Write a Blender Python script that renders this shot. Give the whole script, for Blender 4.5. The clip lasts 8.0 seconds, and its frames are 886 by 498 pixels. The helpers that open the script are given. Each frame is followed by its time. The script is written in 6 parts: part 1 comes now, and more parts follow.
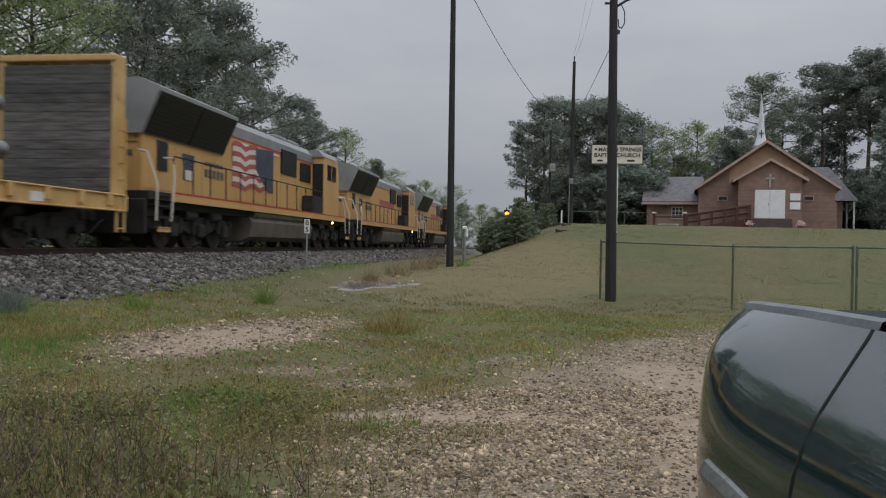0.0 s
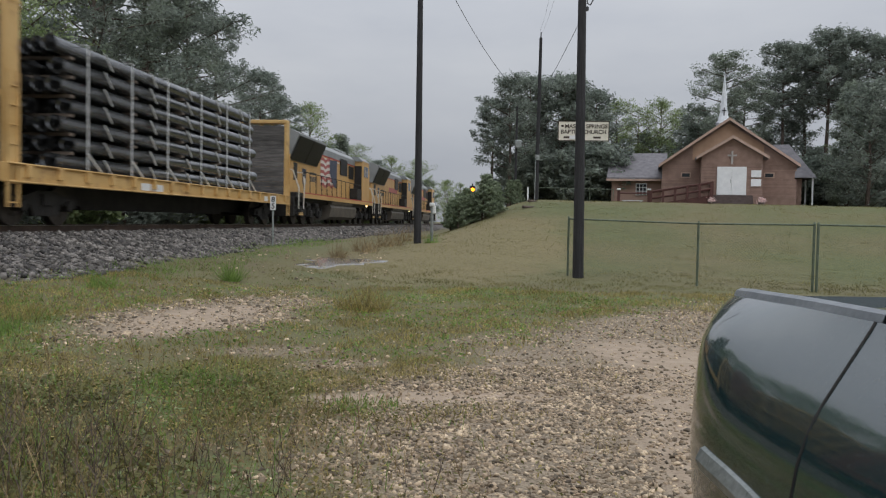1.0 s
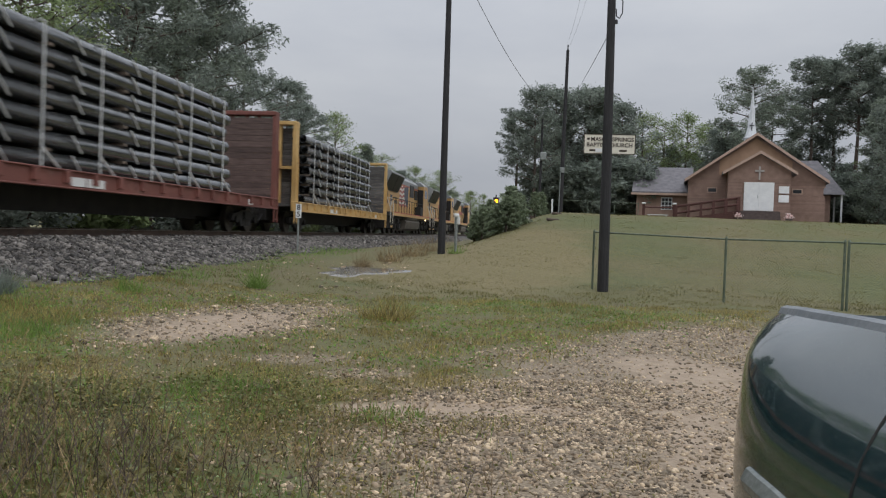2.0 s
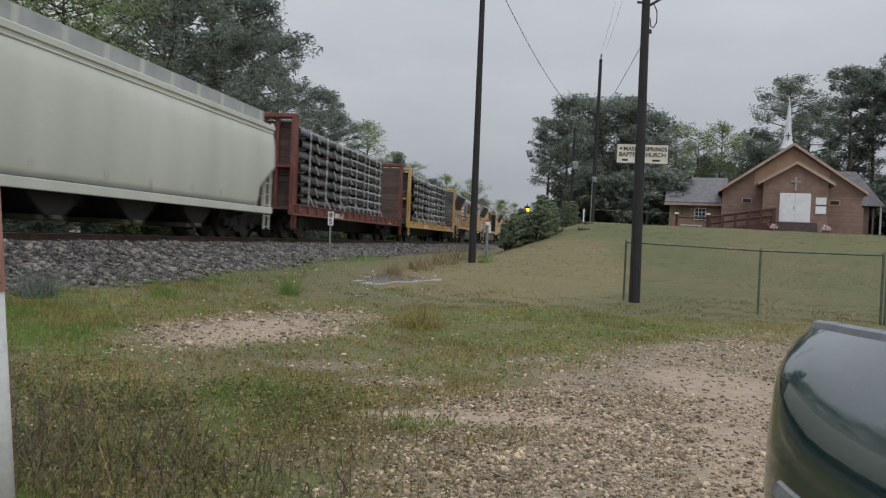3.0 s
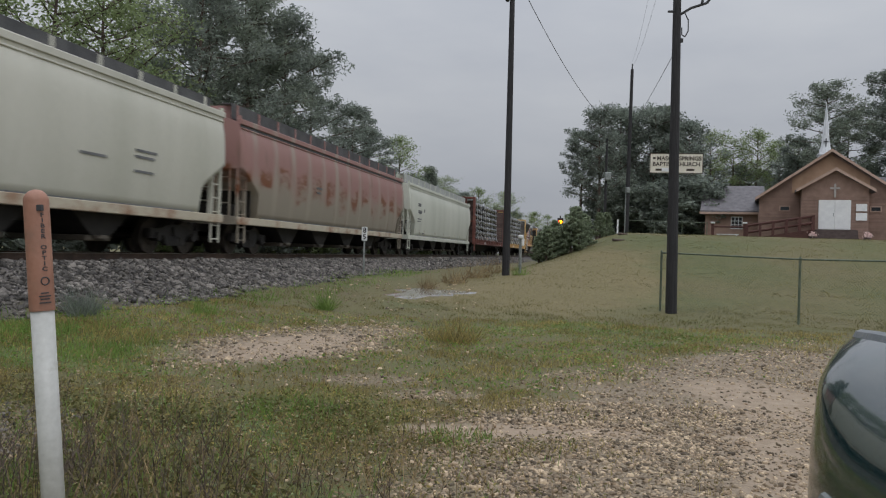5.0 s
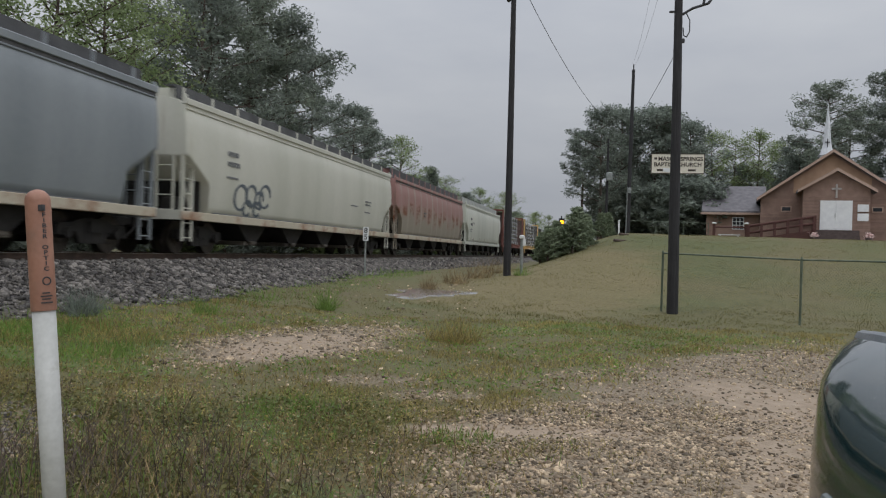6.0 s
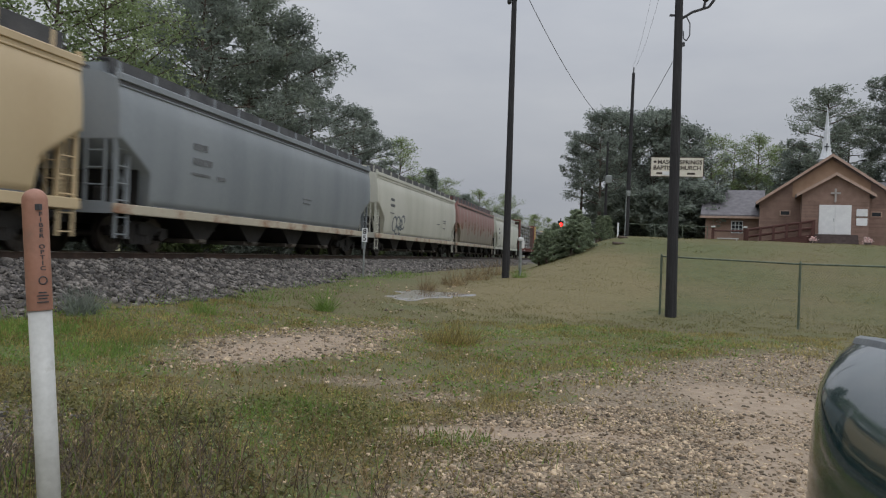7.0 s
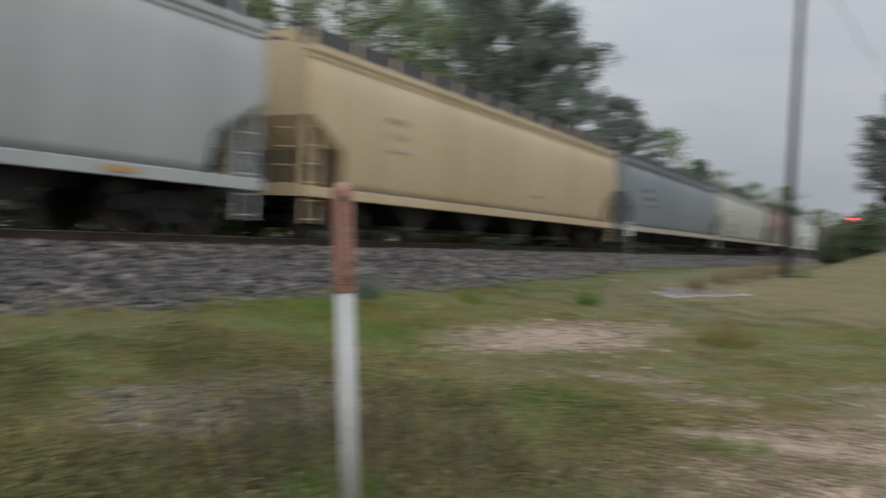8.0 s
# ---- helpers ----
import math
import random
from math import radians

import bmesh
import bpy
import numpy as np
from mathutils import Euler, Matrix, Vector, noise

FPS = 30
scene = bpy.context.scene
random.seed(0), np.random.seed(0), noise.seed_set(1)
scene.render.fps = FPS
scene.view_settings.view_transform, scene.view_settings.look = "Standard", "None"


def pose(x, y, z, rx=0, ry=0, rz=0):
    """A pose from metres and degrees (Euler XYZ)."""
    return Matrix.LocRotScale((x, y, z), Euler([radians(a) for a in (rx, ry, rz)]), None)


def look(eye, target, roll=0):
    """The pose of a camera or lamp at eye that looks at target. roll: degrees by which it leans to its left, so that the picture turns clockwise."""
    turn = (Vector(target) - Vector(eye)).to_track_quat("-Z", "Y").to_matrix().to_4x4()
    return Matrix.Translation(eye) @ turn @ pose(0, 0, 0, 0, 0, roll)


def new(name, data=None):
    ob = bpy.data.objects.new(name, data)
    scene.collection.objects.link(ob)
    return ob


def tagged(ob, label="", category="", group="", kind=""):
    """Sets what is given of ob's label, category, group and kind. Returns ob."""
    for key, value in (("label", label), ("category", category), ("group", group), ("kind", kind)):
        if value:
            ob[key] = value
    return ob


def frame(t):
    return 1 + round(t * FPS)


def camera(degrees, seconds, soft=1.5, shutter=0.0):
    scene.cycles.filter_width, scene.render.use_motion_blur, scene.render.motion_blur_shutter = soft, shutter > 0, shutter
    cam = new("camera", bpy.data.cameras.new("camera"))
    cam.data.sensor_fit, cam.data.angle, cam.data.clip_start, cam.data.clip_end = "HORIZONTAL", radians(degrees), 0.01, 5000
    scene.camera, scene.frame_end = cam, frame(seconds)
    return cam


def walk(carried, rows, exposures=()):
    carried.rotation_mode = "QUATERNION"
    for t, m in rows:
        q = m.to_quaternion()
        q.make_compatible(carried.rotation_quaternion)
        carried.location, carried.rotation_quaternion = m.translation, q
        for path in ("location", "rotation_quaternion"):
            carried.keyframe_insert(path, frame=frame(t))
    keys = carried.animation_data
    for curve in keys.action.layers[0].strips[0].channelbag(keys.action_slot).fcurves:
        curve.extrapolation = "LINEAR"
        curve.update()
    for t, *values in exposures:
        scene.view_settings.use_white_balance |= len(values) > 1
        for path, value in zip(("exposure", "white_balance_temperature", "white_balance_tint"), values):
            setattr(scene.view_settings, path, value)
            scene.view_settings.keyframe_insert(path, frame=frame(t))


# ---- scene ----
SHUTTER = 0.32
cam = camera(59.2, 8.0, soft=1.15, shutter=SHUTTER)
walk(cam, [
    (0.0, pose(0.176, 0.031, 1.448, 89.74, -1.1, -0.7)),
    (0.07, pose(0.176, 0.033, 1.448, 89.68, -1.1, -0.72)),
    (0.2, pose(0.165, 0.05, 1.46, 87.7, -1.0, -1.9)),
    (0.5, pose(0.148, 0.076, 1.475, 87.54, -1.0, -3.53)),
    (1.0, pose(0.077, 0.065, 1.487, 88.0, -1.1, -3.27)),
    (1.5, pose(0.032, 0.097, 1.482, 88.48, -1.6, -2.41)),
    (3.0, pose(0.005, 0.034, 1.494, 89.26, -2.65, 0.63)),
    (3.5, pose(-0.007, 0.012, 1.499, 89.71, -2.5, 2.26)),
    (4.0, pose(-0.002, -0.015, 1.504, 89.97, -2.1, 2.78)),
    (4.5, pose(-0.004, -0.002, 1.498, 90.14, -1.8, 3.01)),
    (6.0, pose(-0.006, -0.001, 1.498, 90.17, -1.8, 3.15)),
    (6.5, pose(-0.003, 0.003, 1.5, 90.23, -2.1, 3.07)),
    (7.0, pose(-0.002, 0.007, 1.501, 90.29, -2.2, 3.07)),
    (7.5, pose(-0.004, 0.012, 1.5, 90.26, -2.3, 3.35)),
    (7.6, pose(-0.012, 0.01, 1.5, 90.2, -2.35, 4.6)),
    (7.7, pose(-0.025, 0.005, 1.498, 90.1, -2.4, 6.65)),
    (7.8, pose(-0.04, 0.0, 1.495, 90.0, -2.55, 10.1)),
    (7.9, pose(-0.06, 0.0, 1.492, 89.5, -2.8, 14.9)),
    (8.0, pose(-0.085, 0.0, 1.49, 88.9, -3.2, 22.1)),
    (8.1, pose(-0.11, 0.0, 1.488, 88.2, -3.7, 30.5)),
], exposures=[(0.0, -0.04, 6260, 12), (0.5, 0.19, 6260, 12), (1.0, 0.24, 6260, 12), (1.5, 0.24, 6260, 12), (3.0, 0.19, 6260, 12), (3.5, 0.07, 6260, 12), (7.5, 0.07, 6260, 12), (8.0, 0.13, 6260, 12)])

# ---- sky and light: overcast, brighter towards the zenith ----
world = bpy.data.worlds.new("overcast")
scene.world = world
world.use_nodes = True
wt = world.node_tree
wt.nodes.clear()


def wnode(kind, **kw):
    n = wt.nodes.new(kind)
    for k, v in kw.items():
        n.inputs[k].default_value = v
    return n


SUN_EL, SUN_AZ = 55.0, 150.0
sky = wt.nodes.new("ShaderNodeTexSky")
sky.sky_type, sky.sun_disc = "NISHITA", False
sky.sun_elevation, sky.sun_rotation = radians(SUN_EL), radians(SUN_AZ)
sky.dust_density = 6.0
coord = wt.nodes.new("ShaderNodeTexCoord")
split = wt.nodes.new("ShaderNodeSeparateXYZ")
wt.links.new(coord.outputs["Generated"], split.inputs[0])
up = wt.nodes.new("ShaderNodeMapRange")
up.inputs["From Min"].default_value, up.inputs["From Max"].default_value = 0.0, 1.0
up.inputs["To Min"].default_value, up.inputs["To Max"].default_value = 0.93, 2.6
wt.links.new(split.outputs["Z"], up.inputs["Value"])
stretch = wt.nodes.new("ShaderNodeMapping")
stretch.inputs["Scale"].default_value = (1.6, 1.6, 5.0)
wt.links.new(coord.outputs["Generated"], stretch.inputs["Vector"])
cloud = wnode("ShaderNodeTexNoise", Scale=1.7, Detail=5.0, Roughness=0.55)
wt.links.new(stretch.outputs["Vector"], cloud.inputs["Vector"])
ramp = wt.nodes.new("ShaderNodeValToRGB")
ramp.color_ramp.elements[0].position, ramp.color_ramp.elements[1].position = 0.3, 0.72
ramp.color_ramp.elements[0].color = (0.775, 0.815, 0.87, 1)
ramp.color_ramp.elements[1].color = (0.95, 0.98, 1.0, 1)
wt.links.new(cloud.outputs["Fac"], ramp.inputs["Fac"])
layer = wt.nodes.new("ShaderNodeVectorMath")
layer.operation = "SCALE"
wt.links.new(ramp.outputs["Color"], layer.inputs[0])
high = wt.nodes.new("ShaderNodeMapRange")
high.inputs["From Min"].default_value, high.inputs["From Max"].default_value = 0.33, 1.0
high.inputs["To Min"].default_value, high.inputs["To Max"].default_value = 0.0, 0.9
wt.links.new(split.outputs["Z"], high.inputs["Value"])
total = wt.nodes.new("ShaderNodeMath")
wt.links.new(up.outputs["Result"], total.inputs[0])
wt.links.new(high.outputs["Result"], total.inputs[1])
wt.links.new(total.outputs[0], layer.inputs["Scale"])
grey = wnode("ShaderNodeHueSaturation", Saturation=0.12)
wt.links.new(sky.outputs["Color"], grey.inputs["Color"])
thin = wt.nodes.new("ShaderNodeBackground")
thin.inputs["Strength"].default_value = 0.006
wt.links.new(grey.outputs["Color"], thin.inputs["Color"])
thick = wt.nodes.new("ShaderNodeBackground")
thick.inputs["Strength"].default_value = 0.385
wt.links.new(layer.outputs["Vector"], thick.inputs["Color"])
both = wt.nodes.new("ShaderNodeAddShader")
wt.links.new(thin.outputs[0], both.inputs[0])
wt.links.new(thick.outputs[0], both.inputs[1])
wout = wt.nodes.new("ShaderNodeOutputWorld")
wt.links.new(both.outputs[0], wout.inputs["Surface"])

sun_data = bpy.data.lights.new("sun", "SUN")
sun_data.energy, sun_data.angle, sun_data.color = 0.5, radians(40), (1.0, 0.97, 0.93)
sun = new("sun", sun_data)
a, e = radians(SUN_AZ), radians(SUN_EL)
sun.matrix_world = look((math.sin(a) * math.cos(e) * 50, math.cos(a) * math.cos(e) * 50, math.sin(e) * 50), (0, 0, 0))

# ---- materials ----


def srgb(r, g, b):
    def f(v):
        v /= 255.0
        return v / 12.92 if v <= 0.04045 else ((v + 0.055) / 1.055) ** 2.4
    return (f(r), f(g), f(b), 1.0)


def tone(c, k):
    return (c[0] * k, c[1] * k, c[2] * k, 1.0)


def nodes_of(name):
    m = bpy.data.materials.new(name)
    m.use_nodes = True
    t = m.node_tree
    b = t.nodes["Principled BSDF"]
    return m, t, b


def noisy(name, c1, c2, rough=0.7, scale=4.0, metal=0.0, bump=0.15, stretch_xyz=(1, 1, 1), fine=40.0,
          spread=(0.35, 0.65), per_piece=0.0, per_island=0.0, coat=0.0, stain=None, stain_at=(0.55, 0.7), stain_scale=1.3):
    """A surface of two colours mixed at two scales, with fine relief, stains, and a shift from piece to piece."""
    m, t, b = nodes_of(name)
    tc = t.nodes.new("ShaderNodeTexCoord")
    mp = t.nodes.new("ShaderNodeMapping")
    mp.inputs["Scale"].default_value = stretch_xyz
    t.links.new(tc.outputs["Object"], mp.inputs["Vector"])
    n1 = t.nodes.new("ShaderNodeTexNoise")
    n1.inputs["Scale"].default_value, n1.inputs["Detail"].default_value = scale, 6.0
    n2 = t.nodes.new("ShaderNodeTexNoise")
    n2.inputs["Scale"].default_value, n2.inputs["Detail"].default_value = fine, 3.0
    for n in (n1, n2):
        t.links.new(mp.outputs["Vector"], n.inputs["Vector"])
    add = t.nodes.new("ShaderNodeMix")
    add.data_type = "FLOAT"
    add.inputs[0].default_value = 0.35
    t.links.new(n1.outputs["Fac"], add.inputs[2])
    t.links.new(n2.outputs["Fac"], add.inputs[3])
    cr = t.nodes.new("ShaderNodeValToRGB")
    cr.color_ramp.elements[0].position, cr.color_ramp.elements[1].position = spread
    cr.color_ramp.elements[0].color, cr.color_ramp.elements[1].color = c1, c2
    t.links.new(add.outputs[0], cr.inputs["Fac"])
    colour = cr.outputs["Color"]
    if stain:
        n3 = t.nodes.new("ShaderNodeTexNoise")
        n3.inputs["Scale"].default_value, n3.inputs["Detail"].default_value = stain_scale, 8.0
        n3.inputs["Roughness"].default_value = 0.65
        t.links.new(mp.outputs["Vector"], n3.inputs["Vector"])
        r3 = t.nodes.new("ShaderNodeValToRGB")
        r3.color_ramp.elements[0].position, r3.color_ramp.elements[1].position = stain_at
        t.links.new(n3.outputs["Fac"], r3.inputs["Fac"])
        mx = t.nodes.new("ShaderNodeMix")
        mx.data_type = "RGBA"
        t.links.new(r3.outputs["Color"], mx.inputs[0])
        t.links.new(colour, mx.inputs[6])
        mx.inputs[7].default_value = stain
        colour = mx.outputs[2]
    if per_piece or per_island:
        hs = t.nodes.new("ShaderNodeHueSaturation")
        mr = t.nodes.new("ShaderNodeMapRange")
        k = per_piece or per_island
        mr.inputs["To Min"].default_value, mr.inputs["To Max"].default_value = 1 - k, 1 + k
        if per_piece:
            src = t.nodes.new("ShaderNodeObjectInfo").outputs["Random"]
        else:
            src = t.nodes.new("ShaderNodeNewGeometry").outputs["Random Per Island"]
        t.links.new(src, mr.inputs["Value"])
        t.links.new(mr.outputs["Result"], hs.inputs["Value"])
        t.links.new(colour, hs.inputs["Color"])
        colour = hs.outputs["Color"]
    t.links.new(colour, b.inputs["Base Color"])
    b.inputs["Roughness"].default_value, b.inputs["Metallic"].default_value = rough, metal
    if coat:
        b.inputs["Coat Weight"].default_value, b.inputs["Coat Roughness"].default_value = coat, 0.06
    if bump:
        bp = t.nodes.new("ShaderNodeBump")
        bp.inputs["Strength"].default_value, bp.inputs["Distance"].default_value = bump, 0.02
        t.links.new(n2.outputs["Fac"], bp.inputs["Height"])
        t.links.new(bp.outputs["Normal"], b.inputs["Normal"])
    return m


def leafy(m, share=0.5):
    """Lets light through thin leaves and blades."""
    t = m.node_tree
    b = t.nodes["Principled BSDF"]
    out = t.nodes["Material Output"]
    tl = t.nodes.new("ShaderNodeBsdfTranslucent")
    mix = t.nodes.new("ShaderNodeMixShader")
    mix.inputs[0].default_value = share
    src = b.inputs["Base Color"].links[0].from_socket
    t.links.new(src, tl.inputs["Color"])
    t.links.new(b.outputs[0], mix.inputs[1])
    t.links.new(tl.outputs[0], mix.inputs[2])
    t.links.new(mix.outputs[0], out.inputs["Surface"])
    return m


def plain(name, c, rough=0.6, metal=0.0, glow=0.0):
    m, t, b = nodes_of(name)
    b.inputs["Base Color"].default_value = c
    b.inputs["Roughness"].default_value, b.inputs["Metallic"].default_value = rough, metal
    if glow:
        b.inputs["Emission Color"].default_value, b.inputs["Emission Strength"].default_value = c, glow
    return m


RUST = (0.16, 0.065, 0.03, 1)
M_BALLAST = noisy("ballast_stone", (0.03, 0.027, 0.024, 1), (0.22, 0.20, 0.178, 1), 0.75, 3, per_island=0.75, fine=30)
M_GRAVEL = noisy("pale_gravel", (0.16, 0.112, 0.068, 1), (0.47, 0.372, 0.255, 1), 0.75, 5, per_island=0.75, fine=40)
M_RAIL = noisy("rail_steel", (0.05, 0.035, 0.028, 1), (0.12, 0.08, 0.06, 1), 0.55, 3, 0.5)
M_RAILTOP = plain("polished_rail", (0.5, 0.5, 0.5, 1), 0.3, 1.0)
M_TIE = noisy("creosoted_wood", (0.035, 0.028, 0.022, 1), (0.10, 0.08, 0.065, 1), 0.85, 3, stretch_xyz=(1, 6, 1))
M_POLE = noisy("dark_creosote_pole", (0.011, 0.011, 0.012, 1), (0.034, 0.032, 0.034, 1), 0.75, 6, stretch_xyz=(4, 4, 0.4), bump=0.4)
M_GALV = noisy("galvanised_steel", (0.20, 0.22, 0.21, 1), (0.36, 0.38, 0.37, 1), 0.5, 5, 0.6)
M_FENCE = noisy("weathered_fence_steel", (0.085, 0.11, 0.075, 1), (0.17, 0.20, 0.15, 1), 0.55, 5, 0.4)
M_WIRE = plain("dark_cable", (0.03, 0.03, 0.032, 1), 0.6)
M_BARK = noisy("pine_bark", (0.05, 0.038, 0.03, 1), (0.16, 0.12, 0.095, 1), 0.9, 5, stretch_xyz=(2, 2, 0.5), bump=0.5)
# Pine needles are paled and greyed to stand in for distant haze.
M_PINE_HAZED = leafy(noisy("haze_paled_needles", (0.17, 0.20, 0.155, 1), (0.30, 0.34, 0.265, 1), 0.7, 0.7, per_island=0.35, bump=0, fine=3))
M_PINE2_HAZED = leafy(noisy("haze_paled_deep_needles", (0.165, 0.195, 0.165, 1), (0.285, 0.32, 0.265, 1), 0.7, 0.7, per_island=0.35, bump=0, fine=3))
M_LEAF = leafy(noisy("spring_leaves", (0.17, 0.225, 0.095, 1), (0.31, 0.375, 0.18, 1), 0.6, 0.6, per_island=0.35, bump=0, fine=3))
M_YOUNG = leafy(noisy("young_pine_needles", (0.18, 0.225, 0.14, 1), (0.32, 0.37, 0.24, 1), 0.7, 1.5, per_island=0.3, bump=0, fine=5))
M_GRASS = leafy(noisy("mown_grass_blades", (0.215, 0.175, 0.058, 1), (0.42, 0.345, 0.13, 1), 0.7, 0.5, per_island=0.6, bump=0, fine=2.5))
M_GRASSG = leafy(noisy("lush_grass_blades", (0.12, 0.2, 0.04, 1), (0.24, 0.36, 0.08, 1), 0.6, 0.5, per_island=0.3, bump=0, fine=2.5))
M_LAWN = leafy(noisy("hill_grass_blades", (0.13, 0.125, 0.042, 1), (0.24, 0.215, 0.085, 1), 0.7, 0.3, per_island=0.4, bump=0, fine=2.5))
M_LOWGREEN = leafy(noisy("low_weed_leaves", (0.095, 0.092, 0.03, 1), (0.21, 0.198, 0.065, 1), 0.65, 1.5, per_island=0.4, bump=0, fine=5), 0.35)
M_WEED = noisy("dry_weed_stems", (0.13, 0.085, 0.045, 1), (0.34, 0.25, 0.12, 1), 0.8, 1, per_island=0.4, bump=0, fine=4)

M_YELLOW = noisy("engine_yellow_paint", (0.52, 0.295, 0.095, 1), (0.63, 0.39, 0.145, 1), 0.5, 0.8, bump=0.03, stretch_xyz=(1, 1, 0.35),
                 stain=(0.35, 0.19, 0.06, 1), stain_at=(0.58, 0.8))
M_CARYEL = noisy("worn_car_yellow", (0.50, 0.30, 0.095, 1), (0.64, 0.43, 0.18, 1), 0.6, 1.5, bump=0.05, stain=RUST, stain_at=(0.56, 0.75))
M_ROOFGREY = noisy("engine_grey_paint", (0.20, 0.21, 0.21, 1), (0.30, 0.31, 0.31, 1), 0.45, 1.2, bump=0.03)
M_UNDER = noisy("sooty_underframe_and_shade", (0.008, 0.0075, 0.007, 1), (0.032, 0.028, 0.025, 1), 0.7, 2.5, 0.1, bump=0.3)
M_WHEEL = noisy("wheel_steel", (0.03, 0.026, 0.023, 1), (0.09, 0.075, 0.065, 1), 0.5, 4, 0.6)
M_TANK = noisy("dusty_fuel_tank", (0.07, 0.06, 0.048, 1), (0.17, 0.145, 0.115, 1), 0.6, 1.5)
M_GLASS = plain("dark_window_glass", (0.012, 0.014, 0.016, 1), 0.08)
M_GRILLE = noisy("black_radiator_grille", (0.006, 0.006, 0.007, 1), (0.02, 0.02, 0.022, 1), 0.5, 8)
M_RAILWHITE = plain("pale_handrail_paint", (0.62, 0.58, 0.50, 1), 0.5)
M_RED = plain("red_band_paint", (0.48, 0.05, 0.04, 1), 0.5)
M_FLAGRED = noisy("faded_red_decal", (0.36, 0.07, 0.06, 1), (0.47, 0.12, 0.10, 1), 0.5, 2)
M_FLAGWHITE = noisy("faded_white_decal", (0.62, 0.55, 0.47, 1), (0.72, 0.68, 0.62, 1), 0.5, 2)
M_FLAGBLUE = noisy("faded_navy_decal", (0.03, 0.04, 0.07, 1), (0.07, 0.08, 0.12, 1), 0.5, 2)
M_LAMP = plain("warm_marker_lamp", (1.0, 0.72, 0.30, 1), 0.3, 0, 6.0)
M_LAMPW = plain("white_marker_lamp", (1.0, 0.95, 0.82, 1), 0.3, 0, 8.0)
M_DARKTXT = plain("stencil_black", (0.05, 0.05, 0.055, 1), 0.6)
M_WHITETXT = plain("stencil_white", (0.7, 0.7, 0.68, 1), 0.6)
M_GRAFF = plain("spray_paint_grey", (0.10, 0.12, 0.14, 1), 0.5)


def rust_streaked():
    """Faded red over grey, chalky ribs between the panels, and rust that has run along the middle of each panel."""
    m, t, b = nodes_of("rust_streaked_red_paint")
    tc = t.nodes.new("ShaderNodeTexCoord")
    xyz = t.nodes.new("ShaderNodeSeparateXYZ")
    t.links.new(tc.outputs["Object"], xyz.inputs[0])

    def calc(op, a, c):
        n = t.nodes.new("ShaderNodeMath")
        n.operation = op
        for k, v in enumerate((a, c)):
            if isinstance(v, (int, float)):
                n.inputs[k].default_value = v
            else:
                t.links.new(v, n.inputs[k])
        return n.outputs[0]

    def span(v, a, c):
        n = t.nodes.new("ShaderNodeMapRange")
        n.interpolation_type = "SMOOTHSTEP"
        n.inputs["From Min"].default_value, n.inputs["From Max"].default_value = a, c
        t.links.new(v, n.inputs["Value"])
        return n.outputs["Result"]

    def cloud_of(scale, stretch_xyz, detail=6.0):
        mp = t.nodes.new("ShaderNodeMapping")
        mp.inputs["Scale"].default_value = stretch_xyz
        t.links.new(tc.outputs["Object"], mp.inputs["Vector"])
        n = t.nodes.new("ShaderNodeTexNoise")
        n.inputs["Scale"].default_value, n.inputs["Detail"].default_value = scale, detail
        t.links.new(mp.outputs["Vector"], n.inputs["Vector"])
        return n.outputs["Fac"]

    def blend(fac, c1, c2):
        mx = t.nodes.new("ShaderNodeMix")
        mx.data_type = "RGBA"
        t.links.new(fac, mx.inputs[0])
        for k, v in ((6, c1), (7, c2)):
            if isinstance(v, tuple):
                mx.inputs[k].default_value = v
            else:
                t.links.new(v, mx.inputs[k])
        return mx.outputs[2]

    patch = cloud_of(0.8, (1, 1, 1.4))
    level = calc("ADD", xyz.outputs["Z"], calc("MULTIPLY", calc("SUBTRACT", patch, 0.5), 2.2))
    col = blend(span(level, 1.7, 3.2), (0.30, 0.265, 0.21, 1), (0.335, 0.185, 0.165, 1))
    ribs = calc("SINE", calc("MULTIPLY", xyz.outputs["X"], 4.05), 0.0)
    col = blend(calc("MULTIPLY", span(ribs, 0.45, 1.0), calc("MULTIPLY", span(cloud_of(1.2, (1, 1, 0.3)), 0.3, 0.65), 0.8)), col, (0.36, 0.315, 0.255, 1))
    band = calc("MULTIPLY", span(level, 1.9, 2.35), calc("SUBTRACT", 1.0, span(level, 2.75, 3.15)))
    rust = calc("MULTIPLY", band, calc("MULTIPLY", calc("SUBTRACT", 1.0, span(ribs, -0.1, 0.7)), span(cloud_of(1.6, (0.7, 1, 1.8)), 0.38, 0.6)))
    col = blend(rust, col, (0.19, 0.07, 0.03, 1))
    col = blend(span(cloud_of(2.5, (1, 1, 0.2), 9.0), 0.56, 0.8), col, (0.21, 0.14, 0.105, 1))
    t.links.new(col, b.inputs["Base Color"])
    b.inputs["Roughness"].default_value = 0.55
    return m


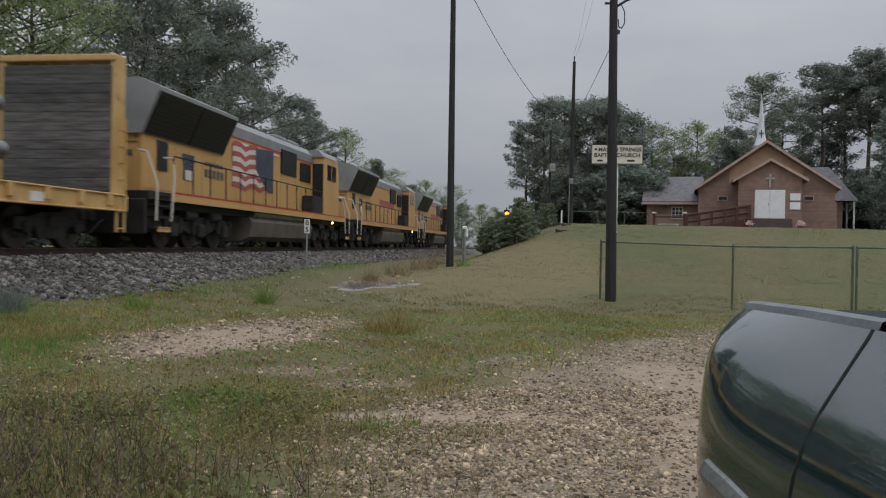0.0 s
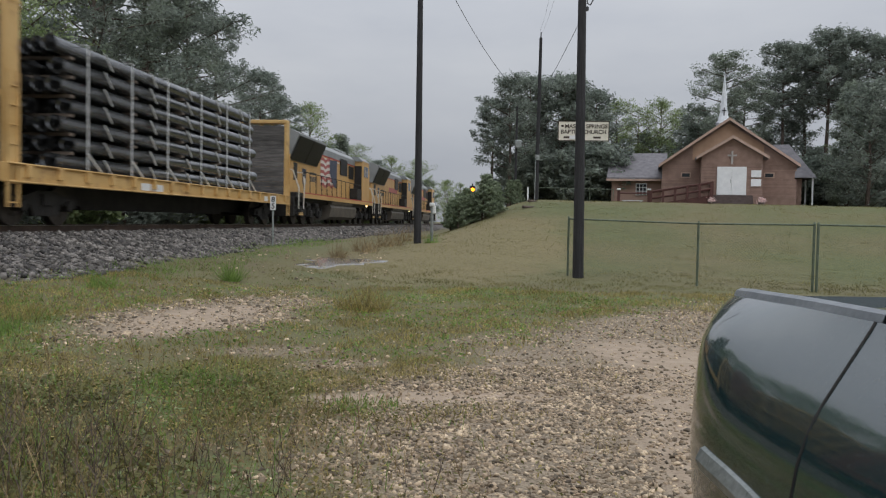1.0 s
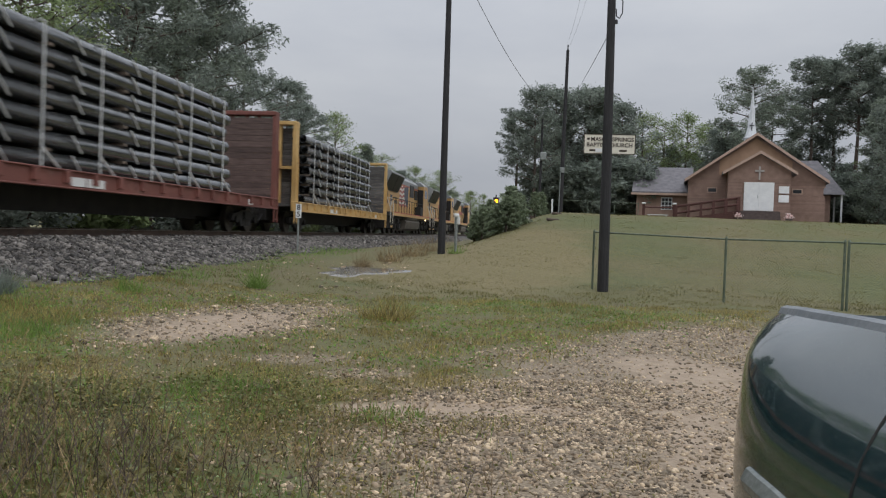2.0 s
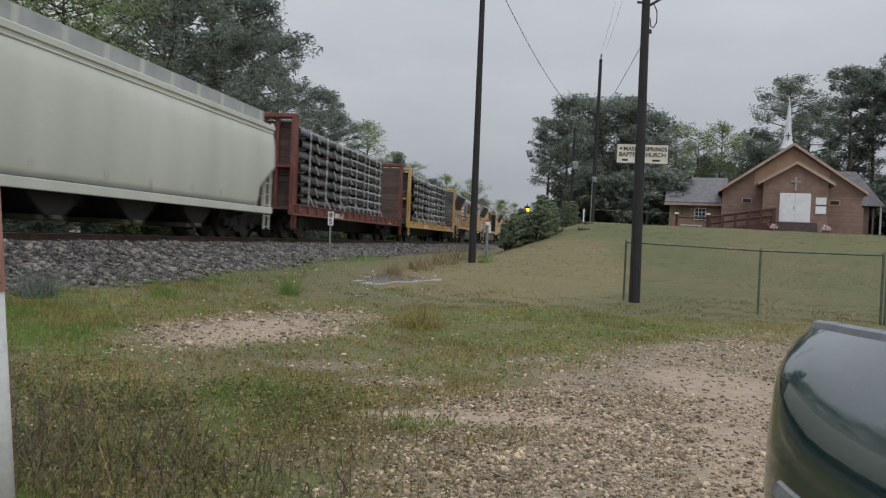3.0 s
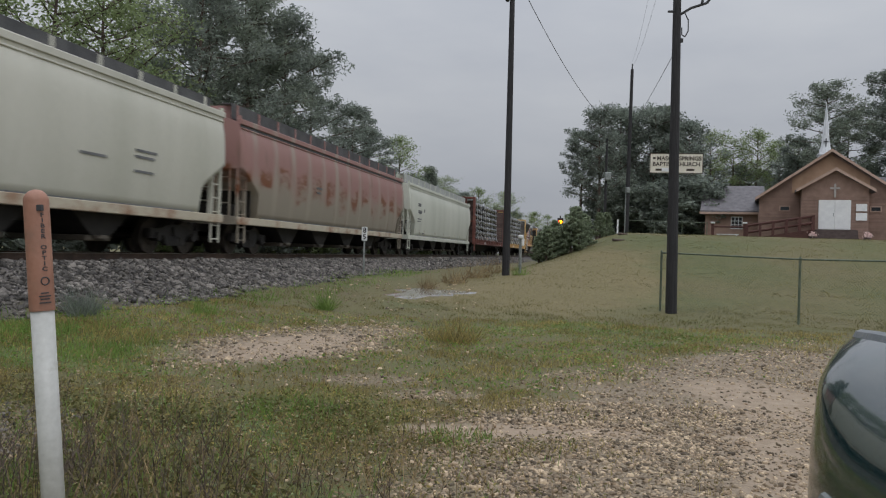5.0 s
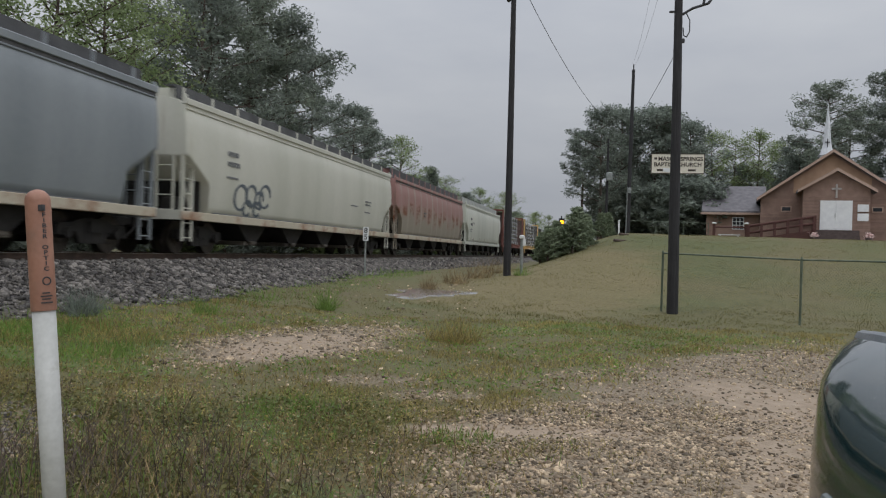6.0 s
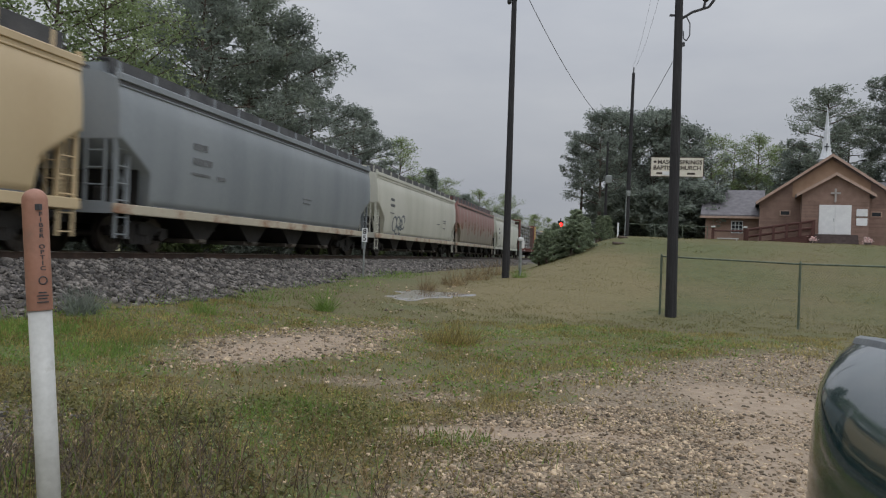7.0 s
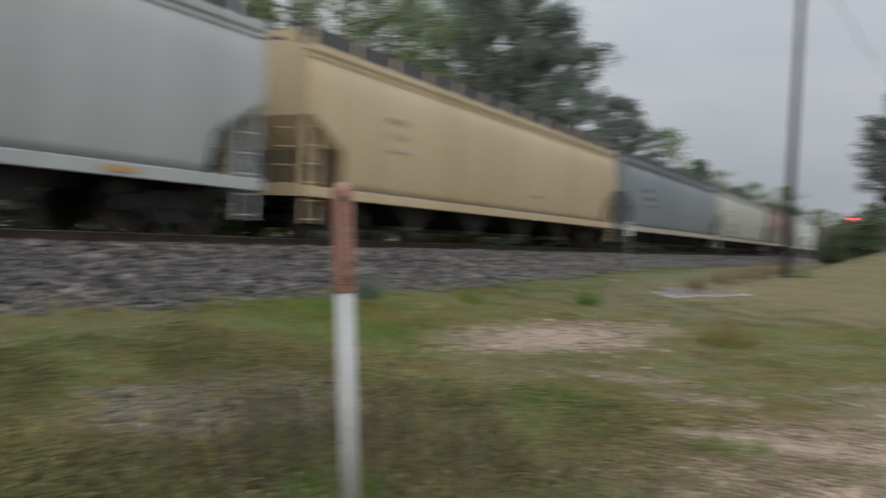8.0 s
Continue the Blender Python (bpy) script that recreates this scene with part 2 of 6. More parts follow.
HOPPER_PAINT = {
    "white": noisy("grey_white_hopper_paint", (0.52, 0.54, 0.46, 1), (0.66, 0.67, 0.59, 1), 0.5, 0.7, stretch_xyz=(1, 1, 0.15), bump=0.02, stain=(0.30, 0.29, 0.24, 1), stain_at=(0.62, 0.85)),
    "red": rust_streaked(),
    "bone": noisy("bone_hopper_paint", (0.50, 0.50, 0.42, 1), (0.63, 0.62, 0.54, 1), 0.5, 0.7, stretch_xyz=(1, 1, 0.15), bump=0.02, stain=(0.33, 0.28, 0.20, 1), stain_at=(0.6, 0.85)),
    "grey": noisy("slate_hopper_paint", (0.20, 0.225, 0.24, 1), (0.29, 0.315, 0.33, 1), 0.38, 0.7, stretch_xyz=(1, 1, 0.15), bump=0.02, stain=(0.15, 0.155, 0.16, 1), stain_at=(0.6, 0.85)),
    "tan": noisy("tan_hopper_paint", (0.55, 0.42, 0.25, 1), (0.66, 0.53, 0.33, 1), 0.42, 0.7, stretch_xyz=(1, 1, 0.15), bump=0.02, stain=(0.38, 0.27, 0.15, 1), stain_at=(0.62, 0.85)),
    "pale": noisy("pale_grey_hopper_paint", (0.40, 0.42, 0.41, 1), (0.52, 0.54, 0.53, 1), 0.45, 0.7, stretch_xyz=(1, 1, 0.15), bump=0.02, stain=(0.28, 0.28, 0.26, 1), stain_at=(0.62, 0.85)),
}
M_SILLRUST = noisy("rusty_sill_paint", (0.45, 0.40, 0.30, 1), (0.62, 0.57, 0.45, 1), 0.6, 0.9, stain=(0.25, 0.10, 0.04, 1), stain_at=(0.5, 0.66), stain_scale=0.9)
M_ROOFPALE = noisy("pale_roof_walk", (0.30, 0.31, 0.30, 1), (0.42, 0.43, 0.42, 1), 0.55, 2)
M_ROOFDARK = noisy("dark_roof_and_eaves_shade", (0.045, 0.046, 0.048, 1), (0.11, 0.11, 0.112, 1), 0.6, 2)
M_HATCH = noisy("roof_hatch_grey", (0.10, 0.105, 0.11, 1), (0.19, 0.195, 0.20, 1), 0.6, 2)
M_PIPE = noisy("wet_dark_pipe", (0.16, 0.165, 0.17, 1), (0.27, 0.275, 0.28, 1), 0.2, 3, 0.85, bump=0.02)
M_TIMBER = noisy("dunnage_timber", (0.11, 0.085, 0.065, 1), (0.22, 0.175, 0.135, 1), 0.8, 4, stretch_xyz=(1, 6, 1))
M_STRAP = plain("pale_strap", (0.60, 0.61, 0.60, 1), 0.5)
M_PLANK = noisy("weathered_grey_plank", (0.05, 0.046, 0.043, 1), (0.17, 0.158, 0.148, 1), 0.85, 3, stretch_xyz=(1, 0.6, 6), bump=0.4, per_piece=0.3)
M_PLANKR = noisy("brown_red_plank", (0.07, 0.045, 0.04, 1), (0.16, 0.11, 0.095, 1), 0.85, 3, stretch_xyz=(1, 0.6, 6), bump=0.4, per_piece=0.25)
M_OXIDE = noisy("oxide_red_car_paint", (0.13, 0.045, 0.035, 1), (0.23, 0.085, 0.065, 1), 0.65, 1.5, stain=(0.30, 0.20, 0.15, 1), stain_at=(0.6, 0.8))

M_BRICK = noisy("red_brown_brick", (0.215, 0.138, 0.108, 1), (0.315, 0.212, 0.168, 1), 0.85, 2.0, per_piece=0.12, fine=25)
M_MORTAR = noisy("mortar", (0.26, 0.19, 0.16, 1), (0.34, 0.26, 0.22, 1), 0.9, 4)
M_SIDING = noisy("tan_gable_siding", (0.36, 0.22, 0.14, 1), (0.45, 0.29, 0.19, 1), 0.75, 2)
M_TRIM = noisy("buff_trim_paint", (0.40, 0.275, 0.21, 1), (0.50, 0.36, 0.29, 1), 0.6, 3)
M_SHINGLE = noisy("grey_shingle", (0.115, 0.11, 0.118, 1), (0.20, 0.19, 0.20, 1), 0.9, 3, per_piece=0.12)
M_WHITE = noisy("white_paint", (0.68, 0.69, 0.69, 1), (0.80, 0.81, 0.80, 1), 0.5, 3, bump=0.03)
M_SPIRE = noisy("spire_white", (0.60, 0.62, 0.64, 1), (0.74, 0.76, 0.78, 1), 0.4, 3, bump=0.02)
M_RAMP = noisy("dark_red_stained_wood", (0.06, 0.022, 0.018, 1), (0.12, 0.05, 0.04, 1), 0.75, 4, stretch_xyz=(1, 1, 4))
M_CONC = noisy("concrete", (0.36, 0.33, 0.31, 1), (0.50, 0.47, 0.44, 1), 0.85, 3)
M_STEP = noisy("dark_brick_step", (0.07, 0.05, 0.045, 1), (0.13, 0.10, 0.09, 1), 0.85, 3)
M_FLOWER = noisy("pink_white_petals", (0.62, 0.35, 0.33, 1), (0.8, 0.7, 0.66, 1), 0.6, 20, per_island=0.2)
M_SIGN = noisy("cream_sign_board", (0.68, 0.64, 0.53, 1), (0.78, 0.74, 0.64, 1), 0.5, 3, bump=0.02)
M_LETTER = plain("dark_brown_letters", (0.05, 0.035, 0.025, 1), 0.6)
M_ORANGE = noisy("faded_orange_plastic", (0.30, 0.145, 0.095, 1), (0.40, 0.205, 0.14, 1), 0.5, 6, bump=0.05, stain=(0.24, 0.15, 0.11, 1), stain_at=(0.5, 0.7), stain_scale=4)
M_TUBE = noisy("white_plastic_tube", (0.43, 0.43, 0.40, 1), (0.56, 0.56, 0.53, 1), 0.4, 5, bump=0.03, stain=(0.34, 0.33, 0.28, 1), stain_at=(0.62, 0.8), stain_scale=9)
M_WATER = noisy("shallow_muddy_water", (0.15, 0.135, 0.11, 1), (0.24, 0.22, 0.185, 1), 0.07, 2, bump=0.03)
M_TYRE = noisy("black_tyre", (0.012, 0.012, 0.012, 1), (0.03, 0.03, 0.03, 1), 0.8, 8)
M_RUBBER = noisy("grey_rubber_trim", (0.13, 0.145, 0.16, 1), (0.20, 0.215, 0.23, 1), 0.45, 8)

# ---- mesh helpers ----


def mesh_of(name, bm, mat):
    me = bpy.data.meshes.new(name)
    bm.to_mesh(me)
    bm.free()
    for m in (mat if isinstance(mat, (list, tuple)) else [mat]):
        me.materials.append(m)
    return me


def part(name, bm, mat, parent=None, label="", smooth=False):
    me = mesh_of(name, bm, mat) if isinstance(bm, bmesh.types.BMesh) else bm
    if smooth:
        me.polygons.foreach_set("use_smooth", [True] * len(me.polygons))
    ob = new(name, me)
    if parent is not None:
        ob.parent = parent
    if label:
        ob["label"] = label
    return ob


def thing(name, m, label, category, group="", kind=""):
    ob = new(name)
    ob.empty_display_size = 0.2
    ob.matrix_world = m
    return tagged(ob, label, category, group, kind)


def box(bm, cx, cy, cz, sx, sy, sz, m=None, bevel=0.0):
    r = bmesh.ops.create_cube(bm, size=1.0, matrix=Matrix.Translation((cx, cy, cz)) @ Matrix.Diagonal((sx, sy, sz, 1)))
    vs = r["verts"]
    if bevel:
        es = list({e for v in vs for e in v.link_edges})
        q = bmesh.ops.bevel(bm, geom=es, offset=bevel, segments=1, affect="EDGES")
        vs = list({v for v in q["verts"]} | {v for v in vs if v.is_valid})
    if m is not None:
        bmesh.ops.transform(bm, matrix=m, verts=vs)
    return vs


def boxes(*rows, bevel=0.0):
    bm = bmesh.new()
    for r in rows:
        box(bm, *r, bevel=bevel)
    return bm


def rod(bm, p, q, r0, r1=None, seg=8, caps=True):
    r1 = r0 if r1 is None else r1
    p, q = Vector(p), Vector(q)
    d = q - p
    m = Matrix.Translation((p + q) / 2) @ d.to_track_quat("Z", "Y").to_matrix().to_4x4()
    bmesh.ops.create_cone(bm, cap_ends=caps, segments=seg, radius1=r0, radius2=r1, depth=d.length, matrix=m)


def rods(r, *paths, seg=6):
    bm = bmesh.new()
    for path in paths:
        for p, q in zip(path, path[1:]):
            rod(bm, p, q, r, seg=seg)
    return bm


def prism(bm, pts, depth, m=None):
    """A flat outline in x, z, pushed along y from 0 to depth."""
    a = [bm.verts.new((x, 0, z)) for x, z in pts]
    b = [bm.verts.new((x, depth, z)) for x, z in pts]
    bm.faces.new(a)
    bm.faces.new(b[::-1])
    n = len(pts)
    for i in range(n):
        bm.faces.new((a[i], b[i], b[(i + 1) % n], a[(i + 1) % n]))
    bmesh.ops.recalc_face_normals(bm, faces=bm.faces)
    if m is not None:
        bmesh.ops.transform(bm, matrix=m, verts=a + b)


def grid_mesh(name, verts, nu, nv, mat, smooth=True, flip=False):
    """A sheet from an array of nu x nv points."""
    i, j = np.meshgrid(np.arange(nu - 1), np.arange(nv - 1), indexing="ij")
    k = (i * nv + j).ravel()
    quad = np.stack([k, k + nv, k + nv + 1, k + 1], 1)
    if flip:
        quad = quad[:, ::-1]
    return poly_mesh(name, np.asarray(verts).reshape(-1, 3), quad, mat, smooth)


def poly_mesh(name, verts, faces, mat, smooth=False):
    faces = np.asarray(faces)
    me = bpy.data.meshes.new(name)
    me.vertices.add(len(verts))
    me.vertices.foreach_set("co", np.asarray(verts, dtype=np.float32).ravel())
    n, w = faces.shape
    me.loops.add(n * w)
    me.loops.foreach_set("vertex_index", faces.astype(np.int32).ravel())
    me.polygons.add(n)
    me.polygons.foreach_set("loop_start", np.arange(0, n * w, w, dtype=np.int32))
    me.polygons.foreach_set("loop_total", np.full(n, w, dtype=np.int32))
    if smooth:
        me.polygons.foreach_set("use_smooth", np.ones(n, dtype=bool))
    me.update(calc_edges=True)
    me.materials.append(mat)
    return me


def swarm(name, base_v, base_f, place, turn, size, mat):
    """Many small copies of one little shape as one mesh: place (n,3), turn (n,3,3), size (n,) or (n,3)."""
    base_v, base_f = np.asarray(base_v, float), np.asarray(base_f)
    size = np.asarray(size, float)
    size = size[:, None] if size.ndim == 1 else size
    v = np.einsum("nij,nkj->nki", turn, base_v[None] * size[:, None, :]) + place[:, None, :]
    f = base_f[None] + (np.arange(len(place)) * len(base_v))[:, None, None]
    return poly_mesh(name, v.reshape(-1, 3), f.reshape(-1, base_f.shape[1]), mat)


def spins(n, rng, tilt=1.0):
    """Random rotations; tilt 0 keeps them upright."""
    a = rng.uniform(0, 2 * np.pi, n)
    b = rng.normal(0, 1, n) * tilt
    c = rng.normal(0, 1, n) * tilt
    ca, sa, cb, sb, cc, sc = np.cos(a), np.sin(a), np.cos(b), np.sin(b), np.cos(c), np.sin(c)
    z, o = np.zeros(n), np.ones(n)
    ra = np.stack([ca, -sa, z, sa, ca, z, z, z, o], 1).reshape(n, 3, 3)
    rb = np.stack([o, z, z, z, cb, -sb, z, sb, cb], 1).reshape(n, 3, 3)
    rc = np.stack([cc, z, sc, z, o, z, -sc, z, cc], 1).reshape(n, 3, 3)
    return ra @ rb @ rc


STONE_V = [(-.5, -.35, -.2), (.45, -.4, -.25), (.5, .4, -.2), (-.4, .45, -.25), (-.3, -.25, .3), (.3, -.2, .25), (.25, .3, .35), (-.35, .2, .25)]
STONE_F = [(0, 3, 2, 1), (4, 5, 6, 7), (0, 1, 5, 4), (1, 2, 6, 5), (2, 3, 7, 6), (3, 0, 4, 7)]

# ---- the lie of the land ----
TRACK_TURN = radians(8.7)
DX, DY = math.sin(TRACK_TURN), math.cos(TRACK_TURN)
TRACK_Q, RAIL_Z = -12.7, 1.2


def along(x, y):
    return x * DX + y * DY


def aside(x, y):
    return x * DY - y * DX


def at_track(s, q):
    return (s * DX + q * DY, s * DY - q * DX)


def sstep(v):
    v = np.clip(v, 0, 1)
    return v * v * (3 - 2 * v)


def land(x, y):
    """Height of the bare ground."""
    x, y = np.asarray(x, float), np.asarray(y, float)
    s, q = along(x, y), aside(x, y)
    strip = 0.25 * sstep((-q - 4.5) / 4.0) + 0.58 * sstep((s - 14) / 18.0) * sstep((-q + 1) / 5.0) * (0.45 + 0.55 * sstep((q + 9.0) / 4.0))
    hill = 2.86 * sstep((y - 19.0) / 27.0) * sstep((q + 5.2) / 6.5)
    bed = np.clip((q - (TRACK_Q - 5.6)) / 3.0, 0, 1) * np.clip((-9.0 - q) / 2.1, 0, 1)
    top = RAIL_Z - 0.2
    z = strip + hill
    z = z + (top - z) * np.clip(bed, 0, 1)
    return z + 0.02 * np.sin(x * 1.3 + y * 0.7) * np.sin(y * 0.9 - x * 0.4)


def land_at(x, y):
    return float(land(x, y))


def fuzz(x, y, k=1.0):
    return (np.sin(x * 2.1 * k + 1.7 * np.sin(y * 1.3 * k)) + np.sin(y * 2.7 * k + 1.4 * np.sin(x * 1.9 * k + 1)) + 0.6 * np.sin((x + y) * 5.3 * k + 2 * np.sin(x * 3.1 * k))) / 2.6


def blob(x, y, cx, cy, rx, ry, turn=0.0):
    c, s = math.cos(turn), math.sin(turn)
    u, v = (x - cx) * c + (y - cy) * s, -(x - cx) * s + (y - cy) * c
    d = np.sqrt((u / rx) ** 2 + (v / ry) ** 2) + 0.22 * fuzz(x, y)
    return sstep((1.25 - d) / 0.5)


def gravel_mask(x, y):
    edge = -0.75 + 0.055 * np.clip(y - 4, 0, None) ** 2
    g = sstep((x - edge + 0.6 * fuzz(x, y) + 0.35 * fuzz(x * 3.1, y * 2.7)) / 2.0 + 0.35) * sstep((15.5 - y + 0.8 * fuzz(y, x)) / 3)
    g = np.maximum(g, 0.9 * blob(x, y, -2.75, 12.2, 1.25, 3.0, -0.28))
    g = np.maximum(g, 0.7 * blob(x, y, -1.3, 8.9, 0.6, 0.35))
    g = np.maximum(g, 0.7 * blob(x, y, -0.55, 8.2, 0.5, 0.3))
    g = np.maximum(g, 0.8 * blob(x, y, -4.0, 5.4, 1.1, 1.3))
    return g


def dirt_mask(x, y):
    d = 0.85 * blob(x, y, 3.2, 8.3, 0.8, 1.9, 0.1)
    d = np.maximum(d, 0.8 * blob(x, y, 2.2, 5.2, 0.45, 2.0, -0.15))
    d = np.maximum(d, blob(x, y, 0.35, 6.6, 1.0, 0.28, 0.1))
    d = np.maximum(d, 0.9 * blob(x, y, -2.8, 11.6, 0.75, 1.7, -0.28))
    return d


def lush_mask(x, y):
    m = np.maximum(blob(x, y, -5.6, 9.6, 2.2, 1.5), 0.8 * blob(x, y, -1.6, 7.0, 0.9, 1.2))
    m = np.maximum(m, 0.8 * np.maximum(blob(x, y, -2.6, 4.9, 0.8, 0.9), blob(x, y, -1.0, 4.4, 0.5, 0.5)))
    return np.maximum(m, 0.7 * np.maximum(blob(x, y, -5.5, 5.5, 1.2, 1.6), 0.6 * blob(x, y, 2.5, 15.5, 4.0, 1.6)))


# ground sheet: fine near the camera, coarse towards the horizon
def ticks(a, b, fine, far, grow=1.16):
    mid = list(np.arange(a, b, fine))
    lo, hi, st = [a], [mid[-1]], fine
    while hi[-1] < far:
        st = min(st * grow, 150)
        hi.append(hi[-1] + st)
    st = fine
    while lo[-1] > -far:
        st = min(st * grow, 150)
        lo.append(lo[-1] - st)
    return np.array(lo[:0:-1] + mid + hi[1:])


gx, gy = ticks(-17, 15, 0.16, 2600), ticks(2, 48, 0.2, 2600)
X, Y = np.meshgrid(gx, gy, indexing="ij")
Z = land(X, Y)
ground_m, gt, gb = nodes_of("ground_earth_and_turf")


def attr(name):
    n = gt.nodes.new("ShaderNodeAttribute")
    n.attribute_name = name
    return n.outputs["Fac"]


def gnoise(scale, detail=5):
    n = gt.nodes.new("ShaderNodeTexNoise")
    n.inputs["Scale"].default_value, n.inputs["Detail"].default_value = scale, detail
    tcg = gt.nodes.new("ShaderNodeTexCoord")
    gt.links.new(tcg.outputs["Object"], n.inputs["Vector"])
    return n.outputs["Fac"]


def gramp(fac, *stops):
    r = gt.nodes.new("ShaderNodeValToRGB")
    while len(r.color_ramp.elements) < len(stops):
        r.color_ramp.elements.new(0.5)
    for el, (p, c) in zip(r.color_ramp.elements, stops):
        el.position, el.color = p, c
    gt.links.new(fac, r.inputs["Fac"])
    return r.outputs["Color"]


def gmix(fac, c1, c2):
    m = gt.nodes.new("ShaderNodeMix")
    m.data_type = "RGBA"
    gt.links.new(fac, m.inputs[0])
    gt.links.new(c1, m.inputs[6])
    gt.links.new(c2, m.inputs[7])
    return m.outputs[2]


# turf tones are kept dark to stand in for shade between the blades
turf = gramp(gnoise(0.35), (0.35, (0.125, 0.095, 0.047, 1)), (0.5, (0.135, 0.115, 0.045, 1)), (0.65, (0.10, 0.11, 0.035, 1)))
turf2 = gramp(gnoise(28), (0.3, (0.045, 0.045, 0.018, 1)), (0.7, (0.17, 0.16, 0.06, 1)))
fac_half = gt.nodes.new("ShaderNodeValue")
fac_half.outputs[0].default_value = 0.45
turf = gmix(fac_half.outputs[0], turf, turf2)
lush = gramp(gnoise(20), (0.3, (0.062, 0.088, 0.018, 1)), (0.7, (0.13, 0.165, 0.042, 1)))
patchy = gt.nodes.new("ShaderNodeMapRange")
patchy.inputs["From Min"].default_value, patchy.inputs["From Max"].default_value = 0.4, 0.62
gt.links.new(gnoise(0.16, 4), patchy.inputs["Value"])
lawn = gmix(patchy.outputs["Result"], gramp(gnoise(7, 8), (0.3, (0.062, 0.075, 0.021, 1)), (0.7, (0.122, 0.128, 0.04, 1))), gramp(gnoise(8, 8), (0.3, (0.092, 0.08, 0.03, 1)), (0.7, (0.165, 0.138, 0.056, 1))))
stones = gramp(gnoise(45), (0.35, (0.12, 0.09, 0.058, 1)), (0.65, (0.33, 0.265, 0.185, 1)))
dirt = gramp(gnoise(6), (0.3, (0.275, 0.205, 0.14, 1)), (0.7, (0.40, 0.315, 0.23, 1)))
ball = gramp(gnoise(22), (0.35, (0.03, 0.027, 0.026, 1)), (0.65, (0.15, 0.135, 0.13, 1)))
straw = gramp(gnoise(9, 8), (0.3, (0.13, 0.103, 0.042, 1)), (0.7, (0.22, 0.178, 0.08, 1)))
col = gmix(attr("lawn"), turf, lawn)
col = gmix(attr("straw"), col, straw)
col = gmix(attr("lush"), col, lush)
col = gmix(attr("gravel"), col, stones)
col = gmix(attr("dirt"), col, dirt)
col = gmix(attr("ballast"), col, ball)
gt.links.new(col, gb.inputs["Base Color"])
gb.inputs["Roughness"].default_value = 0.85
gbp = gt.nodes.new("ShaderNodeBump")
gbp.inputs["Strength"].default_value, gbp.inputs["Distance"].default_value = 0.5, 0.03
gt.links.new(gnoise(30), gbp.inputs["Height"])
gt.links.new(gbp.outputs["Normal"], gb.inputs["Normal"])

me = grid_mesh("ground", np.stack([X, Y, Z], -1), len(gx), len(gy), ground_m)
S, Q = along(X, Y), aside(X, Y)


def ballast_mask(s, q):
    return sstep((q - (TRACK_Q - 6.5)) / 0.8) * sstep((-8.55 - q + 0.22 * np.sin(s * 0.9) + 0.16 * np.sin(s * 2.7) + 0.2 * np.sin(s * 7.1)) / 0.9)


for nm, arr in (("gravel", gravel_mask(X, Y)), ("dirt", dirt_mask(X, Y)), ("lush", lush_mask(X, Y)), ("straw", 0.8 * blob(X, Y, 2.6, 27.0, 3.6, 9.0, -0.25)),
                ("lawn", sstep((Y - 16) / 7) * sstep((Q + 4) / 5)), ("ballast", ballast_mask(S, Q))):
    at = me.attributes.new(nm, "FLOAT", "POINT")
    at.data.foreach_set("value", arr.ravel().astype(np.float32))
ground = tagged(new("ground", me), "olive and green turf with bare gravel patches and a grassy hill", "ground", kind="structure")

# ---- railway track ----
track = thing("railway_track", pose(*at_track(60, TRACK_Q), RAIL_Z, 0, 0, 90 - 8.7), "single steel railway track on dark crushed-stone ballast", "railway track", kind="structure")
for side in (-0.76, 0.76):
    bm = boxes((20, side, -0.02, 480, 0.07, 0.035), (20, side, -0.09, 480, 0.02, 0.12), (20, side, -0.16, 480, 0.14, 0.02))
    r = part("rail", bm, M_RAIL, track)
    part("running_surface", boxes((20, side, 0.0, 480, 0.06, 0.006)), M_RAILTOP, r, "polished rail head")
rng = np.random.default_rng(5)
n = 560
tie_x = np.arange(n) * 0.55 - 70
BOX_V = [(-.5, -.5, -.5), (.5, -.5, -.5), (.5, .5, -.5), (-.5, .5, -.5), (-.5, -.5, .5), (.5, -.5, .5), (.5, .5, .5), (-.5, .5, .5)]
tie_me = swarm("ties", BOX_V, STONE_F, np.stack([tie_x, rng.normal(0, 0.03, n), np.full(n, -0.245)], 1), spins(n, rng, 0.0) * 0 + np.eye(3), np.tile((0.22, 2.6, 0.17), (n, 1)), M_TIE)
tagged(part("ties", tie_me, None, track), kind="stuff")

# ---- rolling stock ----
SPEED = 18.05
BIG = 1.07
START = {}


def track_pose(s, z=RAIL_Z):
    return pose(*at_track(s, TRACK_Q), z, 0, 0, 90 - 8.7)


def rolling(name, s0, label, category, group, size=1.0):
    ob = thing(name, track_pose(s0), label, category, group)
    ob.scale = (size, size, size)
    START[ob] = s0
    return ob


AXLES = []


def wheelset_mesh(r):
    bm = bmesh.new()
    rod(bm, (0, -0.95, 0), (0, 0.95, 0), 0.08, seg=10)
    for s in (-1, 1):
        rod(bm, (0, s * 0.70, 0), (0, s * 0.84, 0), r, seg=28)
        rod(bm, (0, s * 0.66, 0), (0, s * 0.70, 0), r + 0.03, seg=28)
        rod(bm, (0, s * 0.84, 0), (0, s * 0.87, 0), r * 0.55, r * 0.4, seg=20)
    return mesh_of("wheelset", bm, M_WHEEL)


WHEEL_ME = wheelset_mesh(0.46)
WHEEL_BIG = wheelset_mesh(0.53)


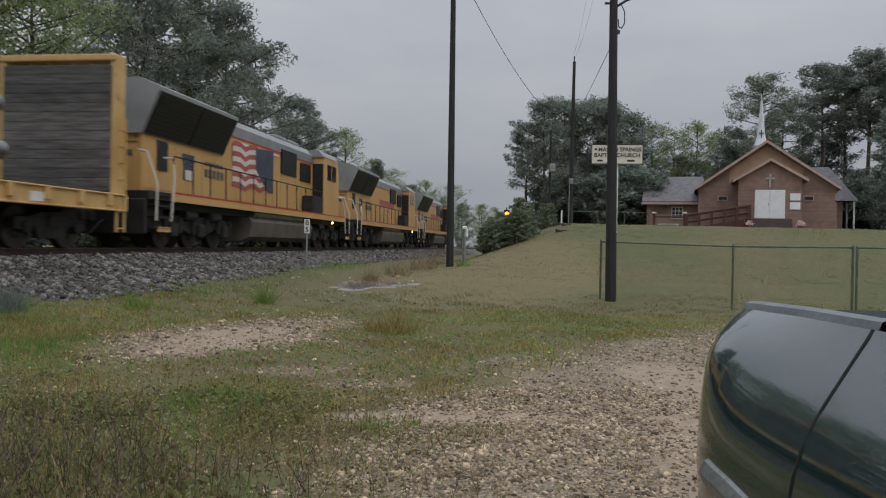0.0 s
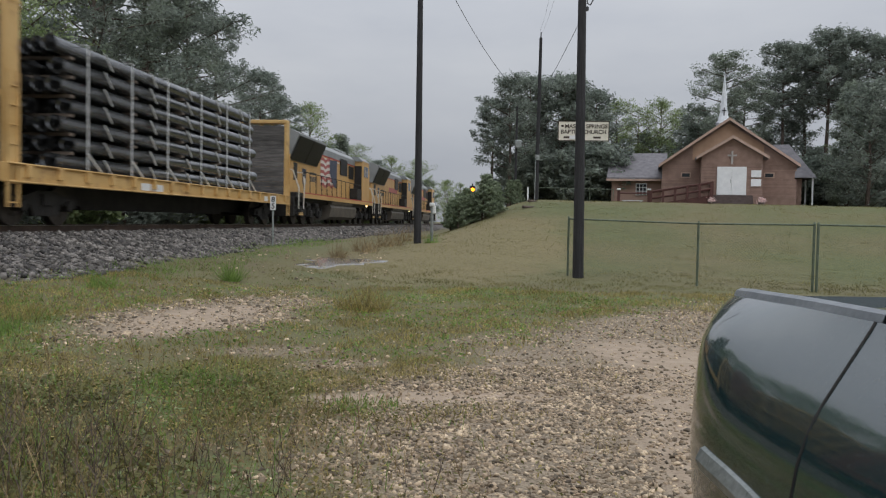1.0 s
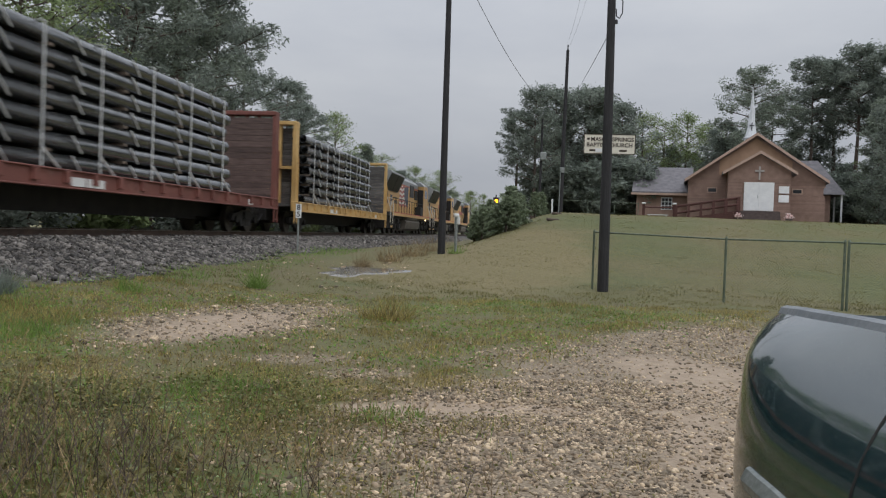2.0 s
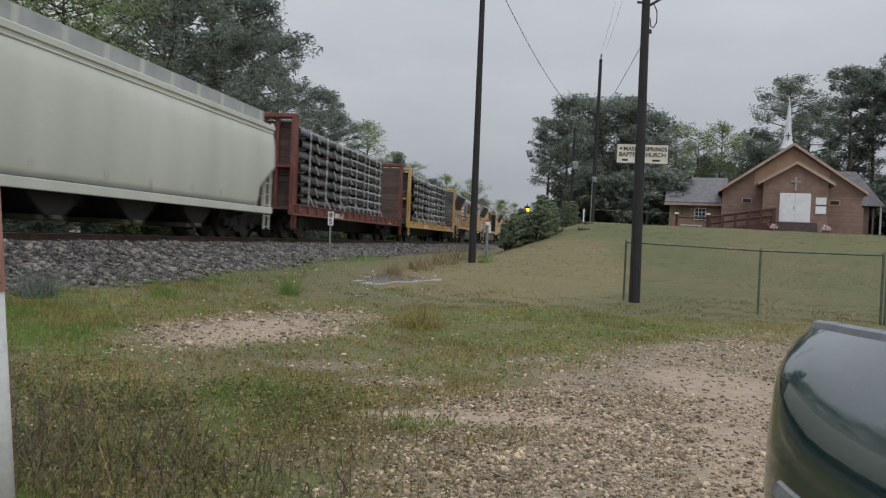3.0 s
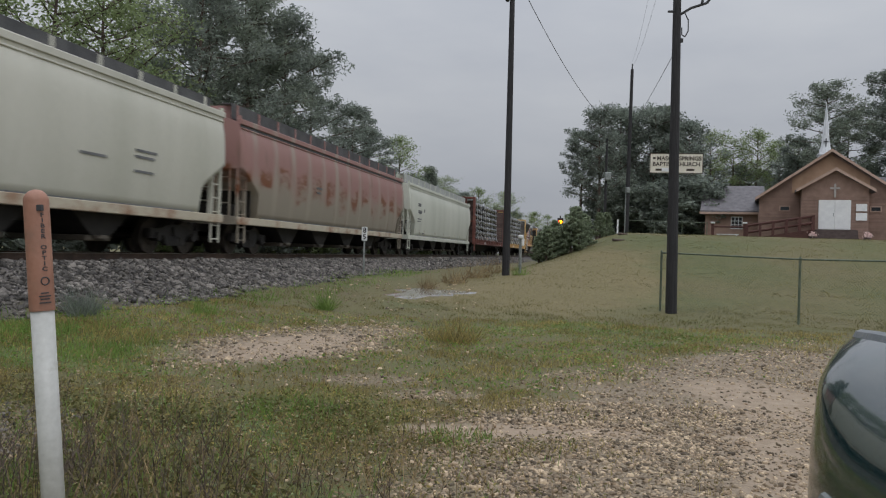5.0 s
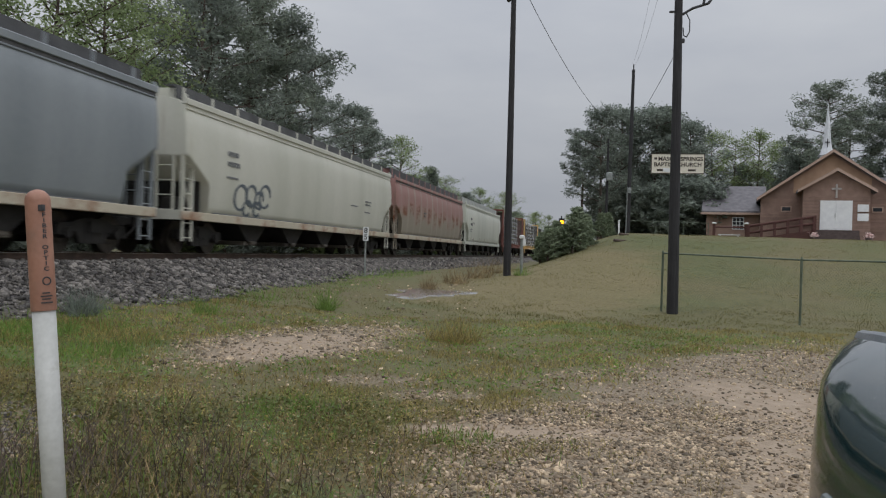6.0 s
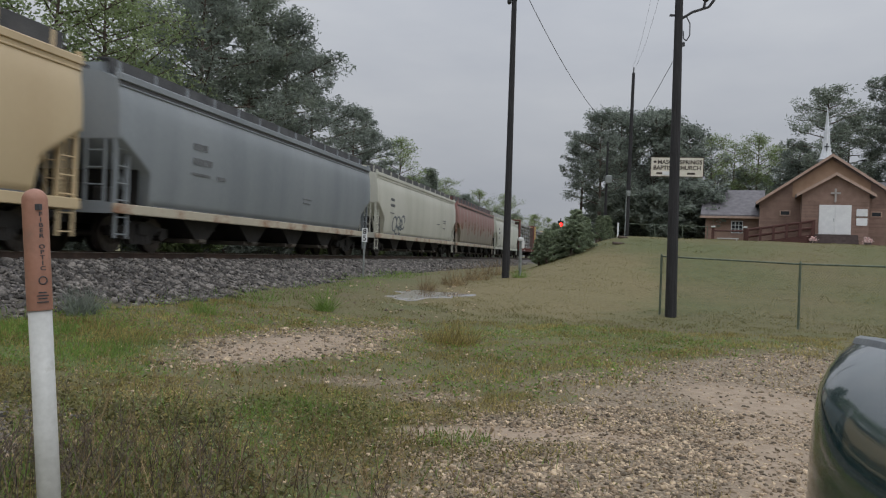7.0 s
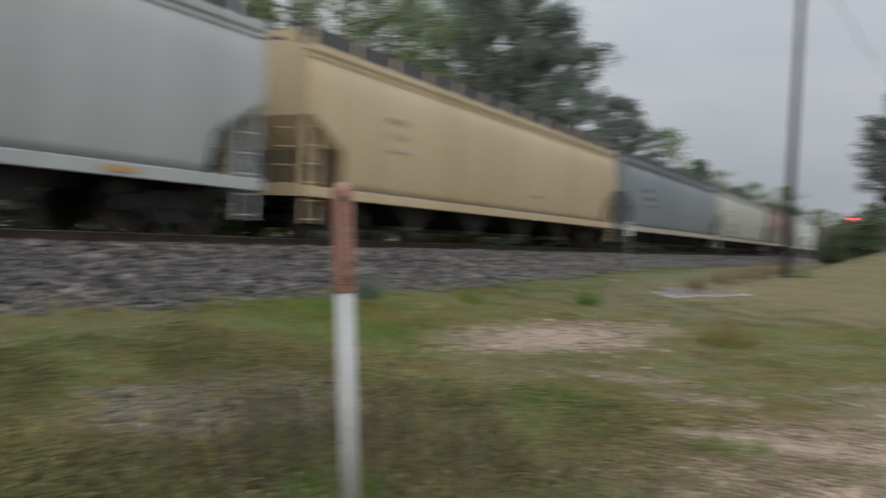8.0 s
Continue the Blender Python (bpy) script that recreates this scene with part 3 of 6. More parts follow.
def freight_frame_mesh():
    bm = bmesh.new()
    for s in (-1, 1):
        y = s * 1.0
        prism(bm, [(-1.25, 0.42), (-1.2, 0.66), (-0.75, 0.68), (-0.35, 0.80), (0.35, 0.80), (0.75, 0.68), (1.2, 0.66), (1.25, 0.42), (0.95, 0.40),
                   (0.6, 0.50), (0.45, 0.22), (-0.45, 0.22), (-0.6, 0.50), (-0.95, 0.40)], 0.16, Matrix.Translation((0, y - 0.08, 0)))
        for k in (-0.22, 0, 0.22):
            rod(bm, (k, y - s * -0.03, 0.24), (k, y - s * -0.03, 0.62), 0.08, seg=8)
        for k in (-0.88, 0.88):
            rod(bm, (k, y - 0.14, 0.46), (k, y + 0.14, 0.46), 0.13, seg=10)
    box(bm, 0, 0, 0.6, 0.4, 2.3, 0.25)
    return mesh_of("bogie_frame", bm, M_UNDER)


FREIGHT_ME = freight_frame_mesh()


def freight_truck(car, x):
    ob = part("bogie", FREIGHT_ME, None, car)
    ob.location = (x, 0, 0)
    for k in (-0.88, 0.88):
        w = part("wheelset", WHEEL_ME, None, ob)
        w.location = (k, 0, 0.46)
        AXLES.append((w, (k, 0, 0.46), 0.46))


def coupler_mesh():
    bm = boxes((0.25, 0, 0.85, 0.7, 0.16, 0.2), (0.65, 0, 0.85, 0.28, 0.3, 0.3), bevel=0.03)
    rod(bm, (0.0, 0.25, 0.75), (0.7, 0.3, 0.35), 0.03, seg=6)
    return mesh_of("coupler", bm, M_UNDER)


COUPLER_ME = coupler_mesh()


def couplers(car, half):
    for s in (-1, 1):
        c = part("coupler", COUPLER_ME, None, car)
        c.matrix_basis = pose(s * half, 0, 0, 0, 0, 0 if s > 0 else 180)


def ladder(car, x, y, z0, z1, w, mat, along_x=True):
    bm = bmesh.new()
    k = (w / 2, 0) if along_x else (0, w / 2)
    for s in (-1, 1):
        box(bm, x + s * k[0], y + s * k[1], (z0 + z1) / 2, 0.06, 0.05, z1 - z0)
    zz = z0 + 0.1
    while zz < z1:
        rod(bm, (x - k[0], y - k[1], zz), (x + k[0], y + k[1], zz), 0.016, seg=6)
        zz += 0.40
    return part("ladder", bm, mat, car)


def stencil(car, rows, x, y, mat):
    """Writing that cannot be read, as bars on the side of a car: rows of (dx, z, width, height)."""
    for dx, z, w, h in rows:
        n = max(1, int(w / (h * 0.95))) if 0.13 <= h <= 0.35 else 1
        for k in range(n):
            wk = w / n * (0.72 if n > 1 else 1.0)
            part("lettering", boxes((x + dx + w * (k + 0.5) / n, y(z) if callable(y) else y, z, wk, 0.012, h * (0.95 if k % 2 else 0.85))), mat, car)


def hopper_side(z):
    """Half width of the bulging side at a height."""
    k = np.clip((z - 1.15) / 3.05, 0, 1)
    return 1.46 + 0.16 * np.sin(np.pi * np.clip(k * 0.92 + 0.04, 0, 1)) ** 0.7 - 0.12 * np.clip((k - 0.75) / 0.25, 0, 1) ** 2


def hopper(s_mid, colour, label, sill=None, hatch=None, half=10.1, groove_shade=None, tall=0.36):
    paint = HOPPER_PAINT[colour]
    car = rolling("hopper_wagon", s_mid, label, "covered hopper wagon", "hopper wagons in the train")
    # curved body with sloping lower ends
    near = np.array([0.0, 0.08, 0.4, 0.8, 1.1, 1.28, 1.345, 1.7])
    xs = np.concatenate([-half + near, np.linspace(-half + 2.2, half - 2.2, 41), (half - near)[::-1]])
    ks = np.linspace(0, 1, 15)
    rows = []
    for x in xs:
        d = half - abs(x)
        low = 2.68 - 0.78 * d / 1.28 if d < 1.29 else 1.9 - 0.75 * min(1.0, (d - 1.29) / 0.05)
        zz = low + (4.12 - low) * ks
        inset = 0.06 if abs(x) > half - 0.04 else 0.0
        ww = hopper_side(zz) - inset
        right = [(x, -w, z) for w, z in zip(ww, zz)]
        left = [(x, w, z) for w, z in zip(ww[::-1], zz[::-1])]
        roof = [(x, -0.95, 4.26), (x, -0.45, 4.34), (x, 0.45, 4.34), (x, 0.95, 4.26)]
        rows.append(right + roof + left + right[:1])
    me = grid_mesh("body", np.array(rows), len(xs), len(rows[0]), paint, flip=False)
    bm = bmesh.new()
    bm.from_mesh(me)
    bmesh.ops.remove_doubles(bm, verts=bm.verts, dist=0.0005)
    bmesh.ops.holes_fill(bm, edges=[e for e in bm.edges if e.is_boundary])
    bmesh.ops.recalc_face_normals(bm, faces=bm.faces)
    for f in bm.faces:
        f.smooth = len(f.verts) == 4
    part("body", bm, paint, car)
    # eaves rail, sills, end frames
    for s in (-1, 1):
        part("eaves_rail", boxes((0, s * 1.47, 4.13, 2 * half, 0.16, 0.17), (0, s * 1.50, 3.93, 2 * half - 0.1, 0.06, 0.05), bevel=0.015), paint, car)
        # on some wagons this strip is darkened as the shadow below the lip
        part("eaves_shadow_strip", boxes((0, s * 1.485, 4.0, 2 * half - 0.06, 0.04, 0.085)), groove_shade or paint, car, "shadow-line strip under the eaves")
        part("roof_skirt", boxes((0, s * 1.12, 4.25 + tall / 2, 2 * half - 0.3, 0.04, tall), (0, s * 0.95, 4.24 + tall, 2 * half - 0.3, 0.36, 0.03)), hatch or M_HATCH, car, "edge of the roof walk")
        part("side_sill", boxes((0, s * 1.50, 1.06, 2 * half + 0.1, 0.10, 0.22), (0, s * 1.46, 0.95, 2 * half, 0.18, 0.03), bevel=0.012), sill or paint, car)
        part("seam", boxes((0, s * 1.515, 1.185, 2 * half - 3.2, 0.03, 0.035)), M_HATCH, car)
    for e in (-1, 1):
        part("end_platform", boxes((e * (half - 0.75), 0, 1.03, 1.5, 2.9, 0.06), (e * half, 0, 1.06, 0.10, 3.0, 0.26)), paint, car)
        for s in (-1, 1):
            part("corner_post", boxes((e * (half - 0.06), s * 1.45, 2.7, 0.09, 0.09, 3.25)), paint, car)
            part("inner_post", boxes((e * (half - 0.55), s * 1.40, 2.0, 0.08, 0.08, 1.8)), paint, car)
            part("brace", rods(0.05, [(e * (half - 1.3), s * 1.1, 1.1), (e * (half - 0.1), s * 1.1, 2.7)]), paint, car)
        # dark plate stands in for the shade inside the end recess
        bm = bmesh.new()
        prism(bm, [(-1.4, 2.8), (1.4, 2.8), (1.4, 1.05), (-1.4, 1.05)], 0.05, pose(e * (half - 1.08), 0, 0, 0, 0, 90))
        part("end_shade_plate", bm, M_UNDER, car)
        part("brake_gear", boxes((e * (half - 0.95), 0.2, 1.5, 0.5, 0.9, 0.4), (e * (half - 0.8), -0.7, 1.35, 0.4, 0.5, 0.5), bevel=0.04), M_UNDER, car)
        for s in (-1, 1):
            ladder(car, e * (half - 0.32), s * 1.47, 0.35, 2.75, 0.46, paint)
        ladder(car, e * (half - 0.02), -0.95, 1.1, 2.7, 0.5, paint, False)
    # roof walk and hatches
    for i in range(13):
        part("roof_bracket", boxes((-half + 0.5 + i * (2 * half - 1.0) / 12, 0, 4.24 + tall / 2, 0.11, 2.32, tall - 0.03)), paint, car)
    for i in range(8):
        x = -half + 1.2 + i * (2 * half - 2.4) / 7
        part("hatch_cover", boxes((x, 0, 4.44, 1.7, 0.72, 0.16), (x, 0, 4.53, 1.2, 0.1, 0.05), bevel=0.03), hatch or M_HATCH, car)
    # bays under the floor
    for i in range(4):
        x = -5.1 + i * 3.4
        bm = bmesh.new()
        for k in (-1, 1):
            prism(bm, [(-1.3, 1.15), (1.3, 1.15), (0.35, 0.42), (-0.35, 0.42)], 1.15, Matrix.Translation((x, -0.02 if k < 0 else -1.13, 0)) @ Matrix.Translation((0, 0 if k > 0 else 0.04, 0)))
        part("discharge_bay", bm, M_UNDER, car)
        part("outlet_gate", boxes((x, 0, 0.36, 0.9, 2.1, 0.14), (x, -1.1, 0.38, 0.4, 0.2, 0.1), bevel=0.02), M_TANK, car)
    part("centre_sill", boxes((0, 0, 0.86, 2 * half + 0.3, 0.36, 0.32)), M_UNDER, car)
    for x in (-half + 1.75, half - 1.75):
        freight_truck(car, x)
    couplers(car, half + 0.1)
    return car


def side_y(off=0.012):
    return lambda z: -float(hopper_side(z)) - off


UN = {"white": -36.4, "red": -58.0, "bone": -79.1, "grey": -100.4, "tan": -121.6, "pale": -143.1}
h = hopper(UN["white"], "white", "off-white covered hopper wagon with grey streaks", None, M_ROOFPALE, 10.2, None, 0.5)
stencil(h, [(0, 3.05, 0.75, 0.22), (0, 2.62, 0.95, 0.22), (1.5, 2.75, 0.22, 0.22), (0, 2.2, 0.9, 0.07), (0, 2.05, 0.7, 0.07), (1.5, 1.35, 0.4, 0.1)], -8.3, side_y(), M_HATCH)
for k, x in enumerate((-8.6, -7.6, -6.3, -3.1, -0.4, 1.6, 3.9, 5.8)):
    part("rust_run", boxes((x, side_y(0.004)(1.5), 1.55, 0.05, 0.012, 0.35 + 0.2 * (k % 3))), M_SILLRUST, h, "brown run of rust")
h = hopper(UN["red"], "red", "faded red covered hopper wagon with heavy rust streaks", M_SILLRUST, M_ROOFDARK, 9.9, M_ROOFDARK, 0.48)
stencil(h, [(0, 2.6, 0.5, 0.10), (0, 2.42, 0.4, 0.08)], -3.5, side_y(), M_HATCH)
h = hopper(UN["bone"], "bone", "bone-white covered hopper wagon with grey spray-painted scrawl", M_SILLRUST, M_ROOFDARK, 10.15)
stencil(h, [(0, 3.0, 0.7, 0.16), (0, 2.7, 0.8, 0.16), (0, 2.3, 0.7, 0.07), (11.5, 2.2, 0.9, 0.07), (13.5, 2.0, 0.8, 0.07), (13.5, 2.35, 0.8, 0.07), (13.5, 2.5, 0.9, 0.07)], -7.9, side_y(), M_HATCH)
bm = bmesh.new()
for cx, cz, rr in ((-6.9, 1.75, 0.42), (-6.2, 1.85, 0.36), (-5.6, 1.75, 0.30), (-5.2, 1.9, 0.40), (-6.4, 1.45, 0.26), (-5.7, 1.45, 0.24)):
    for i in range(14):
        a0, a1 = i * 0.40, (i + 1) * 0.40
        p0, p1 = (cx + rr * math.cos(a0), cz + rr * 0.9 * math.sin(a0)), (cx + rr * math.cos(a1), cz + rr * 0.9 * math.sin(a1))
        w = 0.09 + 0.03 * math.sin(i)
        rod(bm, (p0[0], side_y(0.0)(p0[1]), p0[1]), (p1[0], side_y(0.0)(p1[1]), p1[1]), w * 0.7, seg=5)
for v in bm.verts:
    v.co.y = side_y(0.004)(v.co.z) - (0.006 if v.co.y < side_y(0.0)(v.co.z) else 0)
part("graffiti", bm, M_GRAFF, h, "grey spray-painted looping scrawl")
h = hopper(UN["grey"], "grey", "slate-grey covered hopper wagon with rain-wet sides", M_SILLRUST, M_ROOFDARK, 9.8, M_ROOFDARK)
stencil(h, [(0, 2.95, 0.8, 0.2), (0, 2.55, 1.1, 0.2), (0, 2.2, 1.0, 0.08), (1.4, 2.2, 0.5, 0.12), (8.0, 2.1, 0.8, 0.06), (8.0, 1.95, 0.7, 0.06)], -6.6, side_y(), M_HATCH)
h = hopper(UN["tan"], "tan", "tan covered hopper wagon with faded lettering bars", None, M_ROOFDARK, 10.1, None, 0.46)
stencil(h, [(0, 3.0, 0.9, 0.14), (0, 2.65, 0.9, 0.14), (0, 2.3, 1.0, 0.12), (8.5, 1.75, 1.2, 0.08)], -7.2, side_y(), M_SILLRUST)
h = hopper(UN["pale"], "pale", "pale grey covered hopper wagon with orange reflective dashes", None, M_ROOFDARK)
for x in (-7.5, -3.6, 3.6, 6.9):
    part("reflector_strip", boxes((x, -1.562, 1.06, 0.7, 0.01, 0.10)), M_CARYEL, h, "orange reflective strip")

# ---- bulkhead flat wagons with pipe loads ----


def bulkhead_flat(s_mid, paint, plank, label, half=9.9):
    car = rolling("bulkhead_flat_wagon", s_mid, label, "flat wagon", "bulkhead flat wagons", BIG)
    part("deck", boxes((0, 0, 1.17, 2 * half, 2.9, 0.12)), plank, car)
    for s in (-1, 1):
        part("side_sill", boxes((0, s * 1.5, 1.12, 2 * half + 0.3, 0.10, 0.40), (0, s * 1.53, 0.93, 2 * half, 0.16, 0.04), (0, s * 1.53, 1.31, 2 * half, 0.16, 0.04), bevel=0.012), paint, car)
        for i in range(17):
            x = -half + 0.7 + i * (2 * half - 1.4) / 16
            part("stake_pocket", boxes((x, s * 1.585, 1.16, 0.16, 0.10, 0.26), bevel=0.012), paint, car)
        for x, w in ((-3.9, 0.55), (-3.2, 0.7), (6.6, 0.45)):
            part("data_panel", boxes((x, s * 1.557, 1.08, w, 0.012, 0.2)), M_WHITETXT, car)
    part("centre_sill", boxes((0, 0, 0.8, 2 * half, 0.6, 0.6), (0, 0, 0.55, 10, 0.5, 0.3)), M_UNDER, car)
    for e in (-1, 1):
        x = e * (half - 0.25)
        for k in range(14):
            part("plank", boxes((x - e * 0.18, 0, 1.36 + k * 0.228, 0.07, 2.86, 0.222), bevel=0.01), plank, car)
        bm = bmesh.new()
        for s in (-1, 1):
            box(bm, x + e * 0.02, s * 1.47, 2.80, 0.42, 0.16, 3.7, bevel=0.02)
        for y in (-0.8, -0.3, 0.3, 0.8):
            box(bm, x + e * 0.02, y, 2.85, 0.16, 0.11, 3.4)
        box(bm, x, 0, 4.62, 0.46, 3.1, 0.16, bevel=0.02)
        box(bm, x + e * 0.02, 0, 2.75, 0.34, 3.0, 0.12)
        part("bulkhead_frame", bm, paint, car)
        ladder(car, x + e * 0.05, -1.56, 0.4, 3.2, 0.34, paint)
    for x in (-half + 2.1, half - 2.1):
        freight_truck(car, x)
    couplers(car, half + 0.25)
    return car


def pipe_mesh(length, r):
    bm = bmesh.new()
    rod(bm, (-length / 2, 0, 0), (length / 2, 0, 0), r, seg=16, caps=False)
    rod(bm, (-length / 2 + 0.01, 0, 0), (length / 2 - 0.01, 0, 0), r * 0.9, seg=16, caps=False)
    bmesh.ops.bridge_loops(bm, edges=[e for e in bm.edges if e.is_boundary and e.verts[0].co.x > 0])
    bmesh.ops.bridge_loops(bm, edges=[e for e in bm.edges if e.is_boundary and e.verts[0].co.x < 0])
    for f in bm.faces:
        f.smooth = True
    return mesh_of("pipe", bm, M_PIPE)


PIPE_R = 0.19
PIPE_ME = pipe_mesh(13.1, PIPE_R)


def pipe_load(s_mid, seed, label, shift):
    rg = random.Random(seed)
    load = rolling("pipe_load", s_mid, label, "pipe load", "strapped pipe loads", BIG)
    z = 1.24
    for tier in range(7):
        for x in (shift - 6.2, shift - 3.1, shift, shift + 3.1, shift + 6.2):
            part("timber", boxes((x, 0, z + 0.035, 0.12, 2.7, 0.07)), M_TIMBER, load, "grey timber batten")
        z += 0.07 + PIPE_R
        for k in range(7):
            p = part("pipe", PIPE_ME, None, load)
            p.location = (shift + rg.uniform(-0.3, 0.3) + (0.25 if tier % 2 else -0.1), (k - 3) * 0.395, z)
        z += PIPE_R
    top = z + 0.02
    for x in (shift + k for k in (-5.6, -3.4, -1.2, 1.3, 3.6, 6.0)):
        bm = bmesh.new()
        for s in (-1, 1):
            box(bm, x, s * 1.40, (1.3 + top) / 2, 0.055, 0.012, top - 1.3)
            rod(bm, (x, s * 1.41, 1.75), (x + 0.55, s * 1.5, 1.28), 0.03, seg=5)
        box(bm, x, 0, top, 0.09, 2.8, 0.012)
        part("strap", bm, M_STRAP, load, "pale tie-down strap")
    for tier in range(7):
        zt = 1.24 + 0.07 + tier * (0.07 + 2 * PIPE_R) + PIPE_R
        for x in (shift + k for k in (-4.8, -2.3, 0.2, 2.6, 4.9)):
            bm = bmesh.new()
            rod(bm, (x, -1.385, zt + 0.16), (x + 0.35, -1.40, zt - 0.2), 0.022, seg=5)
            part("band", bm, M_STRAP, load)
    return load


bulkhead_flat(8.68, M_CARYEL, M_PLANK, "yellow bulkhead flat wagon with weathered plank ends")
pipe_load(8.68, 1, "seven tiers of wet black steel pipe with pale straps", -1.0)
bulkhead_flat(-14.3, M_OXIDE, M_PLANKR, "oxide-red bulkhead flat wagon with brown plank ends", 9.45)
pipe_load(-14.3, 2, "tall stack of wet black steel pipe on battens", -1.6)

# ---- locomotives ----


def loco_truck(car, x, d):
    bm = bmesh.new()
    for s in (-1, 1):
        y = s * 1.08
        prism(bm, [(-2.35, 0.5), (-2.3, 0.85), (-1.4, 0.95), (-0.9, 0.80), (-0.4, 0.95), (0.4, 0.95), (0.9, 0.80), (1.4, 0.95), (2.3, 0.85), (2.35, 0.5),
                   (1.7, 0.42), (1.2, 0.62), (0.5, 0.40), (-0.5, 0.40), (-1.2, 0.62), (-1.7, 0.42)], 0.16, Matrix.Translation((0, y - 0.08, 0)))
        for k in (-1.75, 0, 1.75):
            box(bm, k, y + s * 0.12, 0.53, 0.42, 0.2, 0.42, bevel=0.05)
            rod(bm, (k - 0.45, y + s * 0.1, 0.45), (k - 0.45, y + s * 0.1, 0.9), 0.10, seg=8)
            rod(bm, (k + 0.45, y + s * 0.1, 0.45), (k + 0.45, y + s * 0.1, 0.9), 0.10, seg=8)
        rod(bm, (-1.2, y + s * 0.16, 0.98), (-0.5, y + s * 0.16, 0.98), 0.14, seg=10)
        rod(bm, (0.5, y + s * 0.16, 0.98), (1.2, y + s * 0.16, 0.98), 0.14, seg=10)
    box(bm, 0, 0, 0.75, 3.6, 1.4, 0.4)
    ob = part("bogie", bm, M_UNDER, car)
    ob.location = (x, 0, 0)
    for k in (-1.75, 0, 1.75):
        w = part("wheelset", WHEEL_BIG, None, ob)
        w.location = (k, 0, 0.53)
        AXLES.append((w, (k, 0, 0.53), 0.53 * BIG))


def wave(u, v):
    return 0.07 * math.sin(u * 4.2 + v * 0.8) + 0.03 * math.sin(u * 9 + 1)


def flag(car, x0, y):
    """A waving striped banner painted on the hood side."""
    L, H, z0 = 3.9, 1.6, 2.1
    for i in range(9):
        bm = bmesh.new()
        zb = z0 + H * i / 9.0
        n = 18
        low = [bm.verts.new((x0 + L * k / n, y, zb + wave(L * k / n, 0) + 0.12 * (k / n))) for k in range(n + 1)]
        upv = [bm.verts.new((x0 + L * k / n, y, zb + H / 9.0 * 0.98 + wave(L * k / n, 0) + 0.12 * (k / n))) for k in range(n + 1)]
        for k in range(n):
            bm.faces.new((low[k], low[k + 1], upv[k + 1], upv[k]))
        part("banner_stripe", bm, M_FLAGRED if i % 2 == 0 else M_FLAGWHITE, car)
    bm = bmesh.new()
    prism(bm, [(x0 + 2.1, z0 + 0.85), (x0 + 2.7, z0 + 0.45), (x0 + 3.3, z0 + 0.1), (x0 + 3.95, z0 + 0.05), (x0 + 3.95, z0 + 1.72), (x0 + 3.1, z0 + 1.68), (x0 + 2.1, z0 + 1.62)], 0.004, Matrix.Translation((0, y - 0.008, 0)))
    part("banner_canton", bm, M_FLAGBLUE, car, "dark navy flag corner")


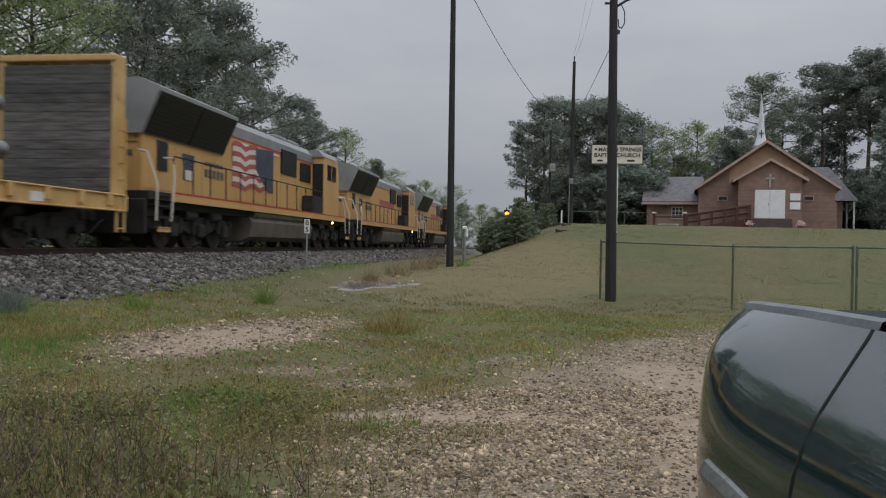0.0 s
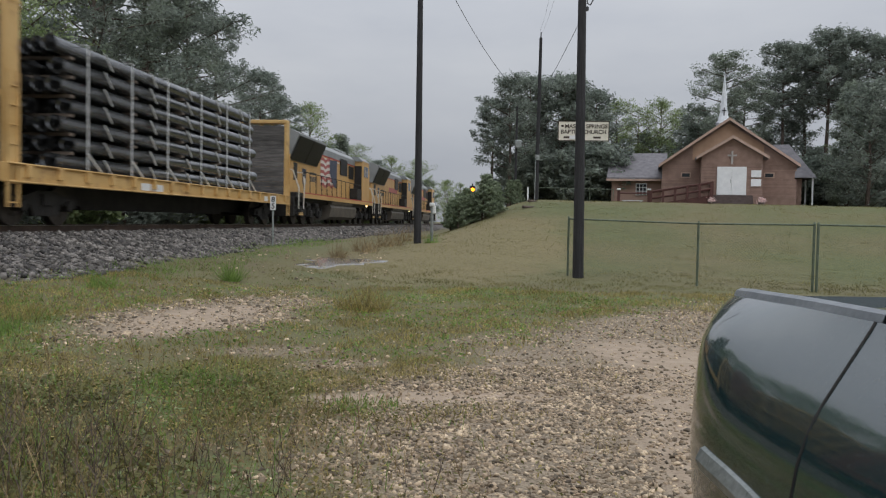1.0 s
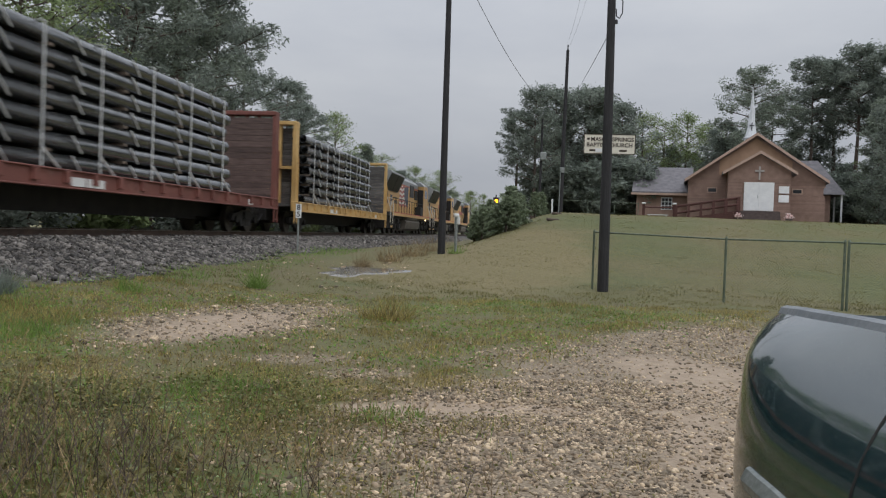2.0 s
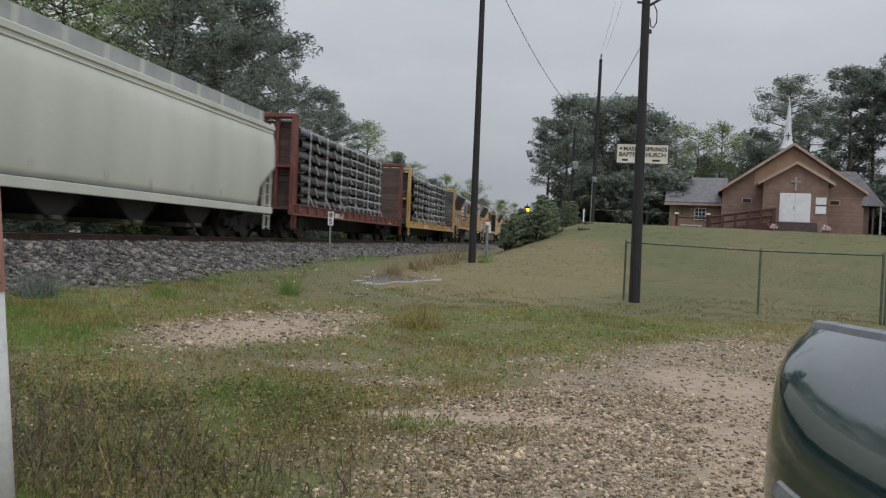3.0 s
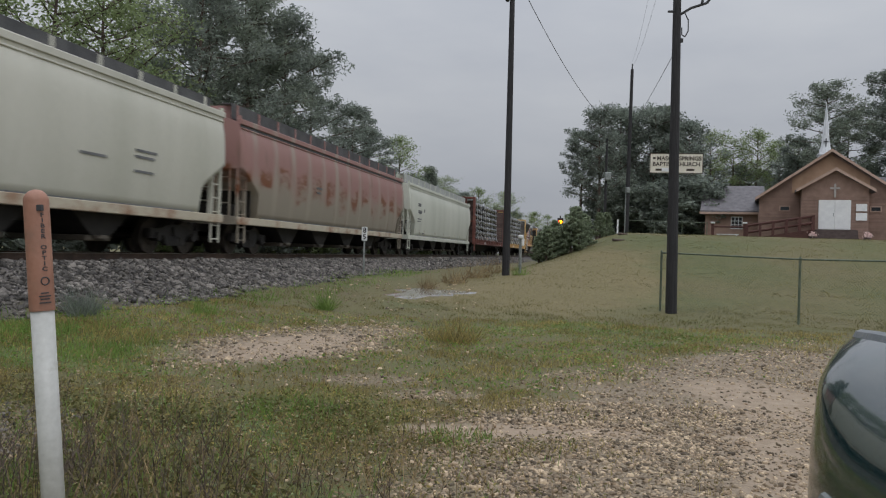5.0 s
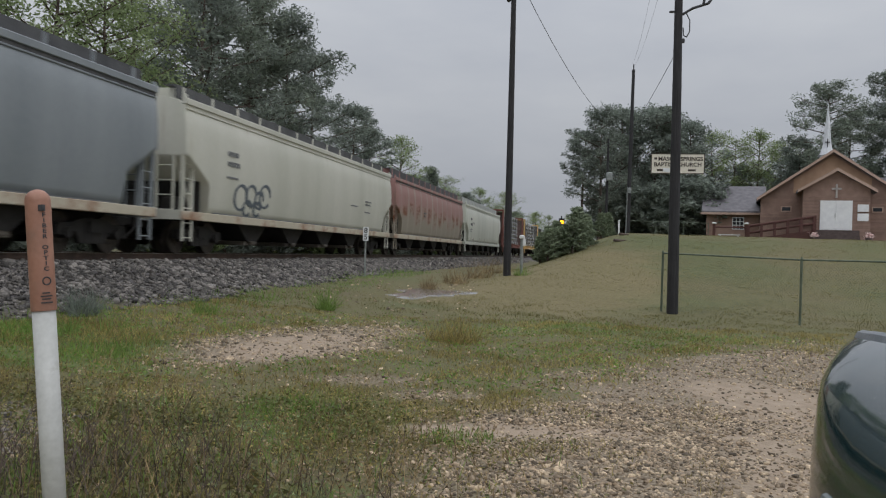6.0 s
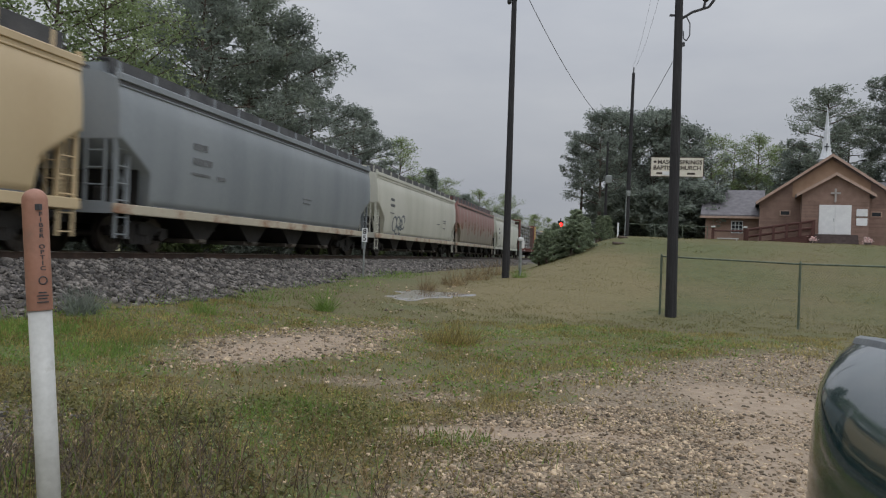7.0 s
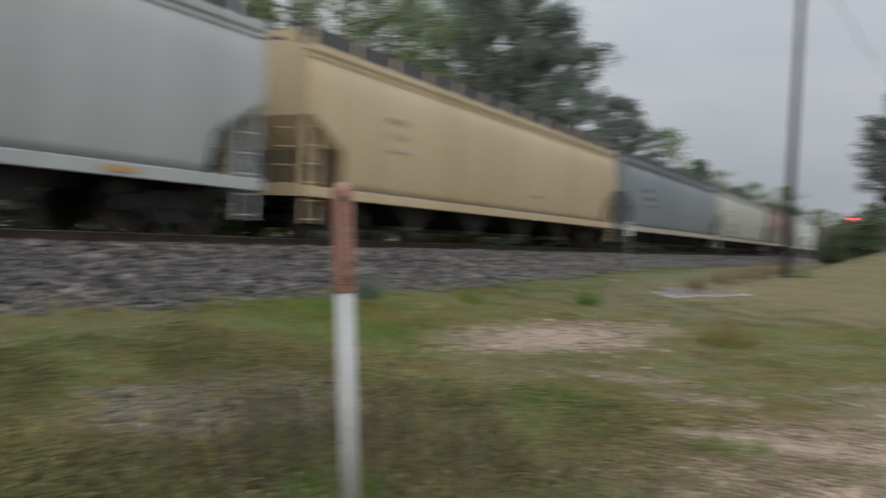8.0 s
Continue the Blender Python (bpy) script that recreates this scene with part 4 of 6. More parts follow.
def locomotive(s_mid, label, with_flag, half=10.3):
    car = rolling("diesel_locomotive", s_mid, label, "locomotive", "locomotives at the head of the train", BIG)
    part("underframe", boxes((0, 0, 1.42, 2 * half, 3.05, 0.24), (0, 0, 1.25, 2 * half - 0.6, 2.4, 0.3), bevel=0.02), M_UNDER, car)
    for s in (-1, 1):
        part("side_sill", boxes((0, s * 1.53, 1.44, 2 * half - 2.4, 0.06, 0.26)), M_YELLOW, car)
        part("sill_stripe", boxes((0, s * 1.563, 1.55, 2 * half - 2.6, 0.008, 0.05)), M_RED, car)
    # long hood, narrow, with chamfered roof
    bm = bmesh.new()
    hood = [(-0.95, 1.56), (0.95, 1.56), (0.95, 3.95), (-0.95, 3.95)]
    prism(bm, hood, 15.2, pose(5.5 - 15.2 + 15.2, 0, 0, 0, 0, 90))
    part("long_hood", bm, M_YELLOW, car)
    bm = bmesh.new()
    prism(bm, [(-0.97, 3.90), (0.97, 3.90), (0.97, 4.25), (0.70, 4.52), (-0.70, 4.52), (-0.97, 4.25)], 15.2, pose(5.5, 0, 0, 0, 0, 90))
    part("hood_roof", bm, M_ROOFGREY, car)
    part("red_band", boxes((-9.705, 0, 3.86, 0.01, 1.92, 0.07), (-2, -0.956, 3.86, 15.2, 0.01, 0.06), (-2, 0.956, 3.86, 15.2, 0.01, 0.06)), M_RED, car)
    # flared radiator section at the rear
    bm = bmesh.new()
    prism(bm, [(-0.98, 3.12), (0.98, 3.12), (1.5, 4.28), (1.5, 4.38), (0.95, 4.62), (-0.95, 4.62), (-1.5, 4.38), (-1.5, 4.28)], 5.3, pose(-4.5, 0, 0, 0, 0, 90))
    part("radiator_housing", bm, M_ROOFGREY, car)
    for s in (-1, 1):
        for i in range(2):
            x = -8.42 + i * 2.55
            bm = bmesh.new()
            box(bm, 0, 0, 0, 2.48, 0.06, 1.22)
            for k in range(9):
                box(bm, 0, -0.04, -0.5 + k * 0.125, 2.44, 0.03, 0.03)
            ob = part("radiator_grille", bm, M_GRILLE, car)
            ob.matrix_basis = pose(x, s * 1.262, 3.70, 24.3 if s < 0 else -24.3, 0, 0)
    part("radiator_fans", boxes((-8.2, 0, 4.66, 1.5, 1.4, 0.12), (-6.3, 0, 4.66, 1.5, 1.4, 0.12), (-4.4, 0, 4.66, 1.5, 1.4, 0.12), bevel=0.03), M_ROOFGREY, car)
    # rear hood end: steps, number boards, door outline
    part("rear_lights", boxes((-9.72, 0, 3.6, 0.05, 0.5, 0.24), bevel=0.02), M_UNDER, car)
    part("rear_badge", rods(0.02, [(-9.72, -0.35 + 0.16 * math.cos(k * 0.7), 3.72 + 0.16 * math.sin(k * 0.7)) for k in range(10)]), M_RED, car)
    part("end_door_seam", rods(0.018, [(-9.71, -0.8, 2.9), (-9.71, -0.8, 3.25), (-9.71, 0.1, 3.25), (-9.71, 0.1, 2.9), (-9.71, -0.8, 2.9)]), M_TANK, car)
    part("lettering", boxes((-9.712, -0.35, 2.6, 0.01, 0.7, 0.16)), M_TANK, car)
    # hood doors and latches
    for i in range(16):
        x = -9.2 + i * 0.9
        for s in (-1, 1):
            part("hood_door", boxes((x, s * 0.956, 2.42 if x > -3.3 else 2.3, 0.84, 0.02, 1.5 if x > -3.3 else 1.3), bevel=0.006), M_YELLOW, car)
    part("open_grille", boxes((-8.6, -0.975, 2.62, 0.6, 0.03, 0.85)), M_GRILLE, car, "dark rear air opening")
    part("shield_emblem", boxes((-7.0, -0.982, 2.72, 0.75, 0.012, 0.26), (-7.0, -0.982, 2.32, 0.65, 0.01, 0.5)), M_FLAGBLUE, car, "blue shield-shaped emblem")
    part("emblem_face", boxes((-7.0, -0.992, 2.22, 0.42, 0.01, 0.30)), M_FLAGWHITE, car)
    stencil(car, [(0, 2.7, 1.4, 0.14), (0, 2.4, 1.5, 0.30)], -5.9, -0.976, M_TANK)
    if with_flag:
        flag(car, -3.7, -0.985)
        stencil(car, [(0, 3.72, 4.5, 0.09)], -3.6, -0.972, M_WHITETXT)
    else:
        stencil(car, [(0, 2.9, 4.6, 0.5)], -2.0, -0.976, M_FLAGRED)
    # blower and dynamic-brake grilles forward
    for s in (-1, 1):
        for x, w, z, hh in ((2.1, 1.9, 3.55, 1.0), (4.3, 1.4, 3.35, 0.8)):
            part("intake_grille", boxes((x, s * 0.985, z, w, 0.05, hh), *[(x, s * 1.012, z - hh / 2 + 0.1 + k * hh / 8, w - 0.06, 0.02, 0.03) for k in range(8)]), M_GRILLE, car)
    part("exhaust_stack", boxes((-0.6, 0, 4.66, 0.9, 0.5, 0.28), bevel=0.04), M_UNDER, car)
    part("brake_fans", boxes((2.0, 0, 4.6, 1.3, 1.3, 0.18), (3.6, 0, 4.6, 1.3, 1.3, 0.18), bevel=0.05), M_ROOFGREY, car)
    # cab and nose
    bm = bmesh.new()
    prism(bm, [(5.5, 1.56), (8.0, 1.56), (8.0, 3.45), (7.7, 4.25), (5.5, 4.25)], 3.0, Matrix.Translation((0, -1.5, 0)))
    part("cab", bm, M_YELLOW, car)
    bm = bmesh.new()
    prism(bm, [(-1.52, 4.20), (1.52, 4.20), (1.2, 4.52), (-1.2, 4.52)], 2.6, pose(8.0, 0, 0, 0, 0, 90))
    part("cab_roof", bm, M_ROOFGREY, car)
    for s in (-1, 1):
        part("cab_window", boxes((6.3, s * 1.505, 3.55, 0.62, 0.03, 0.72), (7.1, s * 1.505, 3.55, 0.62, 0.03, 0.72)), M_GLASS, car)
        part("cab_rear_panel", boxes((5.48, s * 1.2, 3.0, 0.04, 0.5, 1.8)), M_GRILLE, car)
        part("equipment_box", boxes((4.6, s * 1.25, 1.95, 1.5, 0.5, 0.75), bevel=0.03), M_UNDER, car)
    bm = bmesh.new()
    prism(bm, [(8.0, 1.56), (9.7, 1.56), (9.75, 2.6), (9.4, 3.0), (8.0, 3.15)], 2.0, Matrix.Translation((0, -1.0, 0)))
    part("nose", bm, M_YELLOW, car)
    part("windscreen", boxes((8.0, -0.6, 3.65, 0.06, 0.9, 0.6), (8.0, 0.6, 3.65, 0.06, 0.9, 0.6)), M_GLASS, car)
    # handrails with posts along the walkway
    for s in (-1, 1):
        top = [(-8.9, s * 1.48, 2.58), (5.2, s * 1.48, 2.58)]
        part("handrail", rods(0.022, top), M_UNDER, car)
        for i in range(13):
            x = -8.9 + i * 14.1 / 12
            part("stanchion", rods(0.02, [(x, s * 1.50, 1.5), (x, s * 1.48, 2.58)]), M_UNDER, car)
        for e in (-1, 1):
            xe = e * (half - 0.35)
            part("step_rail", rods(0.03, [(xe, s * 1.0, 2.65), (xe, s * 1.25, 2.6), (xe - e * 0.02, s * 1.55, 1.75), (xe, s * 1.55, 0.75)]), M_RAILWHITE, car, "pale curved grab rail")
            part("step_rail", rods(0.03, [(xe - e * 1.1, s * 1.15, 2.55), (xe - e * 1.1, s * 1.45, 2.52), (xe - e * 0.95, s * 1.56, 1.9), (xe - e * 0.8, s * 1.56, 0.75)]), M_RAILWHITE, car, "pale curved grab rail")
            part("step_well", boxes((xe - e * 0.4, s * 1.27, 0.95, 0.8, 0.03, 1.0)), M_UNDER, car)
            for k in range(4):
                part("step", boxes((xe - e * 0.4, s * 1.42, 0.55 + k * 0.3, 0.75, 0.3, 0.05)), M_UNDER, car)
            part("step_edge", boxes((xe - e * 0.4, s * 1.56, 0.52, 0.7, 0.02, 0.14)), M_CARYEL, car)
    for e in (-1, 1):
        part("pilot_plate", boxes((e * half, 0, 0.85, 0.12, 2.9, 0.95), bevel=0.03), M_UNDER, car)
        part("marker_lamp", boxes((e * (half - 3.3), -1.5, 1.22, 0.12, 0.05, 0.12), bevel=0.03), M_LAMP if e > 0 else M_LAMPW, car, "small lit step lamp") if e > 0 else None
    # fuel tank and air reservoirs
    bm = bmesh.new()
    prism(bm, [(-1.35, 1.1), (1.35, 1.1), (1.45, 0.95), (1.35, 0.42), (1.0, 0.25), (-1.0, 0.25), (-1.35, 0.42), (-1.45, 0.95)], 7.0, pose(4.0, 0, 0, 0, 0, 90))
    part("fuel_tank", bm, M_TANK, car)
    for s in (-1, 1):
        bm = bmesh.new()
        rod(bm, (-2.8, s * 1.32, 1.24), (2.6, s * 1.32, 1.24), 0.16, seg=14)
        part("air_reservoir", bm, M_TANK, car, smooth=False)
    for x in (-6.6, 6.6):
        loco_truck(car, x, 1)
    couplers(car, half + 0.05)
    return car


locomotive(31.6, "yellow and grey diesel locomotive with a painted striped flag", True)
locomotive(54.7, "yellow diesel locomotive with dark radiator wings and red lettering bars", False)
locomotive(77.8, "yellow diesel locomotive leading the train", False)

# ---- church on the hill ----
CH = Matrix.Translation((24.1, 55.4, 2.9)) @ pose(0, 0, 0, 0, 0, -18)
church = thing("church", CH, "red-brown brick church with gabled porch and white spire", "church")
BACK = 1.6   # main front lies behind the porch front


def gable_wall(name, w, eave, apex, d, m, mat, parent):
    bm = bmesh.new()
    prism(bm, [(-w / 2, 0), (w / 2, 0), (w / 2, eave), (0, apex), (-w / 2, eave)], d)
    ob = part(name, bm, mat, parent)
    ob.matrix_basis = m
    return ob


main = gable_wall("front_wall", 9.3, 3.55, 6.78, 0.3, Matrix.Translation((-0.15, BACK, -0.3)), M_BRICK, church)
bm = bmesh.new()
prism(bm, [(-2.5, 3.6), (2.5, 3.6), (2.5, 4.62), (0, 6.3), (-2.5, 4.62)], 0.05, Matrix.Translation((-0.15, BACK - 0.045, 0)))
part("gable_siding", bm, M_SIDING, church, "tan gable boarding")
for s in (-1, 1):
    part("side_wall", boxes((-0.15 + s * 4.5, BACK + 8.3, 1.5, 0.3, 16, 3.6)), M_BRICK, church)
part("rear_wall", boxes((-0.15, BACK + 16.2, 2.2, 9.4, 0.3, 5.0)), M_BRICK, church)


def roof_pair(w, eave, apex, length, y0, x0, parent, over=0.45, th=0.16):
    out = []
    for s in (-1, 1):
        run, rise = w / 2, apex - eave
        k = over / run
        bm = bmesh.new()
        xa, za = x0 + s * (run + over), eave - rise * k
        prism(bm, [(xa, za), (x0, apex), (x0, apex + th), (xa, za + th)], length, Matrix.Translation((0, y0, 0)))
        out.append(part("roof_slope", bm, M_SHINGLE, parent, "grey shingle roof slope"))
        bm = bmesh.new()
        prism(bm, [(xa, za - 0.03), (x0, apex - 0.03), (x0, apex + th + 0.02), (xa, za + th + 0.02)], 0.06, Matrix.Translation((0, y0 - 0.07, 0)))
        part("barge_board", bm, M_TRIM, parent, "buff painted gable trim")
        # shingle courses
        for c in range(9):
            f0 = (c + 0.5) / 9
            bm = bmesh.new()
            L = math.hypot(run + over, rise * (1 + k))
            box(bm, 0, length / 2, 0, L / 9 * 1.02, length, 0.03)
            ob = part("shingle_course", bm, M_SHINGLE, out[-1])
            ob.matrix_basis = Matrix.Translation((x0 + s * (run + over) * (1 - f0), y0, za + (apex - za) * f0 + th + 0.012)) @ pose(0, 0, 0, 0, s * math.degrees(math.atan2(rise, run)) + s * 1.2, 0)
    return out


roof_pair(9.3, 3.25, 6.5, 17.2, BACK - 0.5, -0.15, church, over=0.3)
# porch
gable_wall("porch_front", 4.2, 3.95, 5.2, 0.25, Matrix.Translation((0, 0, -0.2)), M_BRICK, church)
for s in (-1, 1):
    part("porch_side", boxes((s * 1.98, 0.9, 1.78, 0.25, 1.35, 3.96)), M_BRICK, church)
roof_pair(4.2, 3.75, 5.02, 2.1, -0.35, 0.0, church, over=0.38)
# brick courses as raised bands on the fronts
for k in range(28):
    z = 0.05 + k * 0.115
    part("brick_course", boxes((0, -0.006, z, 4.18, 0.012, 0.10)), M_BRICK, church)
    for x, w in ((-3.5, 2.7), (3.25, 2.75)):
        if not 2.15 < z < 2.75:
            part("brick_course", boxes((x, BACK - 0.006, z, w, 0.012, 0.10)), M_BRICK, church)
# door and porch fittings
door = part("door", boxes((0.0, -0.05, 1.93, 2.02, 0.08, 2.06)), M_WHITE, church, "white double door, closed")
part("door_leaf", boxes((-0.5, -0.10, 1.93, 0.98, 0.04, 2.0), bevel=0.01), M_WHITE, door)
part("door_leaf", boxes((0.5, -0.10, 1.93, 0.98, 0.04, 2.0), bevel=0.01), M_WHITE, door)
part("handle", rods(0.02, [(-0.07, -0.15, 1.8), (-0.07, -0.15, 2.05)]), M_GALV, door)
part("cross", boxes((-0.0, -0.06, 3.62, 0.12, 0.08, 0.95), (-0.0, -0.06, 3.78, 0.62, 0.08, 0.12)), M_CONC, church, "pale cross above the door")
for z, hh in ((2.45, 0.5), (1.82, 0.52)):
    part("notice_board", boxes((1.66, -0.06, z, 0.68, 0.07, hh), bevel=0.01), M_WHITE, church, "white notice board")
for x in (-3.1, 2.75):
    w = part("window", boxes((x, BACK - 0.03, 2.45, 0.72, 0.08, 0.40)), M_TRIM, church, "small horizontal window")
    part("pane", boxes((x, BACK - 0.075, 2.45, 0.56, 0.02, 0.26)), M_GLASS, w)
for k in range(5):
    part("step", boxes((0.1, -0.35 - 0.3 * (4 - k) + 0.15, 0.09 + 0.18 * k - 0.0, 2.6, 0.3 + 0.02, 0.18 + 0.36 * 0)), M_STEP, church, "dark brick step")
part("landing", boxes((0.1, -0.16, 0.42, 2.7, 0.36, 0.9)), M_STEP, church)
part("foundation", boxes((-0.15, BACK + 8.2, -0.3, 9.6, 16.6, 0.5)), M_MORTAR, church)
# spire
spire = part("steeple_base", boxes((-0.15, BACK + 4.6, 6.3, 1.0, 1.0, 1.1), (-0.15, BACK + 4.6, 6.87, 1.2, 1.2, 0.08), bevel=0.02), M_SPIRE, church, "white steeple base")
bm = bmesh.new()
rod(bm, (-0.15, BACK + 4.6, 6.9), (-0.15, BACK + 4.6, 7.7), 0.5, 0.30, seg=8)
rod(bm, (-0.15, BACK + 4.6, 7.7), (-0.15, BACK + 4.6, 10.85), 0.30, 0.02, seg=8)
part("spire", bm, M_SPIRE, spire, "tapering white spire")
part("spire_cross", boxes((-0.15, BACK + 4.27, 7.75, 0.07, 0.05, 0.7), (-0.15, BACK + 4.27, 7.85, 0.34, 0.05, 0.07)), M_DARKTXT, spire, "small dark cross")
# left wing and right lean-to
part("wing_wall", boxes((-6.75, BACK + 5.0, 1.0, 3.8, 6.0, 2.6)), M_BRICK, church)
bm = bmesh.new()
prism(bm, [(-0.4, 2.35), (3.2, 4.55), (6.6, 2.35), (6.6, 2.2), (3.2, 4.35), (-0.4, 2.2)], 4.6, pose(-4.4, BACK + 1.9, 0, 0, 0, 90))
part("wing_roof", bm, M_SHINGLE, church, "grey shingle wing roof")
part("wing_fascia", boxes((-6.75, BACK + 1.48, 2.16, 4.6, 0.06, 0.16)), M_TRIM, church)
w = part("window", boxes((-6.35, BACK + 1.96, 1.45, 0.85, 0.1, 0.95)), M_WHITE, church, "white-framed wing window")
for i in range(3):
    for j in range(3):
        part("pane", boxes((-6.61 + i * 0.26, BACK + 1.90, 1.15 + j * 0.29, 0.21, 0.02, 0.24)), M_GLASS, w)
part("annexe_wall", boxes((5.0, BACK + 8.3, 1.1, 1.6, 7.2, 2.8)), M_BRICK, church)
bm = bmesh.new()
v_ = [bm.verts.new(c) for c in ((2.5, BACK + 4.2, 2.55), (6.8, BACK + 4.2, 2.55), (6.8, BACK + 12.0, 2.55), (2.5, BACK + 12.0, 2.55), (2.5, BACK + 8.0, 5.5), (5.3, BACK + 8.0, 5.5))]
for f_ in ((0, 1, 5, 4), (1, 2, 5), (2, 3, 4, 5), (0, 3, 2, 1), (0, 4, 3)):
    bm.faces.new([v_[i] for i in f_])
part("annexe_roof", bm, M_SHINGLE, church, "grey shingle lean-to roof")
for y in (3.7, 6.5):
    part("annexe_post", boxes((6.55, BACK + y + 0.8, 1.15, 0.12, 0.12, 2.8)), M_WHITE, church)

# access ramp with dark railing
ramp_t = thing("access_ramp", CH, "dark red-stained wooden wheelchair ramp with railings", "ramp")
bm = bmesh.new()
prism(bm, [(-5.6, 0.0), (-1.4, 0.0), (-1.4, 0.85), (-5.6, 0.12)], 1.4, Matrix.Translation((0, -1.55, 0)))
part("ramp_deck", bm, M_RAMP, ramp_t)
for y in (-1.6, -0.15):
    for i in range(6):
        x = -5.6 + i * 0.84
        z = 0.12 + 0.73 * i / 5
        part("post", boxes((x, y, z + 0.45, 0.14, 0.14, 1.05)), M_RAMP, ramp_t)
    for dz in (0.45, 0.92):
        part("rail", rods(0.06, [(-5.65, y, 0.12 + dz), (-1.4, y, 0.85 + dz)]), M_RAMP, ramp_t)
for x in (-5.75, -7.9):
    part("post", boxes((x, -1.2, 0.6, 0.2, 0.2, 1.3)), M_RAMP, ramp_t)
    part("post_cap", boxes((x, -1.25, 1.22, 0.3, 0.3, 0.12), bevel=0.03), M_WHITE, ramp_t, "pale post cap")
part("rail", rods(0.06, [(-7.9, -1.2, 0.95), (-5.75, -1.2, 0.95)]), M_RAMP, ramp_t)
bench = thing("bench", CH @ Matrix.Translation((-6.9, -0.6, 0)), "white slatted bench beside the church ramp", "bench")
part("seat", boxes((0, 0, 0.42, 1.5, 0.4, 0.06), bevel=0.01), M_WHITE, bench)
for x in (-0.6, 0.6):
    part("leg", boxes((x, 0, 0.2, 0.08, 0.36, 0.4)), M_WHITE, bench)


def flower_pot(x):
    pot = thing("flower_pot", CH @ Matrix.Translation((x, -1.7, -0.02)), "pot of pale pink flowers beside the church steps", "flower pot", "flower pots at the church door")
    bm = bmesh.new()
    rod(bm, (0, 0, 0), (0, 0, 0.38), 0.16, 0.23, seg=14)
    part("pot", bm, M_STEP, pot)
    rg = np.random.default_rng(int(x * 10) + 60)
    n = 120
    p = rg.normal(0, 1, (n, 3)) * (0.13, 0.13, 0.09) + (0, 0, 0.5)
    part("blossoms", swarm("blossoms", [(-.5, -.5, 0), (.5, -.5, 0.1), (.5, .5, 0), (-.5, .5, 0.1)], [(0, 1, 2, 3)], p, spins(n, rg), np.full(n, 0.10), M_FLOWER), None, pot)


flower_pot(-1.45)
flower_pot(1.85)
drive = tagged(new("church_drive", mesh_of("church_drive", boxes((12.5, -2.2, 0.0, 26, 4.6, 0.06), (0.5, -3.2, 0.0, 8, 1.2, 0.05)), M_CONC)), "pale concrete drive in front of the church", "drive", kind="structure")
drive.matrix_world = CH @ Matrix.Translation((0, 0, 0.03))

# ---- poles, cables, sign, fences ----


def utility_pole(x, y, height, lean, r, label):
    p = thing("utility_pole", pose(x, y, land_at(x, y) - 0.1, 0, lean, 0), label, "utility pole", "utility poles")
    bm = bmesh.new()
    n = 10
    for k in range(n):
        z0, z1 = height * k / n, height * (k + 1) / n
        rod(bm, (0, 0, z0), (0, 0, z1), r * (1 - 0.35 * k / n), r * (1 - 0.35 * (k + 1) / n), seg=14, caps=k in (0, n - 1))
    bmesh.ops.remove_doubles(bm, verts=bm.verts, dist=0.001)
    part("shaft", bm, M_POLE, p, smooth=False)
    return p


p1 = utility_pole(0.80, 29.1, 10.6, -0.35, 0.145, "dark creosoted utility pole with a small top fitting")
part("top_cap", boxes((0, 0, 10.6, 0.3, 0.3, 0.25), (-0.18, 0, 10.45, 0.16, 0.2, 0.3), bevel=0.05), M_WIRE, p1)
p2 = utility_pole(4.98, 21.0, 9.3, -0.55, 0.152, "dark creosoted utility pole with a lamp arm")
part("lamp_arm", rods(0.035, [(0.1, 0, 8.05), (0.35, -0.05, 8.2), (0.75, -0.1, 8.32), (0.95, -0.12, 8.6)], [(0.62, -0.1, 8.3), (0.72, -0.1, 8.75)]), M_WIRE, p2, "bent metal lamp arm")
part("lamp_head", boxes((0.85, -0.12, 8.72, 0.5, 0.22, 0.16), (0.68, -0.1, 8.62, 0.16, 0.16, 0.3), bevel=0.04), M_WIRE, p2)
part("service_loop", rods(0.015, [(0.2, 0, 8.1), (0.3, 0, 7.9), (0.3, 0, 7.6), (0.22, 0, 7.45), (0.14, 0, 7.5), (0.13, 0, 7.7)]), M_WIRE, p2)
part("bracket", boxes((-0.16, 0, 8.12, 0.16, 0.05, 0.05)), M_WIRE, p2)
part("clamp", boxes((0.13, 0, 7.35, 0.08, 0.08, 0.1)), M_WIRE, p2)
p3 = utility_pole(9.0, 50.5, 10.75, 0.4, 0.145, "slender dark utility pole on the hill crest")
part("top_pin", rods(0.04, [(0, 0, 10.7), (0, 0, 11.1)]), M_WIRE, p3)
part("meter_box", boxes((0, -0.17, 3.0, 0.22, 0.12, 0.35), bevel=0.02), M_GALV, p3)
part("conduit", rods(0.035, [(-0.13, -0.12, 0.2), (-0.13, -0.12, 3.2)]), M_GALV, p3)
for nm, x, y, hh in (("utility_pole", 9.35, 62.0, 8.3),):
    p4 = utility_pole(x, y, hh, 0, 0.12, "thin far utility pole with a grey transformer box")
    part("transformer", boxes((0.12, -0.2, 5.3, 0.5, 0.35, 0.65), bevel=0.06), M_GALV, p4, "pale grey transformer box")


